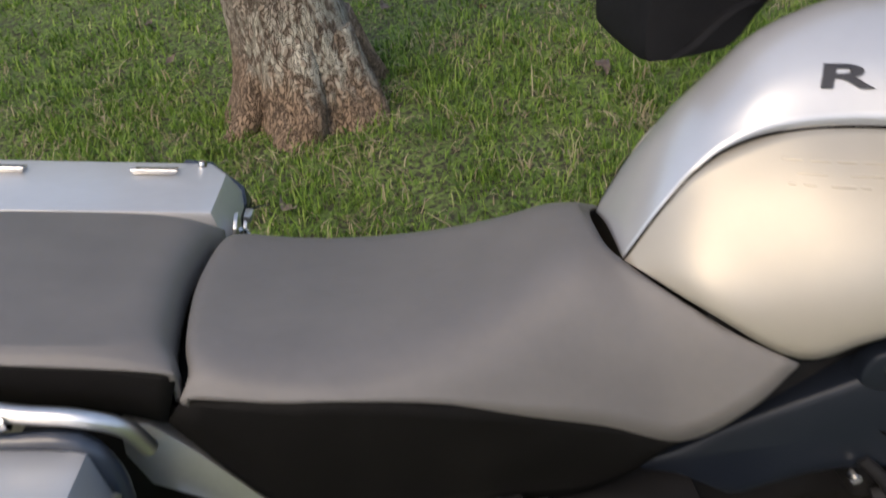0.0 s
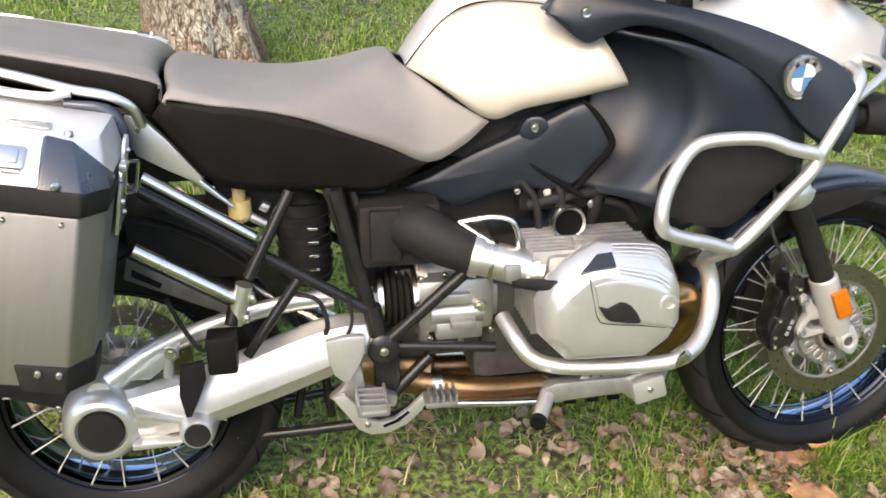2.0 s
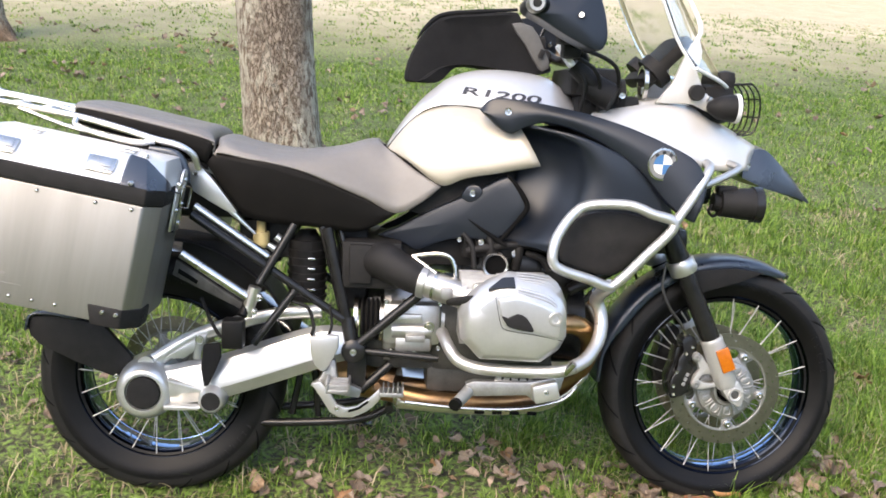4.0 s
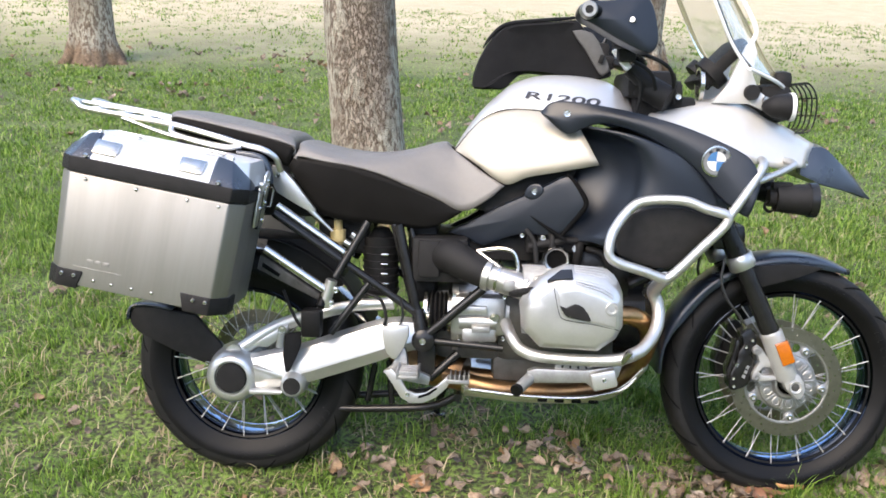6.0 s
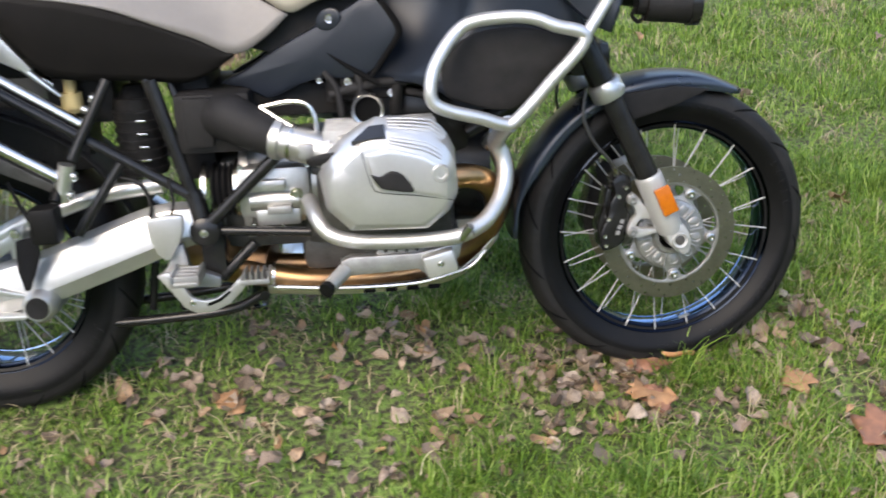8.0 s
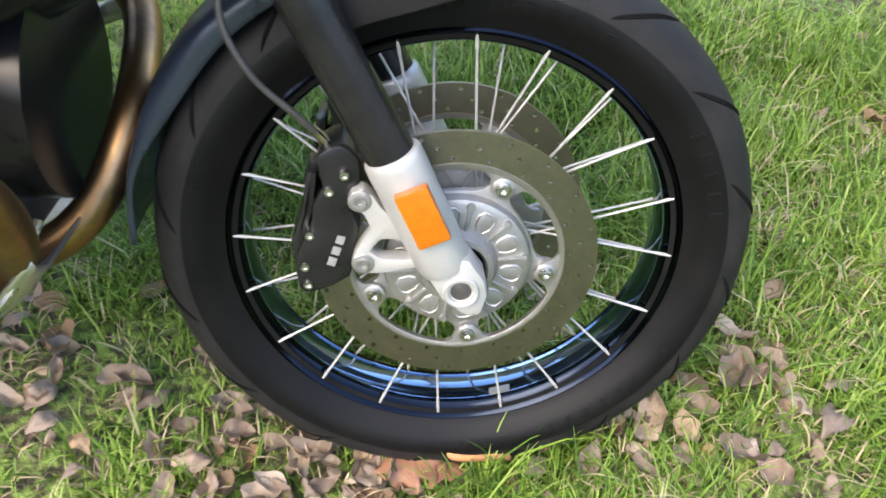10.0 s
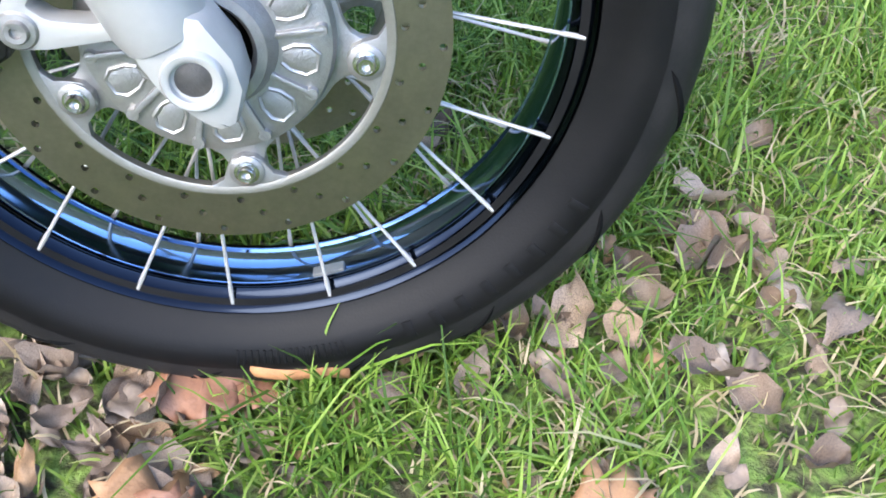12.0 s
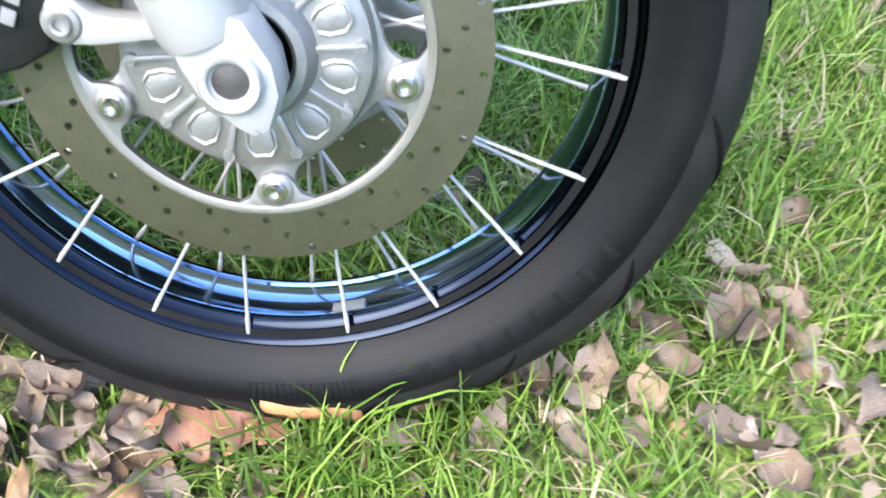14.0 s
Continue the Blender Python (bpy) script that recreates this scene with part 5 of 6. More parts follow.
    part("hose_fitting", sweep([(-.143, s * .098, .173), (-.133, s * .090, .157), (-.129, s * .084, .145)], [.0045, .0056, .0056], 10, 2), STEEL, hose)
    return leg


for s in (-1, 1):
    fork(s)
# the cast hub behind the fork: a dished plate with ribs round a deep axle boss
part("hub_carrier", lathe([(.029, -.060), (.030, -.083), (.033, -.0865), (.039, -.0860), (.042, -.080), (.0445, -.0735), (.072, -.0722), (.0775, -.0700), (.0795, -.066), (.080, -.052), (.029, -.050)], 72, loop=True), CAST, front, "cast aluminium hub with ribs")
petal = [(.047, -.0045), (.053, -.0085), (.063, -.0100), (.0695, -.0055), (.0695, .0055), (.063, .0100), (.053, .0085), (.047, .0045)]
petal_mesh = mesh_of("hub_pocket", joined(sweep([(x, -.0732, z) for x, z in petal], .0016, 6, 1), prism([(x * .97 + .002, z * .8) for x, z in petal], -.0738, -.066, .0008)), CAST)
rib_mesh = mesh_of("hub_rib", box((.058, -.0715, 0), (.034, .009, .0045), .0015), CAST)
nut_mesh = mesh_of("bolt", lathe([(.0, -.0735), (.0020, -.0735), (.0022, -.0758), (.0040, -.0758), (.0045, -.0745), (.0046, -.062)], 12, (.0715, 0, 0)), CAST)
for k in range(10):
    part("hub_pocket", petal_mesh, CAST, front, m=pose(0, 0, 0, 0, 36 * k - 25, 0))
    part("hub_rib", rib_mesh, CAST, front, m=pose(0, 0, 0, 0, 36 * k - 7, 0))
    part("bolt", nut_mesh, CAST, front, m=pose(0, 0, 0, 0, 36 * k - 7, 0))
part("axle_sleeve", lathe([(0, -.062), (.0285, -.062), (.0295, -.082)], 32), DARK_HOLE, front)

FA = [62, 78, 95, 112, 130, 148, 164, 178]


def fender_rows():
    rows = []
    for a in FA:
        r = .352 + .006 * math.sin(radians((a - 60) * 1.5))
        w = .064 if a > 85 else .064 - (85 - a) / 25 * .040
        drop = .030 if 70 < a < 160 else .012
        c, s_ = math.cos(radians(a)), math.sin(radians(a))
        rows.append([(1.501 + (r - drop * k[1]) * c, w * k[0], .330 + (r - drop * k[1]) * s_) for k in [(-1.02, 1), (-1, .35), (-.7, 0), (0, -.15), (.7, 0), (1, .35), (1.02, 1)]])
    return rows


fender = part("front_fender", surface(fender_rows(), 4, 5), FENDER, bike, "satin black front fender", thick=.004)
part("fender_flank", prism([(1.345, .640), (1.40, .655), (1.50, .665), (1.58, .655), (1.50, .622), (1.42, .598), (1.385, .585)], -.078, -.066, .004), BLACK_PLASTIC, fender)
part("fender_flank", mirrored(prism([(1.345, .640), (1.40, .655), (1.50, .665), (1.58, .655), (1.50, .622), (1.42, .598), (1.385, .585)], -.078, -.066, .004)), BLACK_PLASTIC, fender)
part("fork_bridge", joined(box((1.31, 0, .735), (.09, .24, .07), .02), rod((1.23, 0, .70), (1.05, .0, .60), .05, 16), rod((1.22, -.10, .69), (1.05, -.12, .60), .018, 12), rod((1.28, 0, .80), (1.20, 0, 1.05), .035, 20), box((1.24, 0, .90), (.06, .2, .2), .02)), BLACK_METAL, bike)

# ---- nose and cockpit ----
def nose_rows():
    half = [[(1.06, .185, 1.022), (1.16, .200, 1.015), (1.285, .205, .955), (1.40, .160, .925), (1.50, .100, .925)],
            [(1.075, .150, 1.052), (1.19, .160, 1.062), (1.305, .160, 1.040), (1.415, .130, .995), (1.515, .075, .962)],
            [(1.10, .085, 1.062), (1.225, .100, 1.090), (1.315, .105, 1.082), (1.430, .085, 1.028), (1.535, .045, .976)],
            [(1.11, 0, 1.064), (1.24, 0, 1.098), (1.33, 0, 1.092), (1.445, 0, 1.040), (1.55, 0, .982)]]
    return [[(x, -y, z) for x, y, z in r] for r in half] + [r for r in half[-2::-1]]


nose = part("nose_fairing", surface(nose_rows(), 5, 5), WHITE, bike, "white painted nose fairing", thick=.004)
BEAK = [(1.49, .088, .972, .905), (1.55, .082, .986, .880), (1.60, .068, .950, .868), (1.65, .050, .905, .856), (1.70, .022, .850, .838)]
part("beak", loft([[Vector((x, -w, lo)), Vector((x, -w * .98, (hi + lo) / 2)), Vector((x, -w * .7, hi - .008)), Vector((x, 0, hi)), Vector((x, w * .7, hi - .008)), Vector((x, w * .98, (hi + lo) / 2)), Vector((x, w, lo)), Vector((x, 0, lo + .012))] for x, w, hi, lo in BEAK], True, 4), FENDER, nose, "satin dark beak")
bolt((1.500, -.092, .935), .007, nose)
for s in (-1, 1):
    # white bracket arm with its screws
    part("screen_bracket", prism([(1.235, 1.085), (1.275, 1.135), (1.315, 1.235), (1.335, 1.245), (1.345, 1.215), (1.335, 1.165), (1.355, 1.12), (1.40, 1.085), (1.425, 1.062), (1.405, 1.055), (1.33, 1.085)], s * .118 if s > 0 else -.138, s * .138 if s > 0 else -.118, .006), WHITE, nose, "white screen bracket")
    part("bracket_knob", lathe([(0, s * .156), (.018, s * .156), (.020, s * .150), (.020, s * .13)], 24, (1.335, 0, 1.115)), BLACK_PLASTIC, nose)
    part("bolt", lathe([(0, s * .150), (.008, s * .150), (.010, s * .146), (.010, s * .13)], 16, (1.372, 0, 1.096)), STEEL, nose)
    lamp = part("spot_lamp", lathe([(.0, -.060), (.012, -.055), (.028, -.03), (.034, 0.0), (.034, .012), (.030, .016), (.0, .018)], 28, (1.415, s * .165, 1.080), axis="x"), BLACK_PLASTIC, bike, "small round black auxiliary lamp")
    part("lens", lathe([(0, .022), (.022, .021), (.030, .0165)], 28, (1.415, s * .165, 1.080), axis="x"), STEEL, lamp)
    part("rim_ring", lathe([(.030, .010), (.036, .010), (.036, .020), (.030, .020)], 28, (1.415, s * .165, 1.080), loop=True, axis="x"), MARK_WHITE, lamp)
    fog = part("fog_lamp", joined(rod((1.395, s * .205, .850), (1.495, s * .205, .848), .034, 28, .042), box((1.41, s * .205, .882), (.05, .03, .02), .006), rod((1.378, s * .205, .851), (1.397, s * .205, .85), .022, 20)), BLACK_PLASTIC, bike, "black fog lamp on the crash bar")
    part("bezel", lathe([(.036, -.014), (.044, -.014), (.045, .006), (.036, .006)], 28, (1.490, s * .205, .848), loop=True, axis="x"), BLACK_METAL, fog)
    part("lens", lathe([(0, .002), (.036, -.002)], 24, (1.490, s * .205, .848), axis="x"), STEEL, fog)
    part("lamp_cable", sweep([(1.385, s * .205, .85), (1.37, s * .205, .83), (1.385, s * .2, .815), (1.40, s * .2, .83)], .004, 8), BLACK_PLASTIC, fog)
head = part("headlight", joined(box((1.41, 0, 1.09), (.09, .20, .10), .03), box((1.43, -.01, 1.15), (.05, .16, .05), .02)), BLACK_PLASTIC, bike, "dark headlight unit")
for k in range(6):
    y = -.10 + .04 * k
    part("guard_wire", sweep([(1.462, y, 1.140), (1.49, y, 1.142), (1.512, y, 1.110), (1.514, y, 1.06), (1.502, y, 1.022), (1.475, y, 1.012)], .0022, 6), BLACK_METAL, head)
for z, x in ((1.141, 1.489), (1.105, 1.5135), (1.06, 1.5145), (1.022, 1.502)):
    part("guard_wire", sweep([(x, -.10, z), (x, 0, z), (x, .10, z)], .0022, 6), BLACK_METAL, head)
GLASS = bpy.data.materials.new("clear_screen")
GLASS.use_nodes = True
_b = GLASS.node_tree.nodes["Principled BSDF"]
_b.inputs["Base Color"].default_value = (0.9, 0.92, 0.92, 1)
_b.inputs["Transmission Weight"].default_value, _b.inputs["Roughness"].default_value, _b.inputs["IOR"].default_value = 1.0, 0.04, 1.45
screen = part("windscreen", surface([[(1.468 - .17 * (y / .2) ** 2, y, 1.118 + .06 * (y / .2) ** 2), (1.400 - .15 * (y / .2) ** 2, y, 1.205 + .03 * (y / .2) ** 2), (1.330 - .12 * (y / .2) ** 2, y * 1.05, 1.32), (1.262 - .10 * (y / .2) ** 2, y * 1.02, 1.432), (1.205 - .08 * (y / .2) ** 2, y * .9, 1.53)] for y in (-.19, -.13, -.06, 0, .06, .13, .19)], 5, 4), GLASS, bike, "clear plastic windscreen", thick=.004)
screen.visible_shadow = False
# White tubes draw the bright highlights along the clear screen's edges
part("screen_edge_glint", joined(sweep([(1.31, -.19, 1.17), (1.262, -.19, 1.24), (1.222, -.20, 1.32), (1.172, -.194, 1.432), (1.138, -.171, 1.53)], .004, 8), sweep([(1.468, 0, 1.116), (1.446, -.06, 1.124), (1.396, -.13, 1.145), (1.315, -.19, 1.172)], .005, 8)), MARK_WHITE, screen)
for s in (-1, 1):
    part("screen_strut", sweep([(1.33, s * .12, 1.235), (1.345, s * .10, 1.28), (1.305, s * .09, 1.36)], .006, 10), MARK_WHITE, screen)
part("instrument_panel", joined(box((1.27, 0, 1.19), (.16, .20, .035), .012, Matrix.Rotation(radians(-46), 4, "Y")), rod((1.235, -.07, 1.155), (1.255, -.07, 1.175), .045, 24), rod((1.235, .06, 1.155), (1.255, .06, 1.175), .045, 24)), BLACK_PLASTIC, bike, "black instrument panel")
part("bezel", lathe([(.036, -.004), (.044, -.004), (.044, .006), (.036, .006)], 28, (1.215, -.075, 1.135), loop=True, axis="x"), STEEL, bike)
part("satnav_mount", box((1.255, -.02, 1.185), (.13, .09, .02), .006, Matrix.Rotation(radians(-46), 4, "Y")), BLACK_PLASTIC, bike)

bars = part("handlebar", sweep([(.905, -.40, 1.285), (.96, -.32, 1.255), (1.03, -.20, 1.195), (1.06, -.10, 1.185), (1.06, 0, 1.185), (1.06, .10, 1.185), (1.03, .20, 1.195), (.96, .32, 1.255), (.905, .40, 1.285)], .013, 14), BLACK_METAL, bike, "black handlebar")
for s in (-1, 1):
    part("hand_guard", domed([(.868, 1.268), (.862, 1.290), (.885, 1.305), (.95, 1.312), (1.012, 1.322), (1.036, 1.300), (1.050, 1.240), (1.046, 1.205), (1.024, 1.192), (.962, 1.218), (.90, 1.252)], .10, (.405, .95, 1.26, -.12, -.15), .012, s, 3), DARK_PANEL, bars, "black hand guard")
    part("bar_end", lathe([(0, s * .448), (.016, s * .448), (.020, s * .442), (.020, s * .40)], 24, (.884, 0, 1.283)), CAST, bars, "grey bar end weight")
    part("bar_end_cap", lathe([(0, s * .4495), (.008, s * .4495), (.010, s * .4475)], 20, (.884, 0, 1.283)), BLACK_PLASTIC, bars)
    part("grip", rod((.885, s * .43, 1.288), (.97, s * .30, 1.25), .018, 16), RUBBER, bars)
    part("switch_box", joined(box((.985, s * .265, 1.235), (.05, .06, .05), .01), box((1.0, s * .225, 1.20), (.045, .05, .04), .01)), BLACK_PLASTIC, bars)
    part("lever", sweep([(1.02, s * .24, 1.235), (1.03, s * .32, 1.25), (.985, s * .42, 1.265)], .006, 8), STEEL, bars)
    dx, dy, dz = (0, 0, -.030) if s < 0 else (.135, -.085, .060)
    mir = part("mirror_stem", sweep([(.99, s * .25, 1.25), (.965 + dx * .4, s * (.29 + dy * .4), 1.30 + dz * .4), (.90 + dx, s * (.36 + dy), 1.345 + dz), (.872 + dx, s * (.37 + dy), 1.372 + dz)], .006, 10), BLACK_METAL, bars)
    part("mirror", domed([(x + dx, z + dz) for x, z in [(.835, 1.385), (.845, 1.362), (.865, 1.346), (.888, 1.352), (.898, 1.38), (.892, 1.44), (.87, 1.46), (.842, 1.45)]], .03, (.385 + dy, .86 + dx, 1.38 + dz, 0, 0), .012, s, 3), TANK_SILVER if s < 0 else BLACK_PLASTIC, mir, "silver mirror shell" if s < 0 else "black mirror shell")
part("steering_head", joined(box((1.08, 0, 1.13), (.13, .30, .07), .02), rod((1.075, -.10, 1.10), (1.16, -.10, 1.10), .042, 20), box((1.12, 0, 1.07), (.16, .26, .06), .015), rod((1.02, -.17, 1.17), (1.10, -.17, 1.10), .025, 14), rod((1.05, -.15, 1.13), (1.12, -.18, 1.09), .034, 16)), BLACK_PLASTIC, bike)
for k, (a, b_) in enumerate((((.985, -.21, 1.20), (1.09, -.15, 1.06)), ((1.01, -.24, 1.21), (1.14, -.13, 1.08)), ((.99, -.18, 1.18), (1.04, -.16, 1.04)))):
    part("cable", sweep([a, ((a[0] + b_[0]) / 2 + .03, a[1] - .01, (a[2] + b_[2]) / 2 + .02), b_], .005, 8), BLACK_PLASTIC, bike)
part("brake_reservoir", box((.992, -.20, 1.188), (.016, .03, .062), .004, Matrix.Rotation(radians(-38), 4, "Y")), MARK_WHITE, bike)
bolt((1.148, -.152, 1.10), .008, bike)

# ---- emblem, marks and lettering ----
def roundel(c, r, tilt):
    m = Matrix.Translation(c) @ tilt
    ring = part("emblem", moved(lathe([(0, -.002), (r * .86, -.002), (r * .90, -.004), (r, -.003), (r, .004), (0, .004)], 48), m), STEEL, bike, "round enamel emblem")
    part("emblem_band", moved(lathe([(r * .62, -.003), (r * .86, -.003), (r * .86, -.0005), (r * .62, -.0005)], 48, loop=True), m), MARK_GREY, ring)
    for a in (52, 90, 128):
        part("emblem_bar", moved(box((r * .74, -.0035, 0), (r * .17, .0016, r * .22), .0004), m @ Matrix.Rotation(radians(-a), 4, "Y")), MARK_DARK, ring)
    for q in range(4):
        verts = [(0, -.0035, 0)] + [(r * .62 * math.cos(radians(90 * q + 9 * k)), -.0035, r * .62 * math.sin(radians(90 * q + 9 * k))) for k in range(11)]
        part("emblem_quarter", moved(bm_of(verts, [(0, k + 1, k + 2) for k in range(10)]), m), MARK_BLUE if q in (1, 3) else MARK_WHITE, ring)


roundel((1.224, -.284, .943), .0385, pose(0, 0, 0, 0, 0, 10) @ pose(0, 0, 0, 6, 0, 0))


def lettering(text, size, stretch, material, target, m, depth, parent, name, label):
    """Raised letters, laid onto the face of target along y."""
    cu = bpy.data.curves.new(name, "FONT")
    cu.body, cu.size, cu.extrude, cu.shear, cu.offset = text, size, depth, 0.12, 0.0004
    tmp = new(name, cu)
    bpy.context.view_layer.update()
    me = bpy.data.meshes.new_from_object(tmp)
    bpy.data.objects.remove(tmp)
    me.transform(m @ Matrix.Diagonal((stretch, 1, 1, 1)))
    from mathutils.bvhtree import BVHTree
    tree_ = BVHTree.FromPolygons([v.co for v in target.data.vertices], [p.vertices for p in target.data.polygons])
    for v in me.vertices:
        hit = tree_.ray_cast(Vector((v.co.x, -0.6, v.co.z)), Vector((0, 1, 0)))
        if hit[0]:
            v.co.y = hit[0].y + (-.0025 if v.co.y < m.translation.y else .002)
    me.materials.clear()
    me.materials.append(material)
    return part(name, me, material, parent, label)


lettering("R1200", .026, 2.95, MARK_DARK, tank, Matrix.Translation((.753, -.15, 1.089)) @ pose(0, 0, 0, 90, 5, 0), .003, tank, "lettering", "dark model lettering on the tank")

# ---- tank bag ----
bag = new("tank_bag")
bag.matrix_basis = LEANED
tagged(bag, "black nylon tank bag lying on the fuel tank", "bag")
BAGO = [(.616, 1.116), (.614, 1.144), (.624, 1.180), (.640, 1.214), (.658, 1.243), (.690, 1.276), (.725, 1.288), (.77, 1.293), (.83, 1.298), (.893, 1.303), (.908, 1.288), (.936, 1.252), (.966, 1.212), (.990, 1.172), (.988, 1.152), (.932, 1.145), (.88, 1.152), (.82, 1.160), (.759, 1.163), (.708, 1.157), (.675, 1.140), (.648, 1.122)]
bo = [(p.x, p.y) for p in spline([(x, z, 0) for x, z in BAGO], 3, True)]


def bag_ring(y, k):
    return [Vector((.80 + (x - .80) * k, y, 1.21 + (z - 1.21) * (k if z > 1.18 else 1))) for x, z in bo]


part("bag_body", loft([bag_ring(0.01, .60), bag_ring(-0.003, .90), bag_ring(0.0, .97), bag_ring(0.02, 1.0), bag_ring(0.075, 1.01), bag_ring(0.135, 1.01), bag_ring(0.19, 1.0), bag_ring(0.21, .97), bag_ring(0.213, .90), bag_ring(0.2, .60)]), NYLON, bag)
part("bag_flap", domed([(.881, 1.272), (.935, 1.268), (.966, 1.218), (.986, 1.172), (.976, 1.158), (.958, 1.158), (.918, 1.222)], .02, (.008, .93, 1.21, 0, 0), .003, -1, 2), mat("dark_grey_webbing", (.09, .088, .085), None, 60, (.7, .8)), bag, "grey fabric flap")
part("buckle", box((.962, -.014, 1.198), (.014, .008, .024), .003, Matrix.Rotation(radians(20), 4, "Y")), BLACK_PLASTIC, bag)
part("zip_edge", sweep([(.640, .006, 1.222), (.66, .004, 1.252), (.70, .004, 1.285), (.78, .004, 1.297), (.896, .004, 1.308)], [.002, .005, .006, .006, .004], 8), NYLON, bag)


# faint raised mark on the tank side, drawn as plain bars
def raised_mark(side, panel):
    from mathutils.bvhtree import BVHTree
    tree_ = BVHTree.FromPolygons([v.co for v in panel.data.vertices], [p.vertices for p in panel.data.polygons])

    def on(x, z):
        hit = tree_.ray_cast(Vector((x, side * .6, z)), Vector((0, -side, 0)))
        return hit[0]
    for dz, spans in ((.0095, ((-.040, -.024), (-.018, -.002), (.003, .018), (.023, .040))), (0, ((-.031, -.008), (.010, .038))), (-.0085, ((-.040, -.034), (-.028, -.018), (-.007, .012), (.016, .024)))):
        for a, b in spans:
            pts = [on(.752 + a + (b - a) * k / 4, 1.024 + dz - .10 * (a + (b - a) * k / 4)) for k in range(5)]
            if None in pts:
                continue
            part("raised_mark", sweep([p - Vector((0, side * .0004, 0)) for p in pts], .0016, 6, 1), CREAM, panel)


raised_mark(-1, [o for o in tank.children if o.name.startswith("side_panel")][0])

# ---- trees ----
def trunk(r, h, lean, seed):
    rings = []
    zs = [-.15, -.06, 0, .05, .11, .18, .27, .38, .52, .7, .95, 1.25, 1.6, 2.0, 2.6, h]
    for z in zs:
        flare = 1 + 0.62 * math.exp(-max(z + .02, 0) / 0.17)
        f = max(z, 0) / h
        ring = []
        for k in range(56):
            a = 2 * math.pi * k / 56
            ca, sa = math.cos(a), math.sin(a)
            root = 0.5 + 0.5 * math.cos(a * 5 + seed + 0.6 * math.sin(a * 2 + seed))
            q = 1 + 0.09 * noise.noise((ca * 1.6 + seed, sa * 1.6, z * 1.1)) + 0.03 * noise.noise((ca * 6 + seed, sa * 6, z * 3.0)) + 0.55 * (flare - 1) * (root - 0.55)
            rr = r * flare * (1 - 0.18 * f) * q
            ring.append(Vector((lean[0] * z + 0.03 * math.sin(z * 1.7 + seed) + rr * ca, lean[1] * z + rr * sa, z)))
        rings.append(ring)
    return loft(rings, True, 3)


LEAF_GREEN = mat("tree_foliage", (0.07, 0.1, 0.03), (0.11, 0.12, 0.04), 3, (0.6, 0.7))


def limbs(r, h, lean, seed):
    """Forking limbs above the trunk; returns them and their tips."""
    rnd = random.Random(seed)
    out, tips = [], []

    def branch(p, d, length, rad, depth):
        pts, q, dd = [p], p.copy(), d.copy()
        for k in range(4):
            dd = (dd + Vector((rnd.uniform(-.25, .25), rnd.uniform(-.25, .25), rnd.uniform(-.05, .2)))).normalized()
            q = q + dd * length / 4
            pts.append(q.copy())
        out.append(sweep(pts, [rad, rad * .85, rad * .7, rad * .55, rad * .4], 8 if depth < 2 else 5, 2))
        tips.extend(pts[2:] if depth > 1 else [])
        if depth < 3:
            for k in range(3):
                f = rnd.randint(2, 4)
                nd = (dd + Vector((rnd.uniform(-1, 1), rnd.uniform(-1, 1), rnd.uniform(0, .6)))).normalized()
                branch(pts[f], nd, length * rnd.uniform(.55, .75), rad * .42, depth + 1)
    top = Vector((lean[0] * h, lean[1] * h, h - .15))
    for k in range(4):
        a = 2 * math.pi * (k + rnd.random() * .5) / 4
        branch(top, Vector((math.cos(a) * .8, math.sin(a) * .8, .8)).normalized(), h * .62, r * .55, 0)
    return joined(*out), tips


def crown(tips, seed, count):
    """Many small leaves scattered in uneven clumps round the twigs."""
    rng = np.random.RandomState(seed)
    t = np.array([list(p) for p in tips])
    c = t[rng.randint(0, len(t), count)] + rng.normal(0, .22, (count, 3))
    d1 = rng.normal(0, 1, (count, 3))
    d1 /= np.linalg.norm(d1, axis=1)[:, None]
    d2 = np.cross(d1, rng.normal(0, 1, (count, 3)))
    d2 /= np.linalg.norm(d2, axis=1)[:, None]
    s = rng.uniform(.035, .06, (count, 1))
    v = np.stack([c - d1 * s, c + d2 * s * .5, c + d1 * s, c - d2 * s * .5], 1).reshape(-1, 3)
    me = bpy.data.meshes.new("crown")
    me.from_pydata(v.tolist(), [], np.arange(count * 4).reshape(-1, 4).tolist())
    me.materials.append(LEAF_GREEN)
    return me


def tree(x, y, r, h, lean, seed, label):
    root = new("tree")
    root.matrix_basis = pose(x, y, ground_height(x, y) - .01)
    tagged(root, label, "tree", "park trees")
    part("trunk", trunk(r, h, lean, seed), BARK, root, "grey-brown rough tree trunk")
    for a, reach in ((205, 1.9), (262, 1.5), (318, 1.7), (20, 1.6), (110, 1.7)):
        ca, sa = math.cos(radians(a + seed * 3)), math.sin(radians(a + seed * 3))
        part("root", sweep([(r * .75 * ca, r * .75 * sa, .30), (r * 1.02 * ca, r * 1.02 * sa, .13), (r * 1.35 * ca, r * 1.35 * sa, .035), (r * reach * ca + .03 * sa, r * reach * sa, -.03)], [r * .30, r * .34, r * .26, r * .10], 12, 4), BARK, root)
    wood, tips = limbs(r, h, lean, seed)
    part("limbs", wood, BARK, root)
    part("crown", crown(tips, seed, 500), LEAF_GREEN, root, "sparse crown of small leaves")
    return root


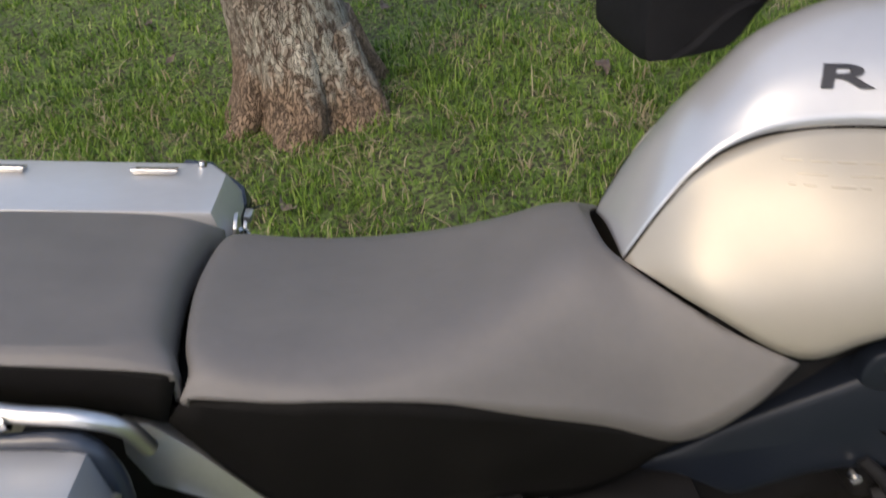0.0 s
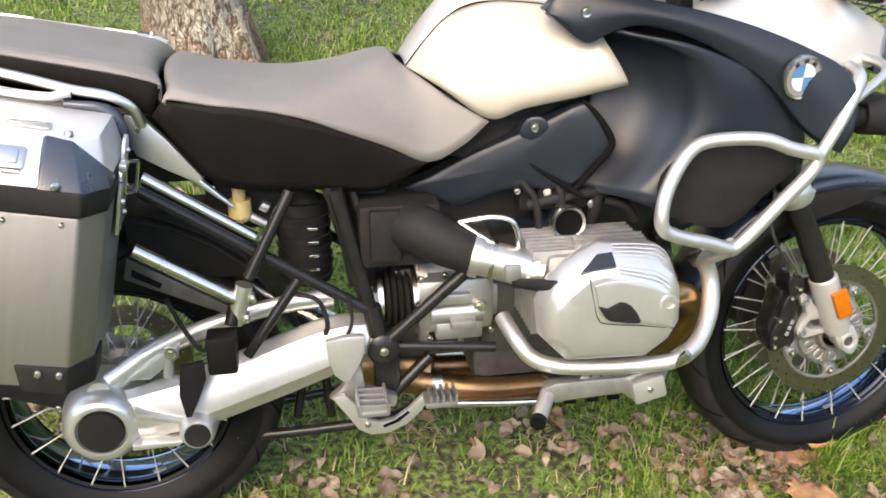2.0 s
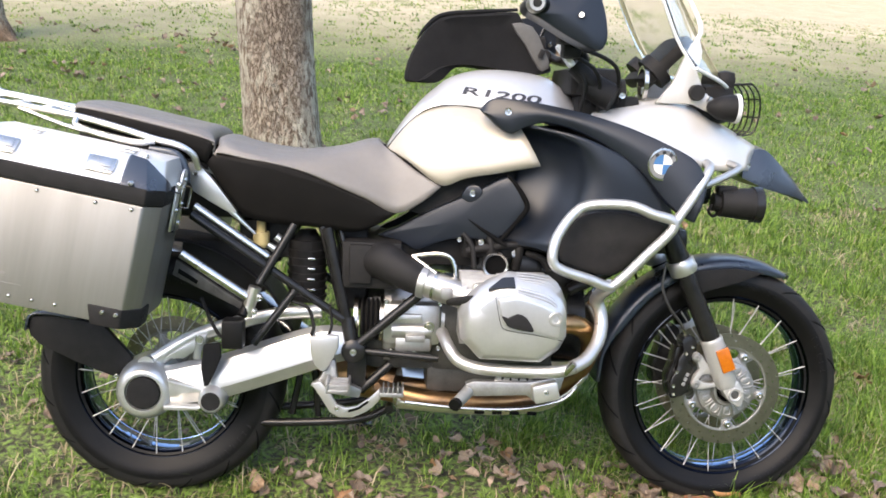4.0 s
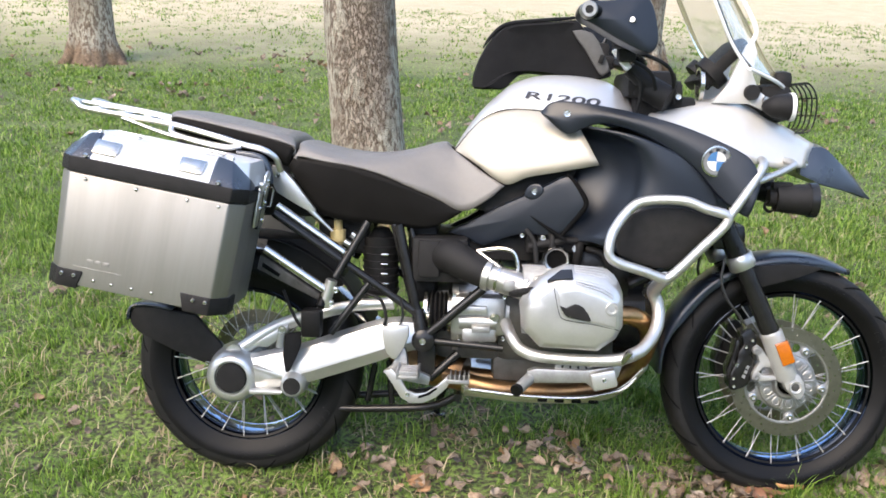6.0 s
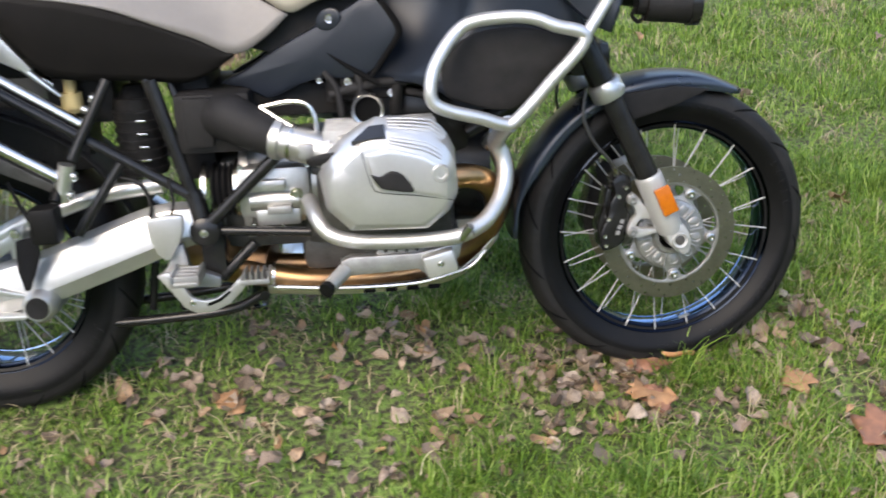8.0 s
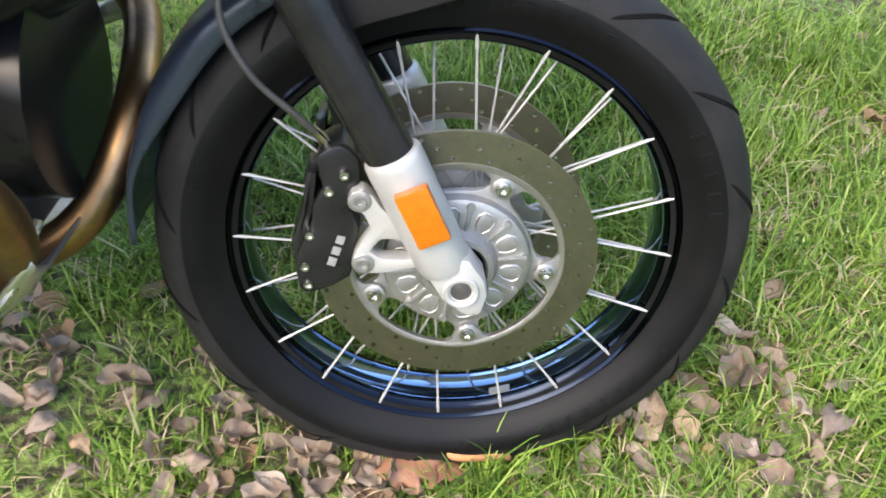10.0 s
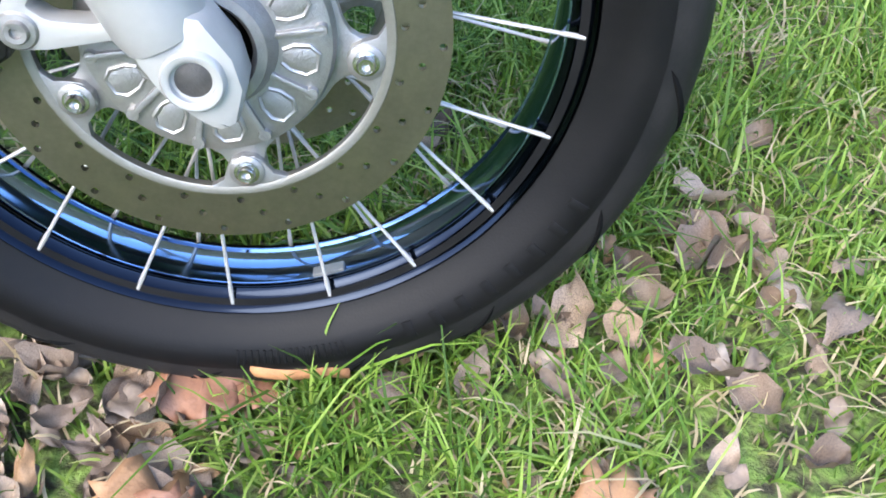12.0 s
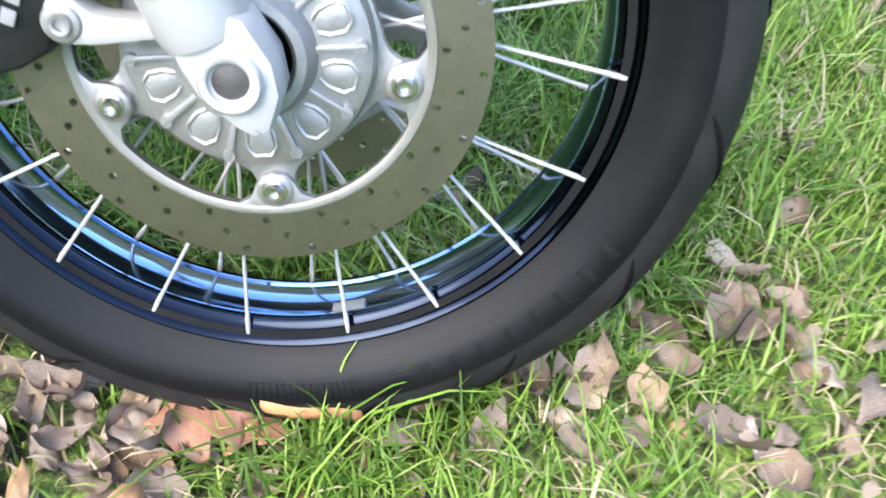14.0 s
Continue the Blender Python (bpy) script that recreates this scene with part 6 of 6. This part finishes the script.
tree(.05, 2.40, .190, 3.2, (-.06, .02), 3, "rough barked park tree with flared roots behind the motorcycle")
tree(-3.26, 6.72, .195, 3.6, (-.03, .02), 7, "rough barked park tree standing in grass farther off")
tree(2.14, 7.35, .165, 3.6, (.0, .0), 11, "slim grey park tree standing in grass farther off")


# ---- unseen woods all round, added to hide the bright horizon from reflections ----
def woods():
    verts, faces = [], []
    n = 240
    for i in range(n):
        a = 2 * math.pi * i / n
        r = 85 + 8 * noise.noise((math.cos(a) * 3, math.sin(a) * 3, 2))
        top = 23 + 6 * noise.noise((math.cos(a) * 9, math.sin(a) * 9, 7)) + 2.5 * noise.noise((math.cos(a) * 40, math.sin(a) * 40, 3))
        for z, k in ((-1.5, 1.0), (top * .35, .985), (top * .7, 1.0), (top, 1.03)):
            verts.append((r * k * math.cos(a), r * k * math.sin(a), z))
    for i in range(n):
        j = (i + 1) % n
        for k in range(3):
            faces.append((i * 4 + k, j * 4 + k, j * 4 + k + 1, i * 4 + k + 1))
    bm = bm_of(verts, faces)
    m = mat("unseen_woods", (0.08, 0.09, 0.045), (0.17, 0.15, 0.10), .25, (0.9, 0.95), bump=1.0, bump_scale=2.0)
    return tagged(new("backdrop", mesh_of("backdrop", bm, m)), "unseen belt of mixed woodland added to darken low reflections", "backdrop", kind="structure")


woods()
# ---- where the near leaves lie ----
KNOWN = [(1.91, 0.18), (1.83, 0.08), (1.84, 0.05), (1.77, 0.02), (1.72, 0.04), (1.9, 0.1), (1.95, 0.08), (1.97, 0.06), (2, 0.02), (1.87, -0.03), (1.92, -0.05), (1.68, -0.04), (1.87, 0.13), (1.99, 0.36), (1.29, -0.03), (1.31, -0.06), (1.34, -0.09), (1.41, -0.1), (1.51, -0.07), (1.42, -0.08), (1.39, -0.07), (0.82, 0.11), (0.74, 0.05), (0.5, -0.12), (0.53, 0.01), (0.69, -0.18), (0.37, -0.01), (0.94, 0.12), (1.46, -0.2), (1.66, -0.2), (1.79, -0.13), (1.29, -0.34), (1.44, -0.33), (1.87, -0.31), (1.89, -0.37), (0.96, -0.19), (2.18, 1.59), (0.6, -0.31), (1.31, -0.17), (0.25, -0.04), (0.49, -0.1), (0.83, 0.11), (0.95, 0.11), (-0.6, 0.13), (-0.66, 0.64), (1.31, 0.05)]
# drifts under the machine and beside the front wheel, and a loose scatter: centre, spread, count
DRIFTS = [(.88, .04, .32, .12, 40), (1.32, -.12, .12, .09, 44), (1.83, .03, .16, .11, 34), (.50, -.08, .26, .12, 14), (1.75, -.18, .25, .08, 10), (-.50, .25, .35, .25, 20), (2.0, .42, .40, .38, 34), (1.15, -.36, .45, .10, 16)]
_r = random.Random(5)
SPOTS = [(x, y, _r.uniform(.048, .070)) for x, y in KNOWN]
for cx, cy, sx, sy, n in DRIFTS:
    for k in range(n):
        x, y = _r.gauss(cx, sx), _r.gauss(cy, sy)
        if not ((abs(y) < .05 and (abs(x) < .1 or abs(x - 1.5) < .1)) or math.hypot(x - .03, y - 2.40) < .3):
            SPOTS.append((x, y, _r.uniform(.030, .058)))


# ---- grass ----
def blade_material(name, stops):
    m = bpy.data.materials.new(name)
    m.use_nodes = True
    nt = m.node_tree
    b = nt.nodes["Principled BSDF"]
    geo = nt.nodes.new("ShaderNodeNewGeometry")
    ramp = nt.nodes.new("ShaderNodeValToRGB")
    while len(ramp.color_ramp.elements) < len(stops):
        ramp.color_ramp.elements.new(0.5)
    for e, (p, c) in zip(ramp.color_ramp.elements, stops):
        e.position, e.color = p, (*c, 1)
    big = nt.nodes.new("ShaderNodeTexNoise")
    big.inputs["Scale"].default_value, big.inputs["Detail"].default_value = 1.6, 4
    nt.links.new(geo.outputs["Position"], big.inputs["Vector"])
    shift = nt.nodes.new("ShaderNodeMath")
    shift.operation = "MULTIPLY_ADD"
    shift.inputs[1].default_value, shift.inputs[2].default_value = 0.55, -0.27
    nt.links.new(big.outputs["Fac"], shift.inputs[0])
    add = nt.nodes.new("ShaderNodeMath")
    add.use_clamp = True
    nt.links.new(geo.outputs["Random Per Island"], add.inputs[0])
    nt.links.new(shift.outputs[0], add.inputs[1])
    nt.links.new(add.outputs[0], ramp.inputs["Fac"])
    nt.links.new(ramp.outputs["Color"], b.inputs["Base Color"])
    b.inputs["Roughness"].default_value = 0.45
    b.inputs["Specular IOR Level"].default_value = 0.3
    tr = nt.nodes.new("ShaderNodeBsdfTranslucent")
    nt.links.new(ramp.outputs["Color"], tr.inputs["Color"])
    mix = nt.nodes.new("ShaderNodeMixShader")
    mix.inputs["Fac"].default_value = 0.35
    nt.links.new(b.outputs["BSDF"], mix.inputs[1])
    nt.links.new(tr.outputs["BSDF"], mix.inputs[2])
    nt.links.new(mix.outputs["Shader"], nt.nodes["Material Output"].inputs["Surface"])
    return m


BLADES = blade_material("grass_blades", [(0.0, (0.046, 0.097, 0.013)), (0.4, (0.116, 0.216, 0.028)), (0.72, (0.205, 0.325, 0.050)), (0.93, (0.30, 0.395, 0.095)), (0.98, (0.45, 0.40, 0.24)), (1.0, (0.42, 0.34, 0.215))])
THATCH = blade_material("dry_straw", [(0.0, (0.22, 0.17, 0.10)), (0.4, (0.36, 0.29, 0.17)), (0.75, (0.5, 0.42, 0.27)), (1.0, (0.3, 0.22, 0.15))])


def patchy(x, y):
    """How thick the grass stands: thin where leaves and soil show."""
    drift = sum(min(1, n / 40) * math.exp(-.5 * (((x - cx) / sx) ** 2 + ((y - cy) / sy) ** 2)) for cx, cy, sx, sy, n in DRIFTS[:6] + [(1.55, -.25, .40, .10, 52), (.80, -.22, .40, .10, 24)])
    return 0.55 + 0.45 * noise.noise((x * 1.5 + 3, y * 1.5, 9.1)) + 0.85 * noise.noise((x * 6, y * 6, 4.2)) - 0.62 * drift


def grass(name, x0, x1, y0, y1, count, length, width, seed, hole=None, lying=False):
    rng = np.random.RandomState(seed)
    n = int(count * 2.0)
    tuft = max(1, n // 7)
    cx, cy = rng.uniform(x0, x1, tuft), rng.uniform(y0, y1, tuft)
    dens = np.array([patchy(a, b) for a, b in zip(cx, cy)])
    keep = rng.uniform(0.0, 1.0, tuft) < (np.clip(0.22 + dens * 0.9, 0.10, 1) if not lying else np.clip(1.2 - dens, .25, 1))
    cx, cy, dens = cx[keep], cy[keep], dens[keep]
    pick = rng.randint(0, len(cx), count)
    spread = 0.014 + 0.4 * width * 5
    x = cx[pick] + rng.normal(0, spread, count)
    y = cy[pick] + rng.normal(0, spread, count)
    # the edges thin out
    rim = np.minimum(np.minimum(x - x0, x1 - x), np.minimum(y - y0, y1 - y))
    ok = rng.uniform(0, 1, count) < np.clip(rim / (0.5 if hole or lying or width > .004 else .08), 0, 1)
    if hole:
        ok &= ~((x > hole[0]) & (x < hole[1]) & (y > hole[2]) & (y < hole[3]))
    # keep the tyres' beds and the trunk clear
    for tx, half in ((0.0, .12), (1.5, .11)):
        ok &= ~((np.abs(x - tx) < half) & (np.abs(y + .0) < .05))
    ok &= (x - .03) ** 2 + (y - 2.40) ** 2 > .25 ** 2
    # leaves lie on top of the turf, so that few blades rise through them
    if not lying:
        for lx, ly, size in SPOTS:
            ok &= (x - lx) ** 2 + (y - ly) ** 2 > (size * .28) ** 2
    thick = np.clip(dens[pick], 0, 1.2)[ok]
    x, y = x[ok], y[ok]
    n = len(x)
    z = np.array([ground_height(a, b) for a, b in zip(x, y)]) - .004
    ln = length * rng.lognormal(-0.1, 0.38, n) * (0.6 + 0.55 * thick)
    wd = width * rng.uniform(0.6, 1.3, n)
    az = rng.uniform(0, 2 * np.pi, n)
    bend = rng.uniform(0.15, 1.25, n) if not lying else rng.uniform(1.35, 1.7, n)
    z = z + (rng.uniform(.004, .022, n) if lying else 0)
    dx, dy = np.cos(az), np.sin(az)
    px, py = -dy, dx
    base = np.stack([x, y, z], 1)
    side = np.stack([px, py, np.zeros(n)], 1) * wd[:, None] / 2
    def at(f, lift):
        a = bend * f
        h = ln * f * np.cos(a * .8) * lift
        o = ln * f * np.sin(a)
        return base + np.stack([dx * o, dy * o, h], 1)
    m1, m2, tip = at(.4, 1.0), at(.75, .97), at(1.0, .9)
    v = np.stack([base - side, base + side, m1 + side * .95, m1 - side * .95, m2 + side * .65, m2 - side * .65, tip], 1)
    k = 7
    i = np.arange(n) * k
    quads = np.concatenate([np.stack([i, i + 1, i + 2, i + 3], 1), np.stack([i + 3, i + 2, i + 4, i + 5], 1)])
    tris = np.stack([i + 5, i + 4, i + 6], 1)
    me = bpy.data.meshes.new(name)
    me.vertices.add(n * k)
    me.vertices.foreach_set("co", v.reshape(-1))
    loops = np.concatenate([quads.reshape(-1), tris.reshape(-1)])
    me.loops.add(len(loops))
    me.loops.foreach_set("vertex_index", loops.astype(np.int32))
    starts = np.concatenate([np.arange(len(quads)) * 4, len(quads) * 4 + np.arange(len(tris)) * 3])
    me.polygons.add(len(starts))
    me.polygons.foreach_set("loop_start", starts.astype(np.int32))
    me.update(calc_edges=True)
    me.shade_smooth()
    me.materials.append(THATCH if lying else BLADES)
    return tagged(new(name, me), "dry straw lying between the grass" if lying else "blades of green and straw coloured grass on the ground", "straw" if lying else "grass", kind="stuff")


grass("grass", 0.9, 2.6, -.55, 1.05, 76000, .060, .0032, 1)
grass("grass", -2.8, 4.4, -1.2, 2.9, 170000, .046, .0040, 2, (0.95, 2.55, -.5, 1.0))
grass("grass", -4.7, 6.0, 1.9, 6.6, 120000, .034, .0065, 3)
grass("grass", -9.5, 12.5, 5.5, 12.5, 50000, .028, .012, 4)
grass("grass", -7.0, 8.5, -6.0, -1.0, 30000, .05, .012, 5)
grass("grass", -7.0, -2.2, -1.7, 4.0, 20000, .05, .010, 6)
grass("grass", 3.9, 8.5, -1.7, 4.0, 20000, .05, .010, 7)
grass("grass", 1.50, 1.88, -.20, -.03, 1500, .088, .0026, 31)
grass("grass", 1.48, 1.74, -.17, .03, 1500, .095, .0028, 32)
grass("straw", 0.9, 2.6, -.55, 1.05, 6000, .05, .0024, 11, lying=True)
grass("straw", -1.4, 3.6, -1.2, 3.2, 11000, .06, .0034, 12, (0.95, 2.55, -.5, 1.0), lying=True)


# ---- fallen leaves ----
def leaf_material():
    m = bpy.data.materials.new("dry_leaf")
    m.use_nodes = True
    nt = m.node_tree
    b = nt.nodes["Principled BSDF"]
    info = nt.nodes.new("ShaderNodeObjectInfo")
    geo = nt.nodes.new("ShaderNodeNewGeometry")
    add = nt.nodes.new("ShaderNodeMath")
    nt.links.new(info.outputs["Random"], add.inputs[0])
    nt.links.new(geo.outputs["Random Per Island"], add.inputs[1])
    fr = nt.nodes.new("ShaderNodeMath")
    fr.operation = "FRACT"
    nt.links.new(add.outputs[0], fr.inputs[0])
    ramp = nt.nodes.new("ShaderNodeValToRGB")
    stops = [(0.0, (0.165, 0.119, 0.087)), (0.25, (0.250, 0.190, 0.145)), (0.5, (0.112, 0.080, 0.058)), (0.72, (0.32, 0.262, 0.21)), (0.88, (0.26, 0.155, 0.075)), (1.0, (0.145, 0.100, 0.066))]
    while len(ramp.color_ramp.elements) < len(stops):
        ramp.color_ramp.elements.new(0.5)
    for e, (p, c) in zip(ramp.color_ramp.elements, stops):
        e.position, e.color = p, (*c, 1)
    nt.links.new(fr.outputs[0], ramp.inputs["Fac"])
    co = nt.nodes.new("ShaderNodeTexCoord")
    n = nt.nodes.new("ShaderNodeTexNoise")
    n.inputs["Scale"].default_value, n.inputs["Detail"].default_value = 55, 5
    nt.links.new(co.outputs["Object"], n.inputs["Vector"])
    mix = nt.nodes.new("ShaderNodeMix")
    mix.data_type = "RGBA"
    mix.blend_type = "MULTIPLY"
    mix.inputs["Factor"].default_value = 0.9
    nt.links.new(ramp.outputs["Color"], mix.inputs["A"])
    r2 = nt.nodes.new("ShaderNodeValToRGB")
    r2.color_ramp.elements[0].position, r2.color_ramp.elements[0].color = 0.32, (0.38, 0.34, 0.31, 1)
    r2.color_ramp.elements[1].position, r2.color_ramp.elements[1].color = 0.60, (1.15, 1.12, 1.08, 1)
    nt.links.new(n.outputs["Fac"], r2.inputs["Fac"])
    nt.links.new(r2.outputs["Color"], mix.inputs["B"])
    nt.links.new(mix.outputs["Result"], b.inputs["Base Color"])
    b.inputs["Roughness"].default_value = 0.52
    bp = nt.nodes.new("ShaderNodeBump")
    bp.inputs["Strength"].default_value, bp.inputs["Distance"].default_value = 0.4, 0.002
    nt.links.new(n.outputs["Fac"], bp.inputs["Height"])
    nt.links.new(bp.outputs["Normal"], b.inputs["Normal"])
    return m


DRY = leaf_material()


def leaf_grid(seed, curl, fold, twist):
    """An oval dry leaf, 1 long, cupped, folded along its rib, with a wavy rim."""
    rnd = random.Random(seed)
    nu, nv = 12, 7
    verts = []
    for i in range(nu):
        u = i / (nu - 1)
        half = 0.33 * math.sin(math.pi * (0.02 + 0.955 * u ** 0.85)) ** 0.9
        for j in range(nv):
            w = (j / (nv - 1) - .5) * 2
            x, y = u - .5 + .05 * noise.noise((w * 2, seed, u * 3)), half * w * (1 + .22 * noise.noise((u * 3.5, seed * 3.1, (w > 0) * 7)))
            z = fold * abs(w) * half + curl * ((u - .5) ** 2 * 1.3 + 0.6 * (half * w) ** 2 * 2) + twist * (u - .5) * w * .35
            z += 0.06 * math.sin(u * 10 + w * 2 + seed) * abs(w) + 0.11 * noise.noise((u * 4.5, w * 2.2, seed * 5.3)) + rnd.uniform(-.008, .008)
            verts.append((x, y, z))
    faces = [(i * nv + j, i * nv + j + 1, (i + 1) * nv + j + 1, (i + 1) * nv + j) for i in range(nu - 1) for j in range(nv - 1)]
    lo = min(v[2] for v in verts)
    return [(x, y, z - lo) for x, y, z in verts], faces


SHAPES = [leaf_grid(k, c, f, t) for k, (c, f, t) in enumerate([(.5, .25, .2), (1.1, .1, -.6), (-.9, .3, .5), (.4, .8, .1), (1.5, .2, .6), (-.5, -.4, -.4), (.9, .9, .5), (.25, .1, .5), (1.2, -.5, .3), (-1.2, .5, -.5), (.7, .4, -.8), (1.6, .5, -.3)])]
LEAF_MESH = []
for v, f in SHAPES:
    me = bpy.data.meshes.new("fallen_leaf")
    me.from_pydata(v, [], f)
    me.shade_smooth()
    me.materials.append(DRY)
    LEAF_MESH.append(me)


def drop_leaf(x, y, size, rng, lift=.020):
    ob = new("fallen_leaf", LEAF_MESH[rng.randrange(len(LEAF_MESH))])
    z = ground_height(x, y) + lift * rng.uniform(.6, 1.6)
    ob.matrix_basis = pose(x, y, z, rng.uniform(-26, 26), rng.uniform(-26, 26), rng.uniform(0, 360)) @ Matrix.Diagonal((size, size * rng.uniform(.65, 1.1), size * rng.uniform(.6, 1.3), 1))
    return tagged(ob, "curled dry brown leaf lying in the grass", "leaf", "fallen leaves")


for x, y, size in SPOTS:
    drop_leaf(x, y, size, _r, .015)


def leaf_litter(count, seed):
    """Leaves farther off, in one mesh."""
    rng = random.Random(seed)
    verts, faces = [], []
    for k in range(count):
        if k % 3 == 0:
            c = [(-2.1, 5.1), (.45, 4.6), (-1.2, 6.6), (3.2, 5.2), (1.4, 3.2), (-1.4, 7.2)][(k // 3) % 6]
            x, y = rng.gauss(c[0], .45), rng.gauss(c[1], .22)
        else:
            x, y = rng.uniform(-4, 6), rng.uniform(.9, 8)
        if math.hypot(x - .03, y - 2.40) < .3:
            continue
        sv, sf = SHAPES[rng.randrange(len(SHAPES))]
        m = pose(x, y, ground_height(x, y) + rng.uniform(.01, .035), rng.uniform(-25, 25), rng.uniform(-25, 25), rng.uniform(0, 360)) @ Matrix.Scale(rng.uniform(.045, .085), 4)
        o = len(verts)
        verts += [m @ Vector(v) for v in sv]
        faces += [tuple(i + o for i in f) for f in sf]
    me = bpy.data.meshes.new("leaf_litter")
    me.from_pydata(verts, [], faces)
    me.shade_smooth()
    me.materials.append(DRY)
    return tagged(new("leaf_litter", me), "scattered dry brown leaves in the grass", "leaves", kind="stuff")


leaf_litter(300, 8)


def leaf_crumbs(seed):
    """Broken and half-buried bits of leaf between the blades, in one mesh."""
    rng = random.Random(seed)
    verts, faces = [], []
    for cx, cy, sx, sy, n in DRIFTS + [(1.6, -.24, .42, .13, 110), (.7, -.25, .5, .12, 40)]:
        for k in range(int(n * .8)):
            x, y = rng.gauss(cx, sx * 1.15), rng.gauss(cy, sy * 1.15)
            if abs(y) < .06 and (abs(x) < .1 or abs(x - 1.5) < .1):
                continue
            sv, sf = SHAPES[rng.randrange(len(SHAPES))]
            size = rng.uniform(.024, .056)
            m = pose(x, y, ground_height(x, y) + rng.uniform(.002, .016), rng.uniform(-25, 25), rng.uniform(-25, 25), rng.uniform(0, 360)) @ Matrix.Diagonal((size, size * rng.uniform(.5, 1.1), size * rng.uniform(.4, 1.0), 1))
            o = len(verts)
            verts += [m @ Vector(v) for v in sv]
            faces += [tuple(i + o for i in f) for f in sf]
    me = bpy.data.meshes.new("leaf_crumbs")
    me.from_pydata(verts, [], faces)
    me.shade_smooth()
    me.materials.append(DRY)
    return tagged(new("leaf_crumbs", me), "broken bits of dry brown leaf between the blades", "leaves", kind="stuff")


leaf_crumbs(21)
# a curled strip of orange bark beside the front tyre, with its ragged end
BARK_STRIP = mat("orange_bark", (0.42, 0.21, 0.085), (0.28, 0.125, 0.05), 40, (0.6, 0.75), bump=.4, bump_scale=300)
TAN_LEAF = mat("tan_leaf", (0.36, 0.20, 0.095), (0.24, 0.125, 0.062), 50, (0.55, 0.7), bump=.35, bump_scale=260)
RUSSET_LEAF = mat("russet_leaf", (0.25, 0.115, 0.062), (0.16, 0.075, 0.045), 60, (0.5, 0.65), bump=.3, bump_scale=260)
strip = surface([[(x - (.008 * math.sin(k * 2.3) if x < -.03 else 0), .010 * math.cos(a), .010 * math.sin(a) + .002 * math.sin(x * 90)) for x in (-.040, -.014, .014, .036)] for k, a in enumerate((radians(-30), radians(20), radians(70), radians(120), radians(170), radians(215)))], 3, 3)
ob = part("bark_strip", strip, BARK_STRIP, None, thick=.002)
ob.matrix_basis = pose(1.540, -.046, .044, 0, 3, 5)
tagged(ob, "curled strip of orange bark beside the front tyre", "bark")


def lobed_leaf(seed, size):
    """A large dry leaf with pointed lobes, a rib and curling tips, built as a fan of strips round its rib."""
    rnd = random.Random(seed)
    n = 13
    verts, faces = [], []
    for i in range(n):
        u = i / (n - 1)
        lobe = .30 + .70 * abs(math.sin(u * math.pi * 3.1 + .35)) ** .8
        half = .52 * math.sin(math.pi * (.03 + .94 * u)) ** .7 * lobe
        for j in range(7):
            w = (j - 3) / 3
            z = .10 * abs(w) ** 2 * math.sin(u * 8 + seed + (2 if w > 0 else 0)) + .10 * (u - .5) ** 2 - .05 * abs(w) + rnd.uniform(-.006, .006)
            verts.append(Vector((u - .5 + .16 * abs(w) * lobe, half * w, z)) * size)
    for i in range(n - 1):
        for j in range(6):
            faces.append((i * 7 + j, i * 7 + j + 1, (i + 1) * 7 + j + 1, (i + 1) * 7 + j))
    lo = min(v.z for v in verts)
    return bm_of([v - Vector((0, 0, lo)) for v in verts], faces)


for x, y, z, turn, size, seed, material, label in ((1.445, -.185, .030, 160, .105, 1, TAN_LEAF, "large tan lobed leaf lying on the leaf drift"), (1.775, -.165, .030, 20, .085, 2, TAN_LEAF, "large tan lobed leaf lying in the grass"),
                                                   (1.445, -.062, .030, 15, .080, 3, RUSSET_LEAF, "curled russet leaf under the edge of the front tyre"), (1.490, -.060, .028, 170, .070, 4, RUSSET_LEAF, "curled russet leaf under the edge of the front tyre"),
                                                   (1.45, -.20, .026, 80, .085, 5, RUSSET_LEAF, "large brown lobed leaf lying in the grass"), (1.875, -.345, .026, 40, .12, 6, RUSSET_LEAF, "large brown lobed leaf lying in the grass"),
                                                   (2.18, 1.59, .030, 10, .11, 7, TAN_LEAF, "large tan lobed leaf lying in the grass"), (.505, -.11, .026, 130, .08, 8, TAN_LEAF, "large tan lobed leaf lying in the grass")):
    ob = part("fallen_leaf", lobed_leaf(seed, size), material, None, thick=.0008)
    ob.matrix_basis = pose(x, y, ground_height(x, y) + z * .8, 6, -5, turn)
    tagged(ob, label, "leaf", "fallen leaves")

# one long bent straw among the leaves
straw_ob = part("dry_stalk", sweep([(-.03, -.03, .012), (-.022, .0, .024), (.0, .022, .030), (.03, .028, .022)], [.0018, .0017, .0014, .0008], 6, 5), mat("pale_straw", (.62, .55, .36), (.5, .43, .27), 60, (.5, .6)))
straw_ob.matrix_basis = pose(.94, -.33, ground_height(.94, -.33))
tagged(straw_ob, "long pale bent straw lying among fallen leaves", "straw")
